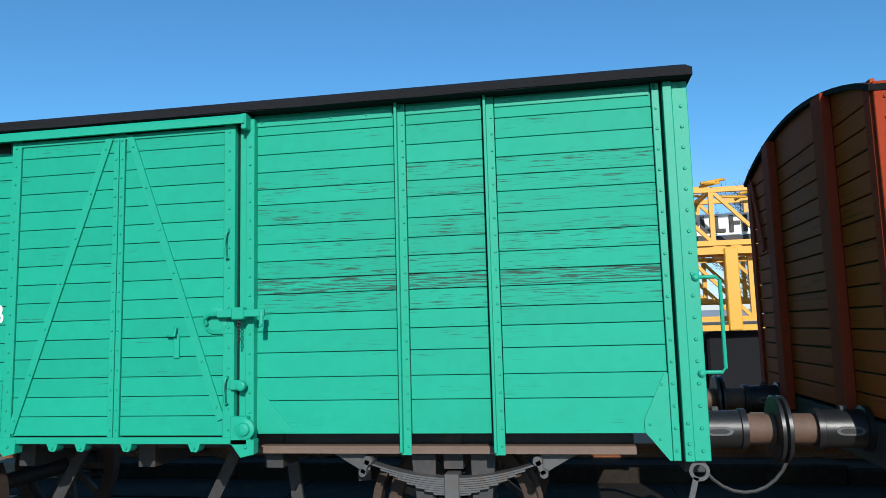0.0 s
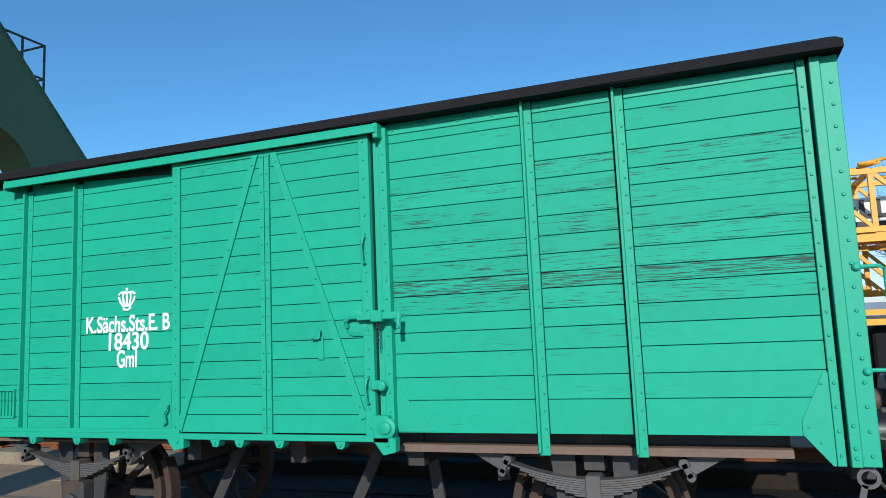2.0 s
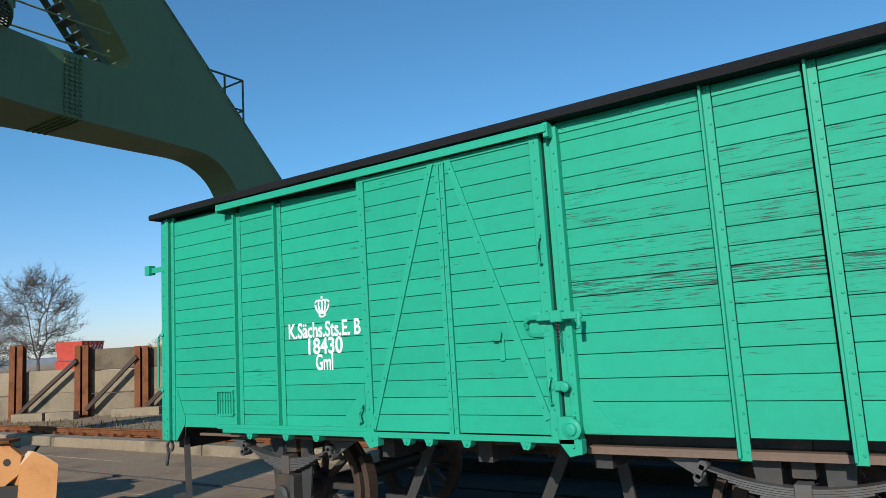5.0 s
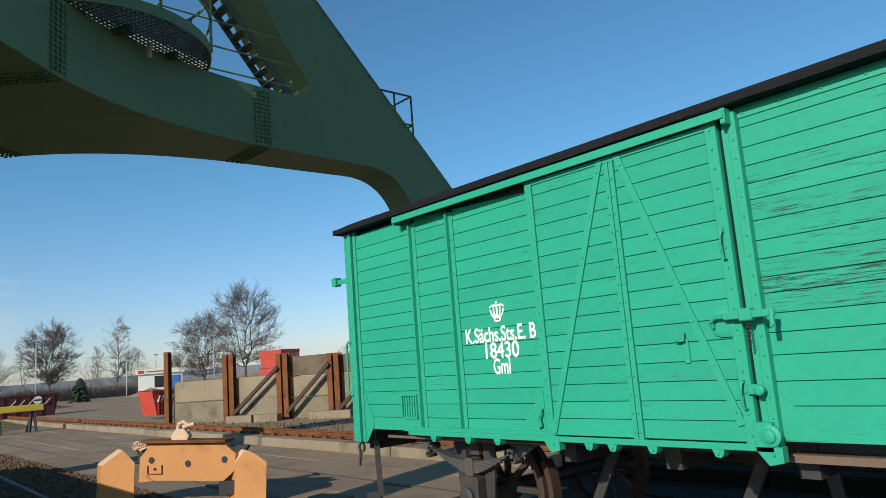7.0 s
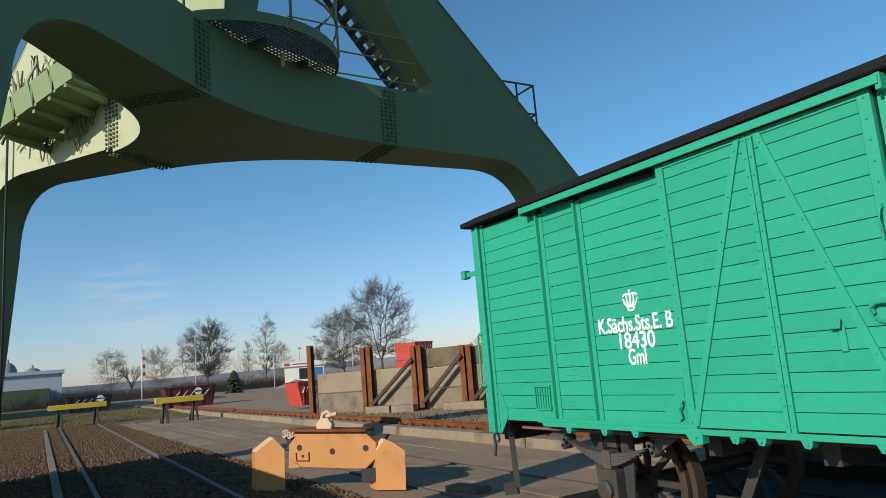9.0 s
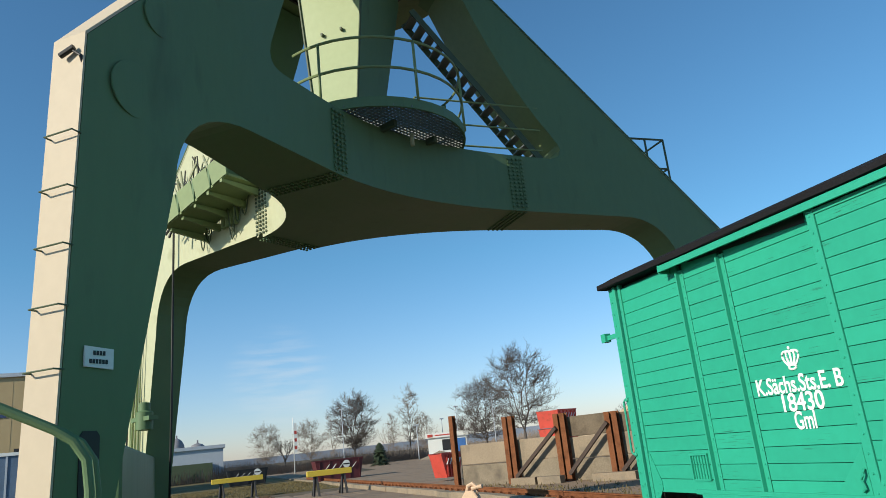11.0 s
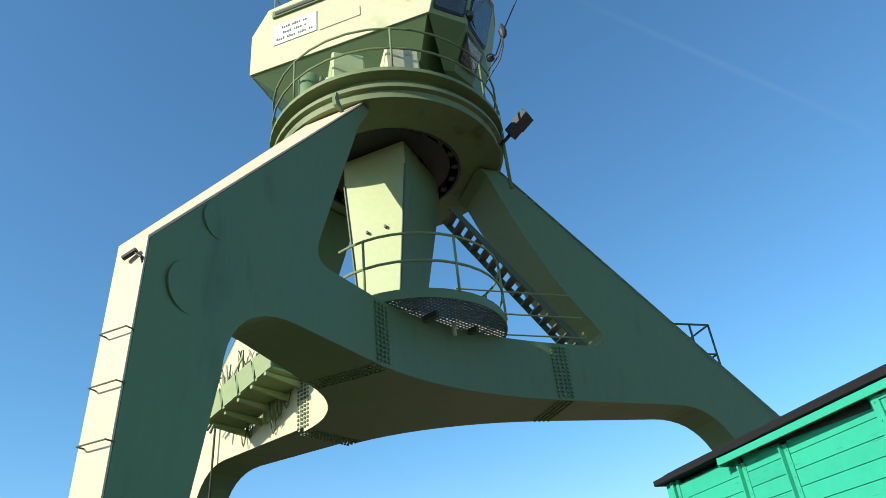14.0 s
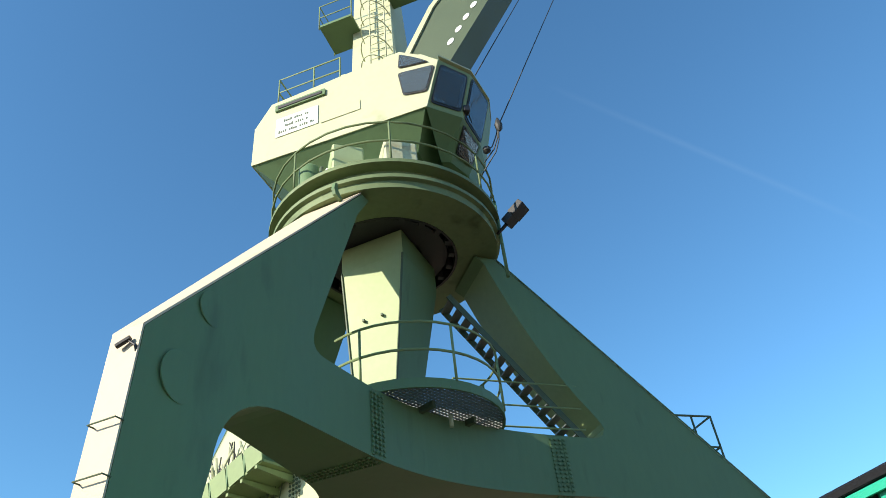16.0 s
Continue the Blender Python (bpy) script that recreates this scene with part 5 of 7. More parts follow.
prism(b, [(-1.68, 13.74), (-0.62, 13.74), (-0.62, 13.82), (-1.68, 13.82)], lambda s, z, q: hp(s, 1.70 + 0.006 * q, z), 0)
crane_part("vent_slot", b, M_BLACK, vent)
b = bm_new()
prism(b, [(-1.72, 12.88), (-0.72, 12.88), (-0.72, 13.45), (-1.72, 13.45)], lambda s, z, q: hp(s, 1.652 + 0.008 * q, z), 0)
lb = crane_part("load_board", b, M_SIGN, house, "white load board with dark lettering")
b = bm_new()
prism(b, [(-0.65, 12.85), (0.25, 12.85), (0.25, 13.12), (-0.65, 13.12)], lambda s, z, q: hp(s, 1.650 + 0.006 * q, z), 0)
crane_part("faded_board", b, M_CREAM, house)
for z, w, sz in ((13.32, 0.62, 0.12), (13.16, 0.55, 0.13), (13.0, 0.85, 0.14)):
    b = bm_new()
    for i in range(int(w / 0.05)):
        s = -1.22 - w / 2 + i * 0.05
        if i % 5 == 4:
            continue
        tall = 0.038 if (i * 7) % 3 == 0 else 0.026
        prism(b, [(s, z - 0.03), (s + 0.034, z - 0.03), (s + 0.034, z - 0.03 + 2 * tall), (s, z - 0.03 + 2 * tall)], lambda ss, zz, q: hp(ss, 1.664 + 0.002 * q, zz), 0)
    crane_part("board_line", b, M_CRDARK, lb)

# cab: its plan turns two corners, the glass leans outwards at the top
low = [(1.64, 1.64), (2.20, 1.06), (2.30, 0.15), (2.2, -0.5), (1.60, -0.5)]
top = [(2.01, 1.64), (2.51, 1.0), (2.64, 0.10), (2.5, -0.5), (1.60, -0.5)]
b = bm_new()
bot2 = [(1.55, 0.70), (1.72, 0.60), (1.92, 0.05), (1.9, -0.5), (1.55, -0.5)]
rows3 = []
for poly, z in ((bot2, 11.62), (low, 12.25), (top, 13.52), ([(x * 0.97, y) for x, y in top], 13.62)):
    rows3.append([b.verts.new(hp(x, y, z)) for x, y in poly])
for lo, hi in zip(rows3, rows3[1:]):
    for j in range(5):
        b.faces.new((lo[j], lo[(j + 1) % 5], hi[(j + 1) % 5], hi[j]))
b.faces.new(rows3[0][::-1])
b.faces.new(rows3[-1])
bmesh.ops.recalc_face_normals(b, faces=b.faces[:])
# cab front and bottom are painted in shaded greens
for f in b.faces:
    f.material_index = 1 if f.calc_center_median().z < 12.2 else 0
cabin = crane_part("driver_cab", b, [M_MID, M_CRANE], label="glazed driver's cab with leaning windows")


def pane(p, name="cab_window", inset=0.10):
    """A dark framed pane on four corners: rubber frame and glass set in front of the wall."""
    c = sum(p, Vector((0, 0, 0))) / 4
    nrm = (p[1] - p[0]).cross(p[3] - p[0]).normalized()
    if nrm.dot(EYE - c) < 0:
        nrm = -nrm
    for nm, k, off, mt in ((name, 1.0, 0.012, M_BLACK), ("glass", 0.90, 0.026, M_GLASS)):
        b = bm_new()
        q = [c + (v - c) * k for v in p]
        rounded = []
        for i in range(4):
            a, m_, z = q[i - 1], q[i], q[(i + 1) % 4]
            rounded += [m_ + (a - m_) * inset, m_ + (a - m_) * inset * 0.25 + (z - m_) * inset * 0.25, m_ + (z - m_) * inset]
        lo = [b.verts.new(v - nrm * 0.006 + nrm * off) for v in rounded]
        hi = [b.verts.new(v + nrm * 0.006 + nrm * off) for v in rounded]
        b.faces.new(lo[::-1])
        b.faces.new(hi)
        for i in range(len(lo)):
            b.faces.new((lo[i], lo[(i + 1) % len(lo)], hi[(i + 1) % len(lo)], hi[i]))
        bmesh.ops.recalc_face_normals(b, faces=b.faces[:])
        if nm == "glass":
            crane_part("glass", b, mt, fr)
        else:
            fr = crane_part(nm, b, mt, cabin)


def mixp(a, b_, t):
    return a + (b_ - a) * t


def quad(pa, pb, ta, tb, s0, s1, t0, t1):
    """Four corners inside a wall given by its lower corners pa, pb and upper ones ta, tb."""
    def at(s, t):
        return mixp(mixp(pa, pb, s), mixp(ta, tb, s), t)
    return [at(s0, t0), at(s1, t0), at(s1, t1), at(s0, t1)]


L0, L1, L2 = (hp(*low[i], 12.25) for i in range(3))
T0, T1, T2 = (hp(*top[i], 13.52) for i in range(3))
pane([hp(1.20, 1.65, 12.78), hp(1.70, 1.65, 12.66), hp(1.93, 1.65, 13.38), hp(1.12, 1.65, 13.52)])
pane([hp(1.14, 1.65, 13.68), hp(1.82, 1.65, 13.54), hp(1.55, 1.65, 13.82), hp(1.19, 1.65, 14.12)])
pane(quad(L0, L1, T0, T1, 0.08, 0.93, 0.10, 0.93))
pane(quad(L1, L2, T1, T2, 0.06, 0.95, 0.02, 0.97))
B1, B2 = hp(*bot2[1], 11.62), hp(*bot2[2], 11.62)
pane(quad(B1, B2, L1, L2, 0.10, 0.92, 0.25, 0.92))
# cab wall on the sun's side, painted in the sunlit cream
b = bm_new()
prism(b, [(1.55, 12.25), (1.66, 12.25), (2.01, 13.52), (1.66, 13.90), (1.55, 13.94)], lambda s, z, q: hp(s, 1.615 + 0.026 * q, z), 0)
crane_part("cab_side", b, M_CREAM, cabin)
b = bm_new()
prism(b, [(0, 0), (1, 0), (2, 0), (3, 0), (4, 0)], lambda i, z, s: hp(top[i][0] * 1.01, top[i][1] * 1.01, 13.64 + 0.02 * s), 0)
crane_part("cab_roof", b, M_CREAM, cabin)
b = bm_new()
c = hp(2.3, 0.72, 12.40)
bar(b, c, c + HN * 0.3 + Vector((0, 0, 0.12)), 0.03, 0.03)
box(b, c.x + 0.15, c.x + 0.30, c.y - 0.25, c.y - 0.11, c.z, c.z + 0.18, bevel=0.02)
crane_part("cab_lamp", b, M_BLACK, cabin)
# equipment on the deck under the house
for s, n_, w, h, mt, lab in ((0.95, 1.62, 0.62, 0.62, M_CREAM, "electric cabinet"), (-0.05, 1.75, 0.6, 0.85, M_PALE, "gear housing")):
    c = hp(s, n_, RING + 0.58)
    b = bm_new()
    box(b, c.x - w / 2, c.x + w / 2, c.y - w / 2, c.y + w / 2, c.z, c.z + h, bevel=0.03)
    crane_part("deck_cabinet", b, mt, ring, lab)
c = hp(-0.75, 1.85, RING + 0.58)
b = bm_new()
lathe(b, [(0.22, 0), (0.22, 0.62), (0.17, 0.7), (0.08, 0.74)], lambda p, q, a: (c.x + p, c.y + q, c.z + a), 18)
crane_part("slewing_motor", b, M_CRANE, ring, "upright slewing motor")
c = ARM_A.at(2.35, 0.30, RING - 0.28)
b = bm_new()
prism(b, [(-0.10, 0.0), (0.16, 0.0), (0.20, 0.10), (0.16, 0.26), (0.10, 0.30), (0.06, 0.14)], lambda p, z, q: c + ARM_A.d * p + ARM_A.n * (0.03 * q) + Vector((0, 0, z)), 0)
crane_part("lug", b, M_CRANE)
for k in range(3):
    b = bm_new()
    c = hp(-0.45 + 0.12 * k, 1.95, RING + 0.62)
    lathe(b, [(0.03, 0), (0.05, 0.05), (0.05, 0.45 - 0.1 * k), (0.03, 0.5 - 0.1 * k)], lambda p, q, a: (c.x + p, c.y + q, c.z + a), 10)
    crane_part("motor_fitting", b, M_SIGN if k == 1 else M_CRDARK, ring)
# lamp on a pole beside the deck
lb_ = Vector((CC.x + 2.3 * math.cos(radians(62)), CC.y + 2.3 * math.sin(radians(62)), RING - 0.9))
b = bm_new()
rod(b, [lb_, lb_ + Vector((0, 0, 1.9))], 0.035, 8)
crane_part("lamp_pole", b, M_CRANE, ring)
b = bm_new()
h0 = lb_ + Vector((0.0, -0.06, 1.02))
h1 = Vector((-9.50, 5.02, 10.66))
fd = (h1 - h0).normalized()
bar(b, h0, h1 - fd * 0.22, 0.05, 0.05)
box_ = [(h1 - fd * 0.26, 0.22, 0.13), (h1 - fd * 0.05, 0.30, 0.17), (h1 + fd * 0.26, 0.30, 0.15)]
for (p, w0, h_0), (q_, w1, h_1) in zip(box_, box_[1:]):
    bar(b, p, q_, (w0 + w1) / 2, (h_0 + h_1) / 2)
crane_part("floodlight", b, M_BLACK, ring, "black floodlight on an arm")

# roof railing, mast with ladder and platforms, jib, ropes
rr_ = [hp(s, n_, 0) for s, n_ in ((-0.25, 1.55), (-0.9, 1.55), (-1.78, 1.55), (-1.78, -1.5))]
railing([(p.x, p.y) for p in rr_], house, (0.45, 0.9), 14.22, 0.9, r=0.02, posts=(0, 1, 2, 3))
b = bm_new()
vs = []
for z, h in ((14.1, 0.62), (22.0, 0.42)):
    vs.append([b.verts.new(hp(0.17 + i * h, j * h, z)) for i, j in ((-1, -1), (1, -1), (1, 1), (-1, 1))])
for j in range(4):
    b.faces.new((vs[0][j], vs[0][(j + 1) % 4], vs[1][(j + 1) % 4], vs[1][j]))
b.faces.new(vs[0][::-1])
b.faces.new(vs[1])
mast = crane_part("mast", b, M_CREAM)
b = bm_new()
c = hp(-0.3, 1.1, 14.1)
lathe(b, [(0.34, 0), (0.34, 0.12), (0.25, 0.22), (0.25, 0.5)], lambda p, q, a: (c.x + p, c.y + q, c.z + a), 20)
crane_part("roof_vent", b, M_CREAM, house)
for s in (-0.2, 0.2):
    b = bm_new()
    rod(b, [hp(0.37 + s, 0.80, 14.2), hp(0.37 + s, 0.62, 20.5)], 0.02, 6)
    crane_part("ladder_rail", b, M_CREAM, mast)
for i in range(20):
    b = bm_new()
    z = 14.4 + i * 0.3
    rod(b, [hp(0.17, 0.80 - 0.0286 * (z - 14.2), z), hp(0.57, 0.80 - 0.0286 * (z - 14.2), z)], 0.012, 5)
    crane_part("rung", b, M_CREAM, mast)
for i in range(7):
    b = bm_new()
    z = 14.9 + i * 0.75
    rod(b, [hp(0.37 + 0.36 * math.cos(a), 0.78 - 0.0286 * (z - 14.2) + 0.62 * math.sin(a), z) for a in [math.pi * k / 10 for k in range(11)]], 0.014, 5)
    crane_part("ladder_hoop", b, M_CREAM, mast)
for s0_, n0_, z in ((-0.62, 0.7, 17.25), (1.1, 0.8, 18.1)):
    b = bm_new()
    prism(b, [(s0_ - 0.45, z), (s0_ + 0.45, z), (s0_ + 0.45, z + 0.08), (s0_ - 0.45, z + 0.08)], lambda s, zz, q: hp(s, n0_ - 0.1 + 0.45 * q, zz), 0)
    pf = crane_part("mast_platform", b, M_CRANE, mast)
    railing([(p.x, p.y) for p in (hp(s0_ + 0.45, n0_ + 0.35, 0), hp(s0_ - 0.45, n0_ + 0.35, 0), hp(s0_ - 0.45, n0_ - 0.5, 0))], pf, (0.5, 1.0), z + 0.08, 1.0, r=0.018)
# jib, a box girder with oval holes, painted dark for its shaded web
JD = Vector((0.585 * math.cos(radians(54)), 0.811 * math.cos(radians(54)), math.sin(radians(54))))
j0 = hp(1.75, 0.35, 14.1)
JU = HN.cross(JD).normalized()
if JU.z < 0:
    JU = -JU


def jp(a, c_, w):
    return j0 + JD * a + JU * c_ + HN * w


b = bm_new()
prism(b, [(-0.3, 0.25), (0.2, 0.0), (14, 0.55), (14, 1.0), (2.0, 1.55), (0.3, 1.3), (-0.4, 0.8)], lambda a, c_, s: jp(a, c_, 0.38 * s), 0)
jib = crane_part("jib", b, M_CRDARK, label="box-girder jib painted in a shaded dark green, with oval holes")
# white discs stand for sky seen through the holes, the rest are black
for i in range(8):
    b = bm_new()
    a = 1.15 + i * 0.42
    c_ = 0.34 + i * 0.02
    lathe(b, [(0.12, -0.006), (0.12, 0.012), (0.10, 0.014)], lambda p, q, h: jp(a + p, c_ + 0.55 * q, 0.38 + h), 18)
    crane_part("oval_hole", b, M_SIGN if i < 4 else M_BLACK, jib)
b = bm_new()
lathe(b, [(0.22, -0.42), (0.24, -0.40), (0.24, 0.45), (0.15, 0.5)], lambda p, q, h: jp(0.35 + p, 1.25 + q, h), 20)
crane_part("jib_pin", b, M_CREAM, jib)
b = bm_new()
prism(b, [(0.5, 1.3), (2.2, 1.58), (6.5, 1.35), (6.5, 1.27), (2.2, 1.45), (0.5, 1.15)], lambda a, c_, s: jp(a, c_, 0.40 + 0.03 * s), 0)
crane_part("jib_flange", b, M_CREAM, jib)
hk = Vector((-8.81, 4.70, 12.42))
for lab_, p, q in (("hoist_rope", hk, Vector((-9.77, 7.8, 19.5))), ("hoist_rope", Vector((-8.95, 4.47, 14.16)), Vector((-10.27, 7.1, 20.2)))):
    b = bm_new()
    rod(b, [p, q], 0.014, 5)
    crane_part(lab_, b, M_SOOT, jib)
b = bm_new()
cab_end = Vector((-9.0, 4.43, 11.84))
for k in range(3):
    sag = Vector((0.05 * (k - 1), 0.05, -0.10 * k))
    rod(b, [hk, hk.lerp(cab_end, 0.35) + sag, hk.lerp(cab_end, 0.75) + sag * 1.4, cab_end - Vector((0.1 * k, 0.05 * k, 0.25 * k))], 0.014, 5)
lathe(b, [(0.03, -0.16), (0.07, -0.1), (0.085, 0.02), (0.06, 0.1), (0.02, 0.22)], lambda p, q, a: (hk.x + p, hk.y + q, hk.z + a), 10)
lathe(b, [(0.03, -0.07), (0.08, -0.03), (0.08, 0.05), (0.03, 0.08)], lambda p, q, a: (cab_end.x + p, cab_end.y + q, cab_end.z + a), 10)
crane_part("hook_block", b, M_SOOT, jib)


# ---- tracks, yard and what stands in it ----
def rail_line(x0, y0, x1, y1, z, material, name, label):
    """A flat-footed rail from one end to the other."""
    b = bm_new()
    d = Vector((x1 - x0, y1 - y0, 0)).normalized()
    n_ = Vector((-d.y, d.x, 0))
    prof = [(-0.065, -0.15), (0.065, -0.15), (0.065, -0.135), (0.01, -0.12), (0.01, -0.04), (0.035, -0.03), (0.035, 0.0), (-0.035, 0.0), (-0.035, -0.03), (-0.01, -0.04), (-0.01, -0.12), (-0.065, -0.135)]
    ends = (Vector((x0, y0, z)), Vector((x1, y1, z)))
    prism(b, prof, lambda a, c, s: ends[0 if s < 0 else 1] + n_ * a + Vector((0, 0, c)), 0)
    return solid(name, b, material, label, "rail", "track rails", "structure")


for y in (TRACK_Y - 0.75, TRACK_Y + 0.75):
    rail_line(-37, y, 40, y, 0.0, M_RAIL, "rail", "worn steel rail sunk in the paving")
rail_line(-41.5, 1.57, 6, 0.65, 0.06, M_RAIL, "rail", "worn steel rail in ballast")
rail_line(-41.5, 3.31, 6, 2.30, 0.06, M_RAIL, "rail", "worn steel rail in ballast")
b = bm_new()
bar(b, (-39.5, 0.90, 0.0), (2, 0.26, 0.0), 0.14, 0.10)
solid("channel_cover", b, M_CONC, "pale concrete channel edge beside the rail", "edging", kind="structure")

# paving slabs round the wagons' track
paving = thing("pavement", (-15, 5.5, 0), "worn concrete slabs with dark joints", "pavement", kind="structure")
rng = random.Random(4)
rows_y = ((3.95, 4.72), (4.86, 5.50), (5.52, 6.22), (6.36, 7.2), (7.22, 8.12))
for r, (y0, y1) in enumerate(rows_y):
    x = -39.0 + 0.9 * (r % 2)
    while x < 8:
        ln = 2.0
        b = bm_new()
        dz = rng.uniform(-0.008, 0.003)
        box(b, x + 0.005, x + ln - 0.005, y0 + 0.004, y1 - 0.004, -0.15, -0.012 + dz, bevel=0.006)
        # slabs below the wagons are painted near-black for the shade there
        part("slab", b, M_SHADE_GROUND if r > 0 and x > -7.5 else M_SLAB, paving)
        x += ln

# ballast: loose stones, nearer ones larger
def stones(name, count, x0, x1, y0, y1, size, seed, material, label):
    r = random.Random(seed)
    verts, faces = [], []
    for _ in range(count):
        x = x1 - (x1 - x0) * r.random() ** 1.35
        y = r.uniform(y0, y1)
        if min(abs(y - (0.766 - 0.01937 * x)), abs(y - (2.428 - 0.02126 * x)), abs(y - (0.29 - 0.01542 * x))) < 0.10:
            continue
        s = size * r.uniform(0.5, 1.25)
        a = r.uniform(0, 6.3)
        base = len(verts)
        z = r.uniform(-0.02, 0.02)
        for k in range(5):
            q = a + k * 1.2566 + r.uniform(-0.25, 0.25)
            verts.append((x + s * math.cos(q), y + s * math.sin(q), z - 0.03))
            verts.append((x + 0.7 * s * math.cos(q + 0.2), y + 0.7 * s * math.sin(q + 0.2), z + s * r.uniform(0.25, 0.6)))
        for k in range(5):
            i, j = base + 2 * k, base + 2 * ((k + 1) % 5)
            faces.append((i, j, j + 1, i + 1))
        faces.append(tuple(base + 2 * k + 1 for k in range(5)))
    me = bpy.data.meshes.new(name)
    me.from_pydata(verts, [], faces)
    me.materials.append(material)
    return tagged(new(name, me), label, "ballast", kind="stuff")


stones("ballast", 42000, -41, -8.5, -0.9, 3.95, 0.038, 3, M_STONE, "brown track ballast of loose broken stones")

# raised kerb and the rusty crane rail on it
kerb = thing("kerb", (-20, 8.3, 0), "weathered concrete kerb beside the crane rail", "kerb", kind="structure")
x = -46.0
i = 0
while x < 10:
    b = bm_new()
    ln = 1.55 + 0.2 * ((i * 7) % 3)
    box(b, x + 0.012, x + ln, 8.15 + rng.uniform(-0.02, 0.02), 8.52, -0.1, 0.17 + rng.uniform(-0.02, 0.012), bevel=0.025)
    # kerb blocks behind the wagons get the same painted shade
    part("kerb_block", b, M_SHADE_GROUND if x > -7.0 else (M_CONC if x > -14 or i % 4 == 0 else M_CONC2), kerb)
    x += ln
    i += 1
rail_line(-60, 8.78, 30, 8.78, 0.30, M_RUST, "crane_rail", "rusty crane rail on clip plates")
clips = thing("rail_clips", (-20, 8.78, 0), "rusty clip plates of the crane rail", "rail clip", kind="structure")
for i in range(70):
    b = bm_new()
    x = -46 + i * 0.62
    box(b, x, x + 0.17, 8.62, 8.94, 0.12, 0.165)
    box(b, x + 0.04, x + 0.13, 8.64, 8.70, 0.165, 0.205)
    part("clip_plate", b, M_RUST, clips)
bm = bm_new()
box(bm, -160, -7.0, 8.52, 9.4, -0.2, 0.13)
solid("crane_rail_bed", bm, M_CONC, "dirty concrete bed of the crane rail", "paving", kind="structure")
# this stretch of bed is painted near-black for the wagons' shade
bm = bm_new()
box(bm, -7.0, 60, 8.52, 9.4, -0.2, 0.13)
solid("cinder_bed", bm, M_SHADE_GROUND, "rail bed beside the track, painted near-black for the wagons' shade", "paving", kind="structure")
bm = bm_new()
box(bm, -140, 60, 9.4, 90, -0.2, 0.10)
solid("storage_yard", bm, M_SLAB, "pale dusty paved storage yard", "paving", kind="structure")
# grass behind the buffer stops: a sheet and blades
bm = bm_new()
slab(bm, [(-120, -14), (-42.5, -14), (-42.2, 8.0), (-60, 9.0), (-120, 10)], "z", -0.1, 0.02)
solid("grass_ground", bm, M_GRASS, "patchy yellow-green winter grass", "grass", kind="structure")
r = random.Random(9)
verts, faces = [], []
for _ in range(16000):
    if r.random() < 0.85:
        x, y = r.uniform(-62, -42.3), r.uniform(-4, 8)
    else:
        x, y = r.uniform(-34, -9), r.choice((r.uniform(9.3, 14.0), r.uniform(9.3, 11.0), r.uniform(-1.6, -0.6)))
        if y > 9.0 and x < -27 - (y - 10) * 0.5:
            continue
    h = r.uniform(0.04, 0.13)
    a = r.uniform(0, 6.3)
    z0 = 0.0 if y < 9 else 0.10
    k = len(verts)
    verts += [(x - 0.02 * math.cos(a), y - 0.02 * math.sin(a), z0), (x + 0.02 * math.cos(a), y + 0.02 * math.sin(a), z0), (x + r.uniform(-0.05, 0.05), y + r.uniform(-0.05, 0.05), z0 + h)]
    faces.append((k, k + 1, k + 2))
me = bpy.data.meshes.new("grass")
me.from_pydata(verts, [], faces)
me.materials.append(M_GRASS)
tagged(new("grass", me), "thin tufts of dry winter grass", "grass", kind="stuff")


# ---- orange lifting beam lying in the yard ----
lift = thing("lifting_beam", (-10.08, 3.8, 0), "orange painted steel lifting beam standing on two legs", "lifting gear")
o0, od = Vector((-10.88, 3.18, 0)), Vector((0.795, 0.606, 0))
on = Vector((od.y, -od.x, 0))     # towards the camera's side
leg_back = Vector((-0.29, 0.03, 0))


def op(a, v, z):
    return o0 + od * a + on * v + Vector((0, 0, z))


# two box legs with sloping shoulders, their tops painted pale for the sun
for pts in ([(-0.27, 0.0), (0.28, 0.0), (0.30, 0.60), (0.10, 0.79), (-0.24, 0.59)], [(1.80, 0.0), (2.26, 0.0), (2.29, 0.52), (2.13, 0.63), (1.98, 0.70), (1.83, 0.54)]):
    b = bm_new()
    prism(b, pts, lambda a, z, s: op(a, 0, z) + leg_back * (0.5 - 0.5 * s), 0)
    bmesh.ops.bevel(b, geom=b.edges[:], offset=0.008, segments=1, affect="EDGES")
    for f in b.faces:
        f.material_index = 1 if f.normal.z > 0.35 else 0
    part("leg", b, [M_ORANGE, M_ORANGE_PALE], lift)
b = bm_new()
prism(b, [(0.33, 0.35), (1.62, 0.29), (1.80, 0.43), (1.82, 0.65), (1.69, 0.76), (0.49, 0.80), (0.35, 0.66)], lambda a, z, s: op(a, -0.08 + 0.05 * s, z), 0)
bmesh.ops.bevel(b, geom=b.edges[:], offset=0.006, segments=1, affect="EDGES")
beam = part("beam", b, M_ORANGE, lift)
b = bm_new()
prism(b, [(0.36, 0.33), (0.33, 0.36), (0.46, 0.42), (0.56, 0.345)], lambda a, z, s: op(a, -0.02 + 0.012 * s, z), 0)
part("foot_gusset", b, M_ORANGE, beam)
b = bm_new()
prism(b, [(0.43, 0.865), (1.71, 0.815), (1.71, 0.85), (0.43, 0.90)], lambda a, z, s: op(a, -0.08 + 0.13 * s, z), 0)
part("top_flange", b, M_RUST, beam, "rust-brown top flange")
b = bm_new()
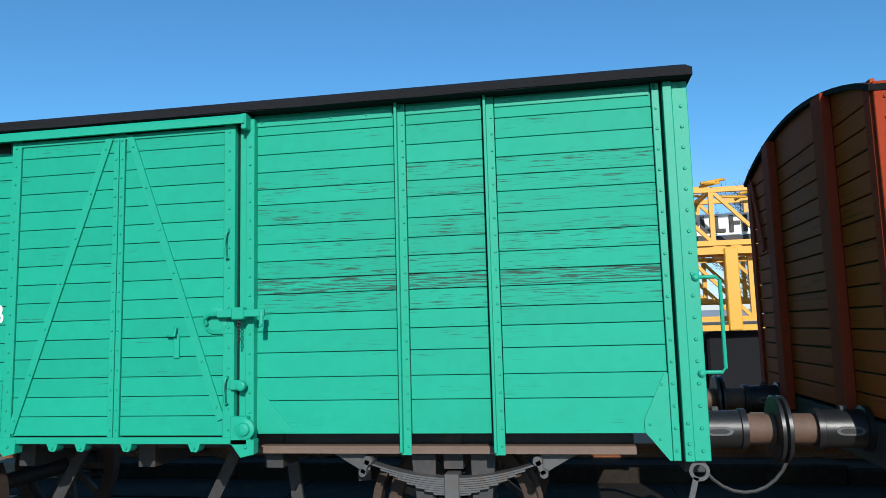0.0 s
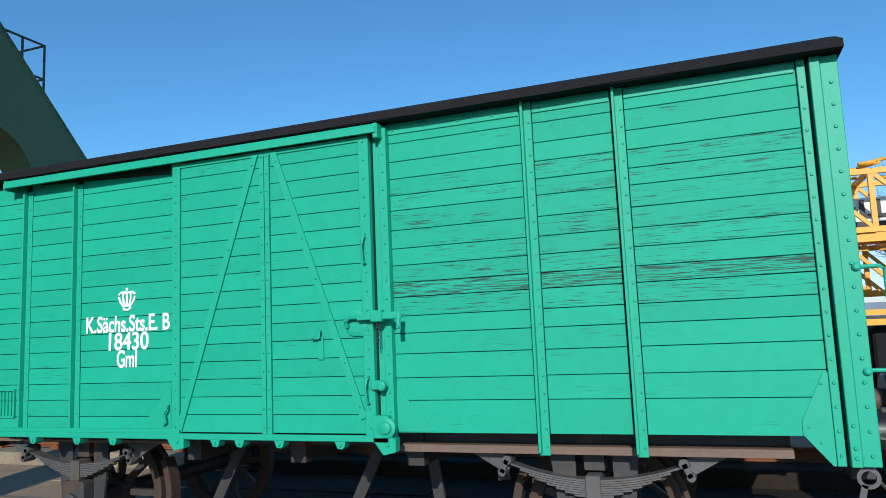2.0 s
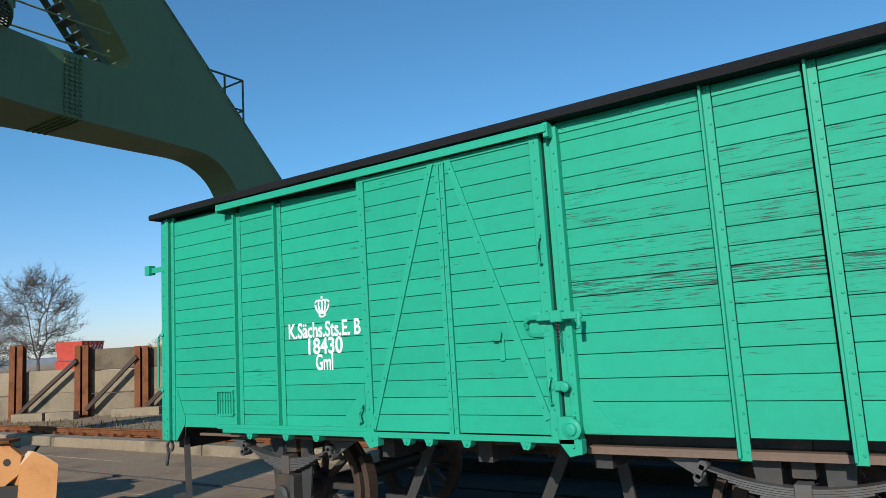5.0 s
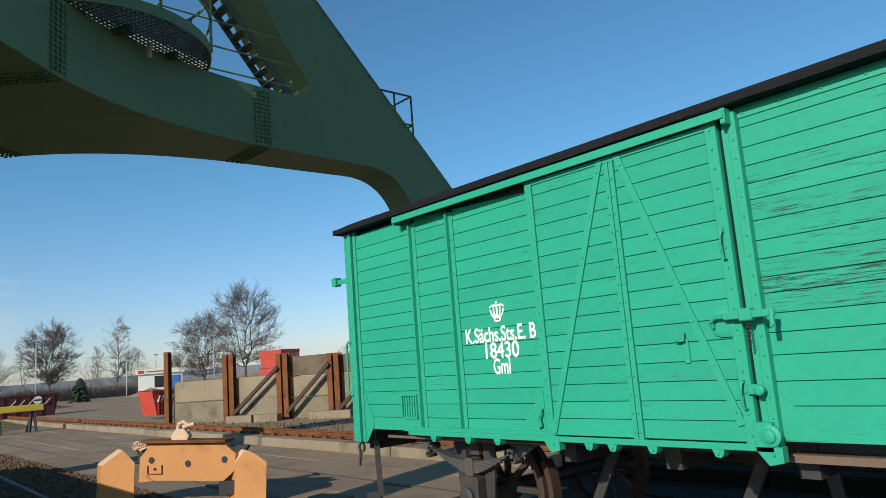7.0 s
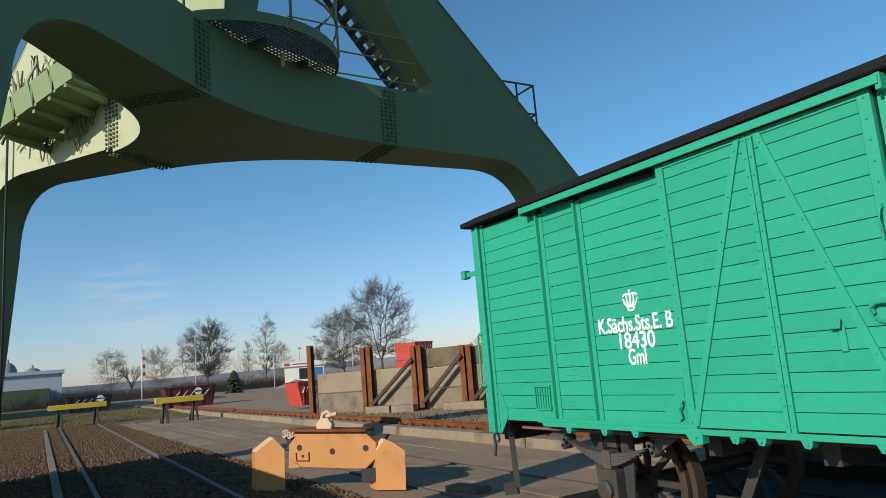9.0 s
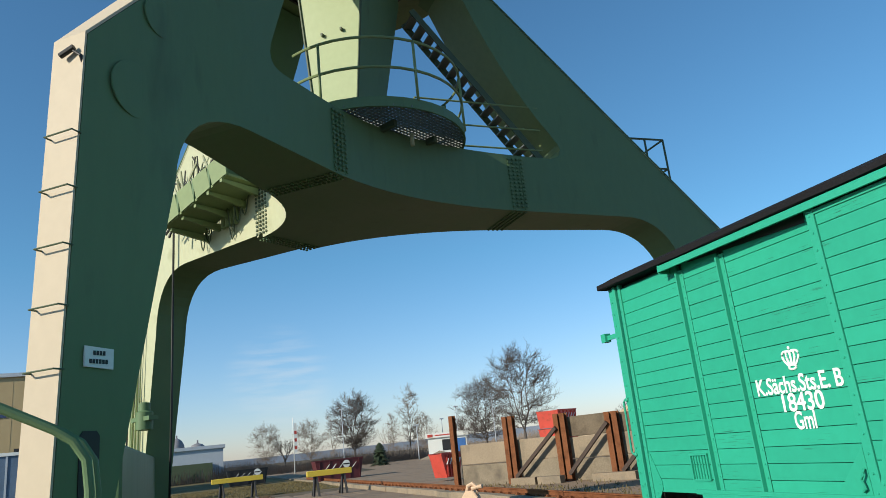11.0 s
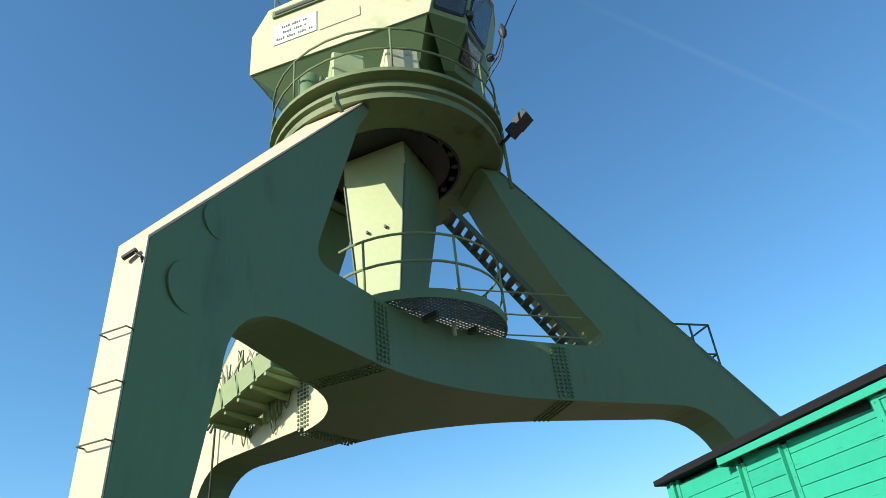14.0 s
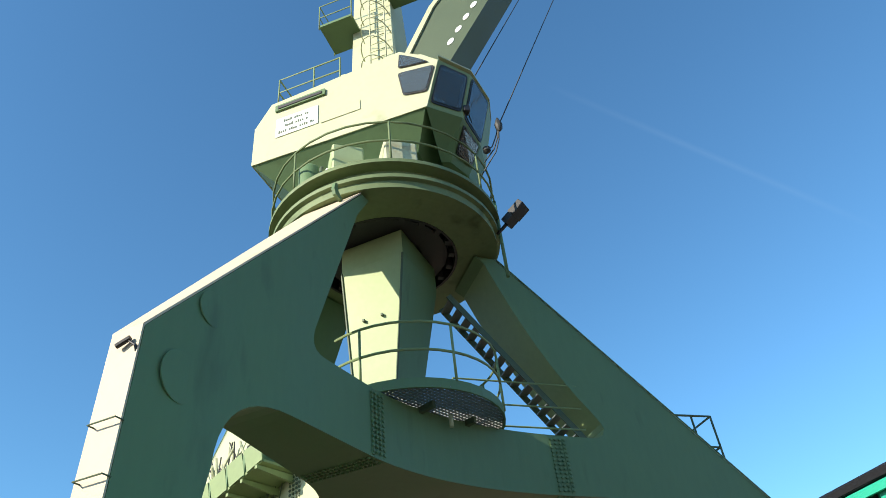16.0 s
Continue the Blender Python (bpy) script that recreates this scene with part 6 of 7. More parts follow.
prism(b, [(0.46, 0.79), (1.68, 0.755), (1.68, 0.82), (0.46, 0.87)], lambda a, z, s: op(a, -0.08 + 0.04 * s, z), 0)
part("top_web", b, M_ORANGE, beam)
for a, z in ((0.54, 0.62), (1.10, 0.55), (1.65, 0.58)):
    b = bm_new()
    lathe(b, [(0.045, -0.002), (0.045, 0.004), (0.02, 0.004)], lambda p, q, h: op(a + p, -0.029 + h, z + q), 18)
    part("hole", b, M_BLACK, beam)
b = bm_new()
for p, q in (((0.48, 0.435), (0.70, 0.43)), ((0.70, 0.43), (0.70, 0.55)), ((0.48, 0.435), (0.48, 0.55))):
    bar(b, op(p[0], -0.022, p[1]), op(q[0], -0.022, q[1]), 0.014, 0.014)
part("card_frame", b, M_RUST, beam)
b = bm_new()
lathe(b, [(0.02, 0), (0.02, 0.012)], lambda p, q, h: op(0.59 + p, -0.03 + h, 0.50 + q), 10)
part("bolt", b, M_BLACK, beam)
# shackle with its pin on top
b = bm_new()
prism(b, [(0.86, 0.86), (1.10, 0.86), (1.13, 0.93), (1.05, 1.03), (0.92, 1.02), (0.85, 0.94)], lambda a, z, s: op(a, -0.06 + 0.05 * s, z), 0)
bmesh.ops.bevel(b, geom=b.edges[:], offset=0.012, segments=1, affect="EDGES")
rod(b, [op(0.93, -0.05, 0.99), op(0.96, -0.05, 1.09), op(1.04, -0.05, 1.12), op(1.11, -0.05, 1.06), op(1.10, -0.05, 0.98)], 0.03, 8)
rod(b, [op(1.02, -0.05, 1.05), op(1.20, -0.05, 1.08)], 0.028, 8)
part("shackle", b, M_ORANGE_PALE, lift, "sun-bleached orange shackle")
b = bm_new()
for k in range(5):
    c = op(0.26 + 0.045 * k, -0.06, 0.82 + 0.02 * math.sin(k * 2.1))
    rod(b, [c + od * (0.035 * math.cos(a)) + Vector((0, 0, 0.045 * math.sin(a))) + on * (0.012 * (k % 2)) for a in [math.pi * m_ / 4 for m_ in range(8)]], 0.014, 6, close=True)
part("chain_end", b, M_ORANGE_PALE, lift)
b = bm_new()
prism(b, [(1.56, 0.12), (1.80, 0.12), (1.80, 0.30), (1.56, 0.30)], lambda a, z, s: op(a, -0.10 + 0.08 * s, z), 0)
prism(b, [(0.30, 0.50), (0.36, 0.50), (0.40, 0.80), (0.24, 0.80)], lambda a, z, s: op(a, -0.16 + 0.05 * s, z), 0)
prism(b, [(1.74, 0.60), (1.90, 0.66), (1.96, 0.74), (1.70, 0.76)], lambda a, z, s: op(a, -0.16 + 0.05 * s, z), 0)
part("clamp", b, M_BLACK, lift, "black iron clamps")


# ---- buffer stops ----
def buffer_stop(x, y, w):
    t = thing("buffer_stop", (x, y, 0), "black trestle buffer stop with a yellow timber beam", "buffer stop", "buffer stops at the track ends")
    b = bm_new()
    box(b, x - 0.12, x + 0.12, y - w, y + w, 0.88, 1.14, bevel=0.015)
    part("beam", b, M_BUFYEL, t)
    for s in (-1, 1):
        yy = y + s * w * 0.62
        b = bm_new()
        bar(b, (x + 0.05, yy - 0.12, 0), (x, yy - 0.04, 0.9), 0.09, 0.09)
        bar(b, (x + 0.05, yy + 0.14, 0), (x, yy + 0.04, 0.9), 0.09, 0.09)
        bar(b, (x - 1.1, yy, 0), (x, yy, 0.85), 0.10, 0.10)
        part("trestle", b, M_BLACK, t)
    b = bm_new()
    yy = y + w * 0.78
    lathe(b, [(0.17, 0), (0.17, 0.02)], lambda p, q, a: (x + 0.10 + a, yy + p, 1.31 + q), 24)
    d = part("signal_disc", b, M_SIGN, t)
    b = bm_new()
    box(b, x + 0.121, x + 0.128, yy - 0.155, yy + 0.155, 1.28, 1.34)
    part("disc_bar", b, M_BLACK, d)
    b = bm_new()
    box(b, x - 0.02, x + 0.02, yy - 0.02, yy + 0.02, 1.14, 1.2)
    part("disc_post", b, M_BLACK, t)


buffer_stop(-41.9, 2.42, 1.35)
buffer_stop(-34.7, 6.15, 1.05)


def skip(x, y, ln, dp, z0, z1, material, label, yaw=0.0, marks=M_SIGN):
    """A waste skip: sloping ends, ribs and a rim, with rough pale marks for its lettering."""
    t = thing("skip", (x, y, 0), label, "skip")
    m = Matrix.Translation((x, y, 0)) @ Matrix.Rotation(radians(yaw), 4, "Z")

    def w(a, c, z):
        return m @ Vector((c, a, z))
    b = bm_new()
    prism(b, [(-ln / 2 + 0.25, z0), (ln / 2 - 0.25, z0), (ln / 2, z1), (-ln / 2, z1)], lambda a, z, s: w(a, s * dp / 2, z), 0)
    body = part("body", b, material, t)
    for k in range(5):
        a = -ln / 2 + 0.3 + k * (ln - 0.6) / 4
        b = bm_new()
        bar(b, w(a, dp / 2 + 0.03, z0 + 0.05), w(a, dp / 2 + 0.03, z1 - 0.05), 0.07, 0.05)
        part("rib", b, material, body)
    for s in (-1, 1):
        b = bm_new()
        bar(b, w(-ln / 2, s * dp / 2, z1), w(ln / 2, s * dp / 2, z1), 0.08, 0.08)
        part("rim", b, material, body)
    for k in range(5):
        a = -ln * 0.3 + k * ln * 0.14
        b = bm_new()
        q = [w(a, dp / 2 + 0.07, z0 + 0.55 * (z1 - z0)), w(a + ln * 0.09, dp / 2 + 0.07, z0 + 0.8 * (z1 - z0))]
        bar(b, q[0], q[1], 0.06, 0.03)
        part("mark", b, marks, body)


skip(-52.5, 9.9, 3.4, 1.8, 0.1, 1.45, M_DKRED, "dark red steel waste skip")
skip(-66.0, 4.6, 3.4, 1.8, 0.1, 1.35, M_BLACK, "black steel waste skip")
skip(-32.3, 11.15, 1.25, 0.9, 0.26, 1.30, M_RED, "bright red steel skip with pale marks", 20)
for z0 in (0.75, 2.15):
    skip(-53.0, 28.2, 2.9, 2.0, z0, z0 + 1.32, M_RED, "red steel skip in a stack", 30)
# pale sand heap behind the wall
def heap(x, y, rx, ry, h, material, label, seed=0, z0=0.0):
    b = bm_new()
    rows = []
    for i in range(9):
        t = i / 8
        rows.append([b.verts.new((x + rx * t * math.cos(a) * (1 + 0.15 * noise.noise((a, t, seed))), y + ry * t * math.sin(a), z0 + h * (1 - t) ** 1.1 + 0.12 * h * noise.noise((2 * math.cos(a), 2 * math.sin(a) + t * 3, seed)))) for a in [2 * math.pi * k / 20 for k in range(20)]])
    for lo, hi in zip(rows, rows[1:]):
        for k in range(20):
            b.faces.new((lo[k], hi[k], hi[(k + 1) % 20], lo[(k + 1) % 20]))
    bmesh.ops.remove_doubles(b, verts=b.verts[:], dist=0.001)
    bmesh.ops.recalc_face_normals(b, faces=b.faces[:])
    return solid("sand_heap", b, material, label, "heap")


M_SAND = surface("pale_sand", (0.50, 0.38, 0.24), rough=0.95, vary=0.15, grain=6)
heap(-46, 31, 9, 7, 3.2, M_SAND, "pale sand heap behind the concrete wall")
heap(-72, 13.5, 7, 4, 0.9, M_GROUND, "low brown heap of rubble and earth", 3)
heap(-92, 31, 5, 3, 1.0, M_CONC2, "heap of broken pale rubble", 5)

# ---- concrete bulk wall between rusty steel posts ----
POSTS = [Vector(p) for p in ((-26.65, 9.60, 0.08), (-24.48, 11.0, 0.08), (-22.47, 12.05, 0.08), (-20.83, 13.08, 0.08), (-19.1, 14.1, 0.08), (-17.3, 15.2, 0.08), (-15.5, 16.3, 0.08), (-13.7, 17.4, 0.08), (-11.9, 18.5, 0.08))]
W0 = POSTS[0]
wdir = (POSTS[2] - POSTS[0]).normalized()
wn = Vector((wdir.y, -wdir.x, 0))
bulk = thing("bulk_wall", W0, "stained concrete retaining wall held by rusty steel posts", "wall")
for i in range(8):
    p0, WD = POSTS[i], POSTS[i + 1] - POSTS[i]
    tops = ((-0.1, 0.78, M_CONC), (0.79, 1.55 - 0.04 * i, M_CONC2)) if i < 2 else ((-0.1, 0.72, M_CONC), (0.73, 1.44, M_CONC2), (1.45, 2.10, M_CONC_DARK))
    for z0, z1, mt in tops:
        b = bm_new()
        c0, c1 = p0 + wdir * 0.12 + wn * -0.15, p0 + WD - wdir * 0.12 + wn * -0.15
        dz = 0.03 * math.sin(i * 3.1 + z0 * 5)
        vs = [b.verts.new(q + Vector((0, 0, z))) for z in (z0, z1 + dz) for q in (c0, c1, c1 - wn * 0.3, c0 - wn * 0.3)]
        for f in ((3, 2, 1, 0), (4, 5, 6, 7), (0, 1, 5, 4), (1, 2, 6, 5), (2, 3, 7, 6), (3, 0, 4, 7)):
            b.faces.new([vs[k] for k in f])
        bmesh.ops.bevel(b, geom=b.edges[:], offset=0.02, segments=1, affect="EDGES")
        part("panel", b, mt, bulk)
    post_top = (2.66, 2.38, 2.26, 2.13)[min(i, 3)]
    for off in ((-0.13, 0.13) if i else (0.0,)):
        b = bm_new()
        q = p0 + wdir * off
        for a, v, w_, d_ in ((0, 0.09, 0.19, 0.022), (0, -0.09, 0.19, 0.022), (0, 0, 0.018, 0.18)):
            c = q + wn * v
            prism(b, [(-w_ / 2, -d_ / 2), (w_ / 2, -d_ / 2), (w_ / 2, d_ / 2), (-w_ / 2, d_ / 2)], lambda aa, cc, s: c + wdir * aa + wn * cc + Vector((0, 0, post_top / 2 + post_top / 2 * s)), 0)
        part("steel_post", b, M_RUST, bulk)
    if i >= 1:
        b = bm_new()
        bar(b, p0 + wn * 0.16 + wdir * 0.2 + Vector((0, 0, 0.25)), p0 + WD + wn * 0.16 - wdir * 0.12 + Vector((0, 0, 1.80)), 0.10, 0.12)
        part("brace", b, M_WHEEL, bulk, "dark rusty raking brace")
for a, ln in ((3.0, 1.0), (4.1, 0.9), (6.2, 1.5)):
    b = bm_new()
    c = W0 + wdir * a + wn * 0.6
    bar(b, c + Vector((0, 0, 0.12)), c + wdir * ln + Vector((0, 0, 0.12)), 0.3, 0.28)
    solid("concrete_block", b, M_CONC2, "loose concrete block lying at the wall's foot", "block", "loose blocks")
b = bm_new()
bar(b, (-8.6, 5.0, 0.025), (-8.0, 5.12, 0.025), 0.26, 0.07)
solid("concrete_block", b, M_CONC_DARK, "flat dirty block lying on the paving", "block", "loose blocks")

# ---- access stair railing beside the crane's near leg ----
sr = thing("stair_railing", (-4.7, -0.9, 0), "green tube railing of a short access stair", "railing")
for dx in (0.0, -0.32):
    x = -4.6 + dx
    b = bm_new()
    rod(b, [(x, -2.3, 2.78), (x, -1.26, 2.28), (x, -0.72, 2.0), (x, -0.62, 1.93), (x, -0.55, 1.82), (x, -0.53, 1.65), (x, -0.53, 0.0)], 0.028, 10)
    part("handrail", b, M_CRANE, sr)
    b = bm_new()
    rod(b, [(x, -2.3, 1.95), (x, -1.2, 1.42), (x, -0.53, 1.12)], 0.018, 8)
    part("mid_rail", b, M_CRANE, sr)
    b = bm_new()
    rod(b, [(x, -1.22, 0), (x, -1.22, 2.2)], 0.022, 8)
    part("post", b, M_CRANE, sr)
for k in range(4):
    b = bm_new()
    box(b, -4.95, -4.57, -0.62 - 0.25 * (k + 1), -0.62 - 0.25 * k, 0.16 + 0.18 * k, 0.20 + 0.18 * k)
    part("tread", b, M_GRATE, sr)


# ---- trees ----
def tree(x, y, h, spread, seed, trunk=0.03, form="round", depth=6):
    """A bare winter tree: tapered trunk, limbs that fork, and a crown of fine twigs."""
    r = random.Random(seed)
    t = thing("tree", (x, y, 0), "bare winter tree with a dense crown of fine twigs" if form == "round" else "slender bare winter tree with upright branches", "tree")
    tb, cb = bm_new(), bm_new()

    def grow(p, d, ln, rad, level):
        pts = [p]
        for k in range(3):
            d = (d + Vector((r.uniform(-1, 1), r.uniform(-1, 1), r.uniform(-0.5, 0.5))) * 0.14).normalized()
            pts.append(pts[-1] + d * ln / 3)
        rod(tb if level < 2 else cb, pts, rad, 6 if level < 2 else 3, rad * 0.66)
        if level >= depth:
            return
        for k in range((5 if level == 0 else (4 if level < 3 else 3)) if form == "round" else (4 if level < 2 else 2)):
            az_ = r.uniform(0, 6.283)
            tilt = r.uniform(0.2, 0.85) * spread * (0.75 if k == 0 else 1.0)
            side_ = d.orthogonal().normalized()
            side_.rotate(Matrix.Rotation(az_, 3, d))
            nd = (d * math.cos(tilt) + side_ * math.sin(tilt) + Vector((0, 0, 0.06 if form == "round" else 0.5))).normalized()
            at_ = pts[3] if k < 2 else (pts[2] if k % 2 else pts[2].lerp(pts[3], 0.6))
            grow(at_, nd, ln * (r.uniform(0.66, 0.82) if level else r.uniform(0.75, 1.0)), max(rad * 0.56, h * 0.0011), level + 1)

    grow(Vector((x, y, 0)), Vector((0, 0, 1)), h * (0.25 if form == "round" else 0.3), h * trunk, 0)
    part("trunk", tb, M_BARK if form == "round" else M_BUSH, t)
    part("crown", cb, M_BARK if form == "round" else M_BUSH, t)


def crowned_tree(x, y, h, width, seed, stems, fork, bark=None, thin=0.78):
    """A bare winter tree whose limbs fill a rounded crown: limbs, branches, side branches and twigs."""
    r = random.Random(seed)
    t = thing("tree", (x, y, 0), "bare winter tree with a rounded crown of fine dark twigs", "tree")
    tb, cb = bm_new(), bm_new()
    base = Vector((x, y, 0))
    zc = h * (1 + fork * 0.75) / 2
    semi = Vector((width / 2, width / 2, h - zc))

    def rim():
        a, e = r.uniform(0, 6.283), math.asin(r.uniform(-0.75, 1.0))
        return base + Vector((semi.x * math.cos(a) * math.cos(e), semi.y * math.sin(a) * math.cos(e), zc + semi.z * math.sin(e))) * 1.0

    def limb(bm_, p, q, r0, r1, n_, wob, sides):
        ln = (q - p).length
        pts = [p + (q - p) * (k / n_) + Vector((r.uniform(-1, 1), r.uniform(-1, 1), r.uniform(-0.6, 0.6) - 0.5 * math.sin(math.pi * k / n_))) * (wob * ln if 0 < k < n_ else 0) for k in range(n_ + 1)]
        rod(bm_, pts, r0, sides, r1)
        return pts

    def any_way():
        return Vector((r.uniform(-1, 1), r.uniform(-1, 1), r.uniform(-0.35, 1.1))).normalized()

    rb = h * 0.021 * thin
    crotch = base + Vector((0, 0, fork * h))
    limb(tb, base, crotch, rb, rb * 0.8, 3, 0.02, 8)
    for s in range(stems):
        a = 6.283 * s / stems + r.uniform(-0.4, 0.4)
        k_ = 0.0 if stems == 1 else r.uniform(0.35, 0.62)
        tip = base + Vector((semi.x * k_ * math.cos(a), semi.y * k_ * math.sin(a), h * r.uniform(0.86, 0.96)))
        lead = limb(tb, crotch, tip, rb * (0.72 if stems == 1 else 0.45), h * 0.002, 8, 0.035, 6)
        for j in range(26):
            f = 0.3 + 7.6 * j / 25
            i = min(int(f), 7)
            p = lead[i].lerp(lead[i + 1], f - i)
            goal = min((rim() for _ in range(5)), key=lambda g: (g - p).length + max(0, p.z - g.z) * 1.5)
            goal = p + (goal - p) * r.uniform(0.8, 1.02)
            br = limb(cb, p, goal, h * 0.0034 * thin, h * 0.0013 * thin, 4, 0.05, 4)
            for m_ in range(10):
                p2 = br[1 + m_ % 4]
                d2 = ((goal - p).normalized() + any_way() * 0.95).normalized()
                sb = limb(cb, p2, p2 + d2 * width * r.uniform(0.07, 0.15), h * 0.0019 * thin, h * 0.0012 * thin, 2, 0.06, 3)
                for q_ in range(7):
                    d3 = (d2 + any_way() * 0.9).normalized()
                    p3 = sb[1 + q_ % 2]
                    limb(cb, p3, p3 + d3 * width * r.uniform(0.04, 0.11), h * 0.0011 * thin, h * 0.0007 * thin, 1, 0, 3)
    part("trunk", tb, bark or M_BARK, t)
    part("crown", cb, bark or M_BARK, t)


def far(azim, dist):
    a = radians(azim)
    return -math.sin(a) * dist, math.cos(a) * dist


for azim, dist, h, spread, seed, form, dep in (
                                   (83.2, 155, 8.0, 1.1, 33, "round", 5), (54.0, 80, 6.0, 1.1, 34, "round", 5), (56.0, 95, 6.0, 1.1, 35, "round", 5), (69.5, 125, 7.0, 0.9, 42, "round", 5), (75.2, 135, 6.0, 0.7, 44, "slim", 5)):
    tx, ty = far(azim, dist)
    tree(tx, ty, h, spread, seed, 0.022 if form == "round" else 0.012, form, dep)

for azim, dist, h, width, seed, stems, fork in ((77.9, 112, 10.5, 7.0, 5, 5, 0.2), (67.6, 98, 9.6, 8.0, 8, 4, 0.16), (64.6, 84, 11.6, 7.8, 21, 3, 0.2), (-15.2, 40, 9.2, 5.6, 41, 3, 0.25)):
    tx, ty = far(azim, dist)
    crowned_tree(tx, ty, h, width, seed, stems, fork)

for azim, dist, h, width, seed, stems in ((73.6, 115, 11.5, 4.2, 61, 2), (74.9, 130, 8.0, 3.0, 62, 2), (79.6, 128, 8.5, 3.4, 63, 1), (72.4, 124, 7.0, 4.4, 64, 3), (81.3, 150, 9.0, 6.5, 65, 3), (84.6, 155, 9.5, 6.0, 66, 3)):
    tx, ty = far(azim, dist)
    crowned_tree(tx, ty, h, width, seed, stems, 0.12, M_BUSH, 0.6)

# fir
fx_, fy_ = far(76.0, 88)
fir = thing("fir_tree", (fx_, fy_, 0), "small dark green fir tree", "tree")
b = bm_new()
rod(b, [(fx_, fy_, 0), (fx_, fy_, 2.5)], 0.12, 6, 0.03)
part("trunk", b, M_BARK, fir)
b = bm_new()
r = random.Random(6)
for k in range(420):
    z = r.uniform(0.3, 2.6)
    rad = math.sqrt(max(2.7 - z, 0)) * 0.85 * r.uniform(0.4, 1.1)
    a = r.uniform(0, 6.28)
    p = Vector((fx_ + rad * math.cos(a), fy_ + rad * math.sin(a), z - 0.2 * rad))
    q = Vector((fx_ + 0.3 * rad * math.cos(a), fy_ + 0.3 * rad * math.sin(a), z + 0.15))
    s_ = Vector((-math.sin(a), math.cos(a), 0)) * 0.16
    vs = [b.verts.new(v) for v in (q + s_ * 0.4, q - s_ * 0.4, p - s_, p + s_)]
    b.faces.new(vs)
part("crown", b, M_FIR, fir)

# belt of bare bushes along the far edge of the yard: thin upright twigs
r = random.Random(12)
verts, faces = [], []
for _ in range(30000):
    azim = r.uniform(58, 99)
    dist = r.uniform(105, 165)
    bx, by = far(azim, dist)
    h = r.uniform(0.5, 2.1) * (1 + 0.9 * noise.noise((azim * 0.35, 3.0, dist * 0.02)))
    a = r.uniform(0, 6.28)
    lean_ = r.uniform(-0.5, 0.5) * h * 0.5
    w_ = r.uniform(0.03, 0.10)
    k = len(verts)
    verts += [(bx - w_, by, 0), (bx + w_, by - w_, 0), (bx + lean_ + w_ * 0.3, by + lean_ * 0.4, h), (bx + lean_ - w_ * 0.3, by + lean_ * 0.4, h)]
    faces.append((k, k + 1, k + 2, k + 3))
me = bpy.data.meshes.new("bushes")
me.from_pydata(verts, [], faces)
me.materials.append(M_BUSH)
tagged(new("bushes", me), "belt of bare brown bushes and undergrowth", "bushes", kind="stuff")


# ---- far buildings, posts and vehicles ----
kx, ky = far(70.7, 98)
kiosk = thing("kiosk", (kx, ky, 0), "white site kiosk with a red and white fascia board", "kiosk")
kd = Vector((math.cos(radians(70.7)), math.sin(radians(70.7)), 0))
kn = Vector((kd.y, -kd.x, 0))
kc = Vector((kx, ky, 0))


def kq(a, v, z):
    return kc + kd * a + kn * v + Vector((0, 0, z))


def kbox(name, a0, a1, v0, v1, z0, z1, mt, parent, label=""):
    b = bm_new()
    prism(b, [(a0, z0), (a1, z0), (a1, z1), (a0, z1)], lambda a, z, s: kq(a, (v0 + v1) / 2 + s * (v1 - v0) / 2, z), 0)
    return part(name, b, mt, parent, label)


kbox("wall", -2.6, 2.6, -2.0, 0.0, 0.0, 2.7, M_SIGN, kiosk)
kbox("fascia", -2.9, 2.9, -2.2, 0.25, 2.7, 3.3, M_SIGN, kiosk)
kbox("fascia_stripe", -2.6, -1.9, 0.25, 0.28, 2.82, 3.18, M_RED, kiosk)
kbox("fascia_writing", -1.6, 0.9, 0.25, 0.28, 2.93, 3.08, M_RED, kiosk)
kbox("window", -0.7, 1.2, 0.0, 0.05, 1.0, 2.4, M_BLACK, kiosk)
kbox("blue_shutter", 1.3, 2.4, 0.0, 0.06, 0.6, 2.4, M_BLUE, kiosk)

bx_, by_ = far(89.8, 118)
hall = thing("low_hall", (bx_, by_, 0), "low grey-blue flat-roofed hall", "building")
b = bm_new()
box(b, bx_ - 12, bx_, by_ - 4.5, by_ + 4.4, 0, 4.7)
part("wall", b, M_GREYWALL, hall)
b = bm_new()
box(b, bx_ - 12.2, bx_ + 0.3, by_ - 4.7, by_ + 4.7, 4.7, 5.2)
part("roof", b, M_GREYWALL, hall)
b = bm_new()
box(b, bx_ + 0.05, bx_ + 8, by_ - 4.4, by_ + 2.6, 0, 2.6)
part("lean_to", b, M_CRDARK, hall)
cx_, cy_ = far(90.4, 170)
dome = thing("domed_building", (cx_, cy_, 0), "distant old building with a domed roof", "building")
b = bm_new()
box(b, cx_ - 6, cx_, cy_ - 5, cy_ + 5, 0, 6.5)
part("wall", b, M_GREYWALL, dome)
for yy, rr_2, hh in ((-1.6, 1.7, 2.4), (2.8, 1.6, 1.0)):
    b = bm_new()
    lathe(b, [(rr_2, 6.5)] + [(rr_2 * math.cos(t), 6.5 + hh * math.sin(t)) for t in [0.2 * k for k in range(1, 7)]] + [(0.2, 6.6 + hh), (0.15, 7.2 + hh)], lambda p, q, a: (cx_ - 3 + p, cy_ + yy + q, a), 16)
    part("dome", b, M_SLATE, dome)

ox, oy = -64.0, -16.0
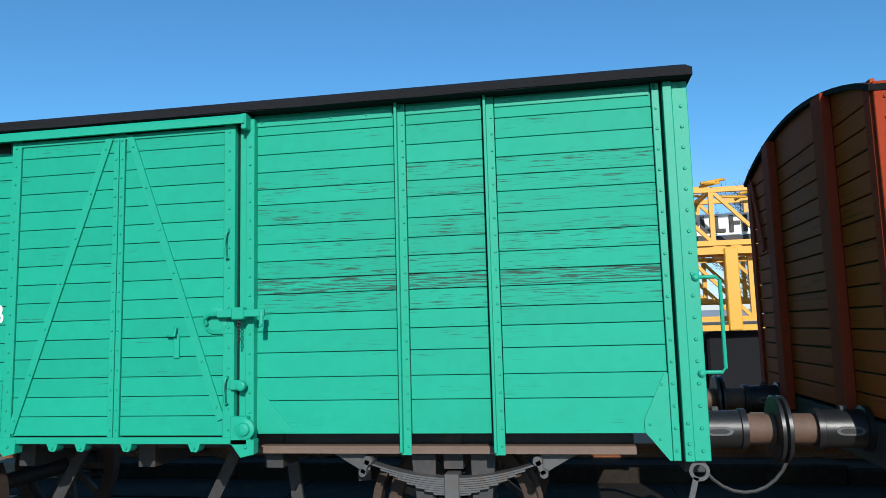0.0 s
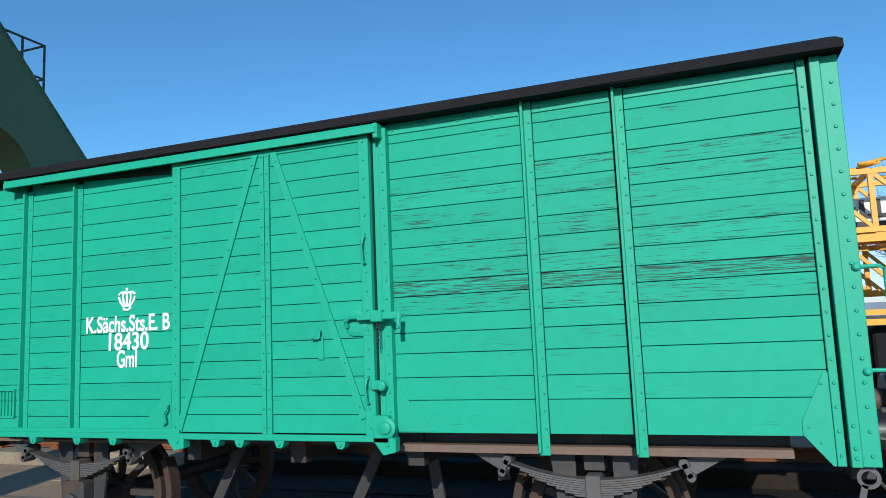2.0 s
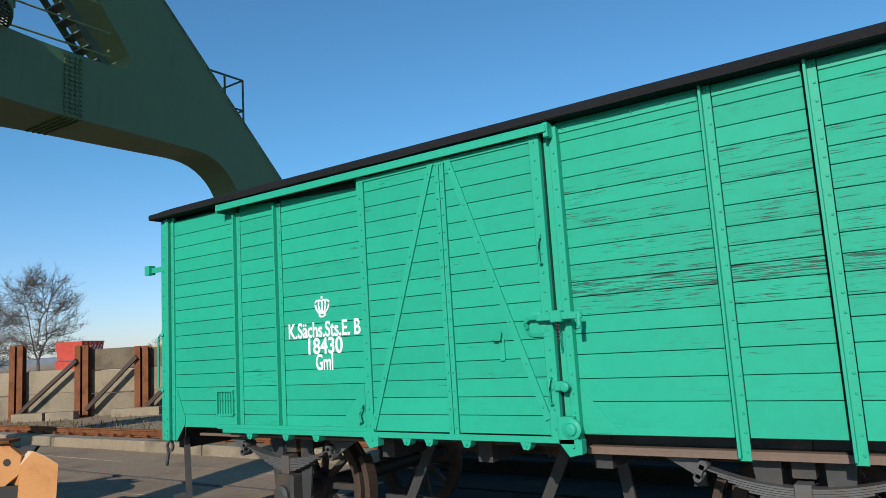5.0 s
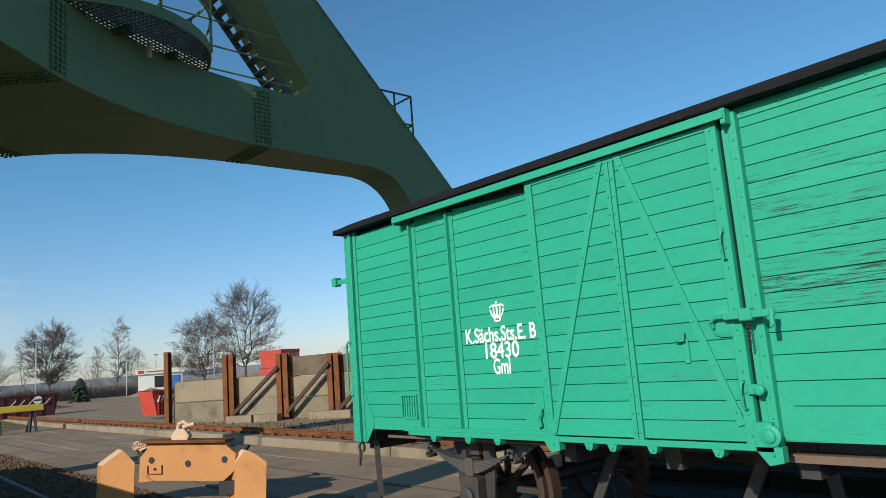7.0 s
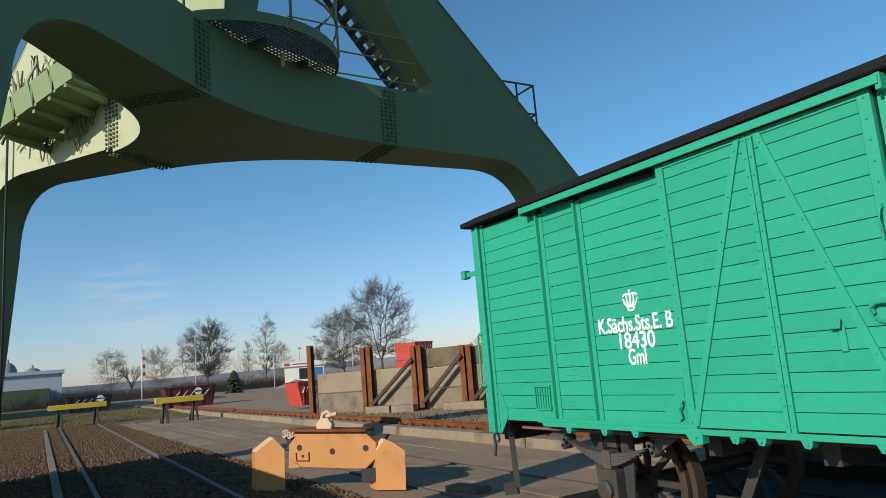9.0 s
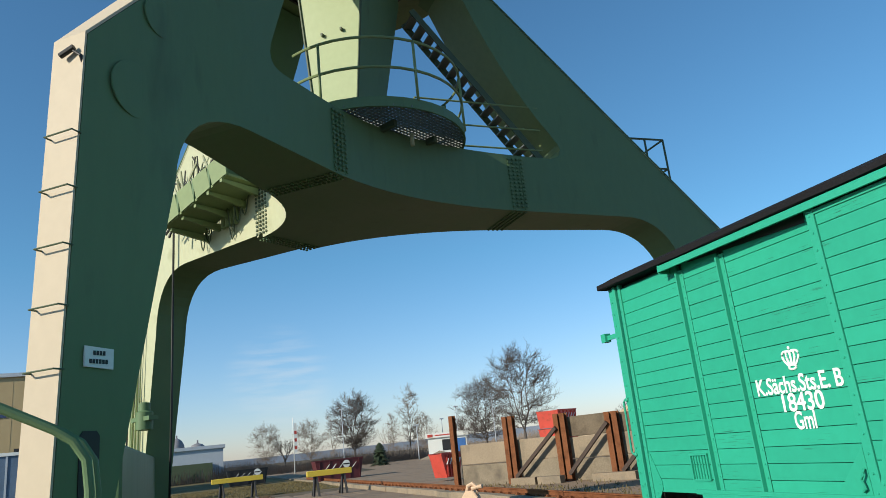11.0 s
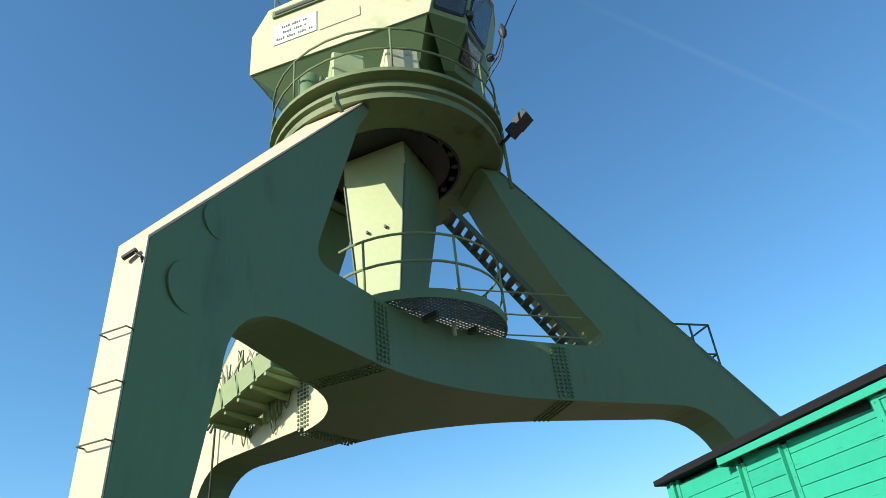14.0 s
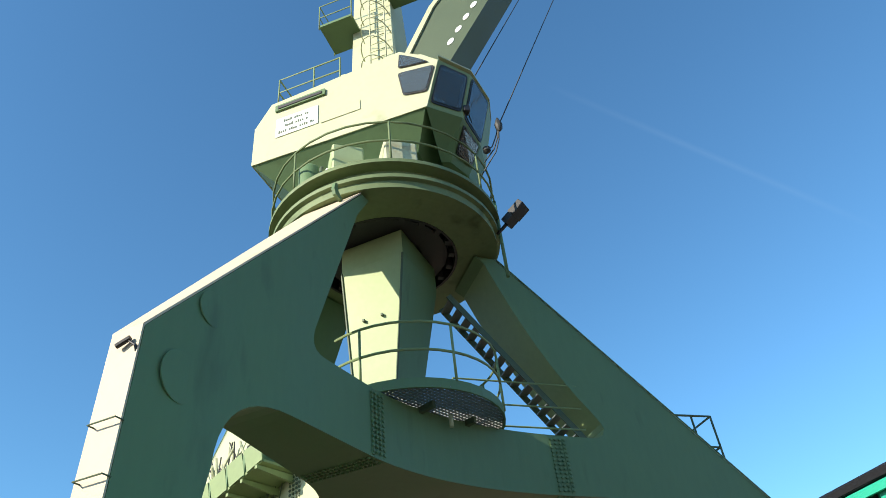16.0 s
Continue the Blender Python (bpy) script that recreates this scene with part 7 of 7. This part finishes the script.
ochre = thing("warehouse", (ox, oy - 12, 0), "ochre sheet-clad flat-roofed warehouse", "building")
b = bm_new()
box(b, ox - 25, ox, oy - 34, oy + 5.0, 0, 10.2)
wl_ = part("wall", b, M_TANWALL, ochre)
b = bm_new()
box(b, ox - 25.2, ox + 0.2, oy - 34.2, oy + 5.2, 10.2, 10.5)
part("roof_edge", b, M_GREYWALL, ochre)
for k in range(18):
    b = bm_new()
    box(b, ox, ox + 0.012, oy + 3 - k * 1.2, oy + 2.97 - k * 1.2, 0, 10.2)
    part("sheet_joint", b, M_TANWALL, wl_)
b = bm_new()
lathe(b, [(0.55, 0), (0.5, 0.05)], lambda p, q, a: (ox + 0.05 + a, oy + 1.5 + p, 7.35 + 0.62 * q), 20)
part("emblem", b, M_DARKBLUE, ochre)
b = bm_new()
box(b, ox + 0.03, ox + 0.06, oy + 0.35, oy + 2.65, 7.1, 7.35)
part("emblem_band", b, M_DARKBLUE, ochre)
b = bm_new()
box(b, ox + 0.02, ox + 0.08, oy + 3.3, oy + 4.5, 2.4, 4.7)
part("door", b, M_BLACK, ochre)

lx_, ly_ = -46.0, -10.3
lorry = thing("lorry", (lx_, ly_, 0), "parked white lorry with a blue tarpaulin body", "lorry")
b = bm_new()
box(b, lx_ - 2.0, lx_, ly_ - 1.9, ly_ - 0.2, 0.7, 3.55, bevel=0.2)
part("cab", b, M_SIGN, lorry)
b = bm_new()
box(b, lx_ - 2.2, lx_ - 0.05, ly_ - 0.05, ly_ + 5.2, 1.1, 3.55, bevel=0.04)
load = part("load_body", b, M_TARP, lorry)
for k in range(8):
    part("body_post", box(bm_new(), lx_ - 0.06, lx_ - 0.01, ly_ + 0.1 + 0.7 * k, ly_ + 0.2 + 0.7 * k, 1.15, 3.6), M_GREYWALL, load)
part("top_rail", box(bm_new(), lx_ - 0.10, lx_ + 0.02, ly_ - 0.1, ly_ + 5.25, 3.5, 3.68), M_SIGN, load)
b = bm_new()
box(b, lx_ - 1.9, lx_ - 0.2, ly_ - 1.8, ly_ + 5.1, 0.6, 1.0)
part("chassis", b, M_BLACK, lorry)
for yy in (-1.0, 2.9, 4.2):
    b = bm_new()
    lathe(b, [(0.25, 0), (0.48, 0.02), (0.48, 0.28), (0.25, 0.3)], lambda p, q, a: (lx_ - 0.3 + a, ly_ + yy + p, 0.48 + q), 16)
    part("wheel", b, M_BLACK, lorry)
b = bm_new()
box(b, lx_ - 0.02, lx_ + 0.01, ly_ - 1.65, ly_ - 0.45, 2.2, 3.1)
part("windscreen", b, M_GLASS, lorry)

for azim, dist, h, flag in ((78.75, 95, 7.4, 0), (82.5, 92, 6.8, 1), (66.9, 90, 6.6, 0), (69.8, 105, 6.8, 0), (73.0, 100, 4.6, 0), (71.0, 125, 6.0, 0)):
    px_, py_ = far(azim, dist)
    pole = thing("flagpole" if flag else "lamp_post", (px_, py_, 0), "white flagpole with a limp banner" if flag else "slim grey lamp post", "flagpole" if flag else "lamp post")
    b = bm_new()
    rod(b, [(px_, py_, 0), (px_, py_, h)], 0.07, 6, 0.05)
    part("pole", b, M_SIGN if flag else M_GREYWALL, pole)
    b = bm_new()
    if flag:
        box(b, px_ + 0.05, px_ + 0.08, py_ + 0.08, py_ + 0.42, h - 4.2, h - 0.7)
        part("banner", b, M_SIGN, pole)
        for k in range(3):
            part("banner_band", box(bm_new(), px_ + 0.085, px_ + 0.09, py_ + 0.1, py_ + 0.4, h - 2.0 - 0.9 * k, h - 1.6 - 0.9 * k), M_RED, pole)
    else:
        box(b, px_ - 0.12, px_ + 0.12, py_ - 0.35, py_ + 0.35, h - 0.05, h + 0.14, bevel=0.04)
        part("lamp_head", b, M_GREYWALL, pole)

# stored yellow tower-crane sections behind the wagons
def lattice(x0, x1, y0, y1, z0, z1, label):
    t = thing("crane_section", ((x0 + x1) / 2, (y0 + y1) / 2, 0), label, "crane part", "stacked yellow crane sections")
    w_ = 0.11
    for y in (y0, y1):
        for z in (z0, z1):
            b = bm_new()
            bar(b, (x0, y, z), (x1, y, z), w_, w_)
            part("chord", b, M_YELLOW, t)
        k = max(2, round((x1 - x0) / (z1 - z0)))
        for i in range(k + 1):
            x = x0 + (x1 - x0) * i / k
            b = bm_new()
            bar(b, (x, y, z0), (x, y, z1), w_ * 0.9, w_ * 0.9)
            part("upright", b, M_YELLOW, t)
            if i < k:
                b = bm_new()
                xn = x0 + (x1 - x0) * (i + 1) / k
                bar(b, (x, y, z1), (xn, y, z0), w_ * 0.7, w_ * 0.7)
                part("diagonal", b, M_YELLOW, t)
    for i in range(4):
        x = x0 + (x1 - x0) * i / 3
        for z in (z0, z1):
            b = bm_new()
            bar(b, (x, y0, z), (x, y1, z), w_ * 0.8, w_ * 0.8)
            part("tie", b, M_YELLOW, t)
    return t


lattice(1.0, 7.6, 16.0, 17.6, 3.38, 4.55, "yellow lattice crane section lying on a stack")
lattice(0.8, 7.4, 18.6, 20.2, 2.2, 3.6, "yellow lattice crane section behind the stack")
lattice(1.3, 7.9, 16.1, 17.7, 1.75, 3.15, "yellow lattice crane section at the stack's foot")
b = bm_new()
box(b, 3.35, 3.62, 15.7, 15.95, 1.5, 3.25, bevel=0.02)
box(b, 1.0, 7.5, 15.75, 15.9, 3.12, 3.27)
box(b, 1.0, 7.5, 15.75, 15.9, 1.50, 1.62)
solid("yellow_frame", b, M_YELLOW, "yellow welded support frame of the stack", "frame")
b = bm_new()
box(b, 1.6, 5.6, 16.9, 16.96, 3.66, 4.15)
sb = solid("sign_board", b, M_SIGN, "white sign board with broad black shapes", "sign")
b = bm_new()
box(b, 1.6, 5.6, 16.86, 16.9, 3.48, 3.64)
part("sign_band", b, M_BLACK, sb)
for x in (2.85, 3.12, 3.42, 3.75, 4.05, 4.35):
    b = bm_new()
    up_ = 0.17 if int(x * 100) % 2 else 0.0
    box(b, x, x + 0.09, 16.86, 16.895, 3.72, 4.10)
    box(b, x, x + 0.24, 16.86, 16.893, 3.72 + up_, 3.80 + up_)
    part("sign_shape", b, M_BLACK, sb)

# crates get a tar-black colour in place of the shade on them
for k, (x, y, z) in enumerate(((2.0, 16.6, 1.45), (3.75, 16.7, 1.48), (5.5, 16.6, 1.42))):
    b = bm_new()
    box(b, x - 0.8, x + 0.8, y - 0.6, y + 0.6, 0.1, z, bevel=0.05)
    solid("crate", b, M_TAR, "crate of stored machine parts, painted dark for shade", "crate", "stored crates")
r = random.Random(3)
b = bm_new()
for k in range(26):
    x, y, z = r.uniform(1.5, 6.5), r.uniform(15.9, 17.8), r.uniform(4.56, 4.72)
    rod(b, [(x, y, z), (x + r.uniform(0.2, 0.9), y + r.uniform(-0.4, 0.4), z + r.uniform(-0.03, 0.12))], 0.035, 5)
solid("stored_rods", b, M_YELLOW, "yellow rods and stays lying on the stack", "rods", kind="stuff")

# far hills
b = bm_new()
prev = None
for i in range(73):
    a = radians(i * 5)
    h = 16 + 14 * (noise.noise((i * 0.21, 0.4, 2.0)) + 0.5)
    p = Vector((math.cos(a) * 1500, math.sin(a) * 1500, -2))
    cur = (b.verts.new(p), b.verts.new(p + Vector((0, 0, max(h, 6)))))
    if prev:
        b.faces.new((prev[0], cur[0], cur[1], prev[1]))
    prev = cur
solid("backdrop", b, M_HAZE, "hazy blue-grey distant hills", "hills", kind="structure")
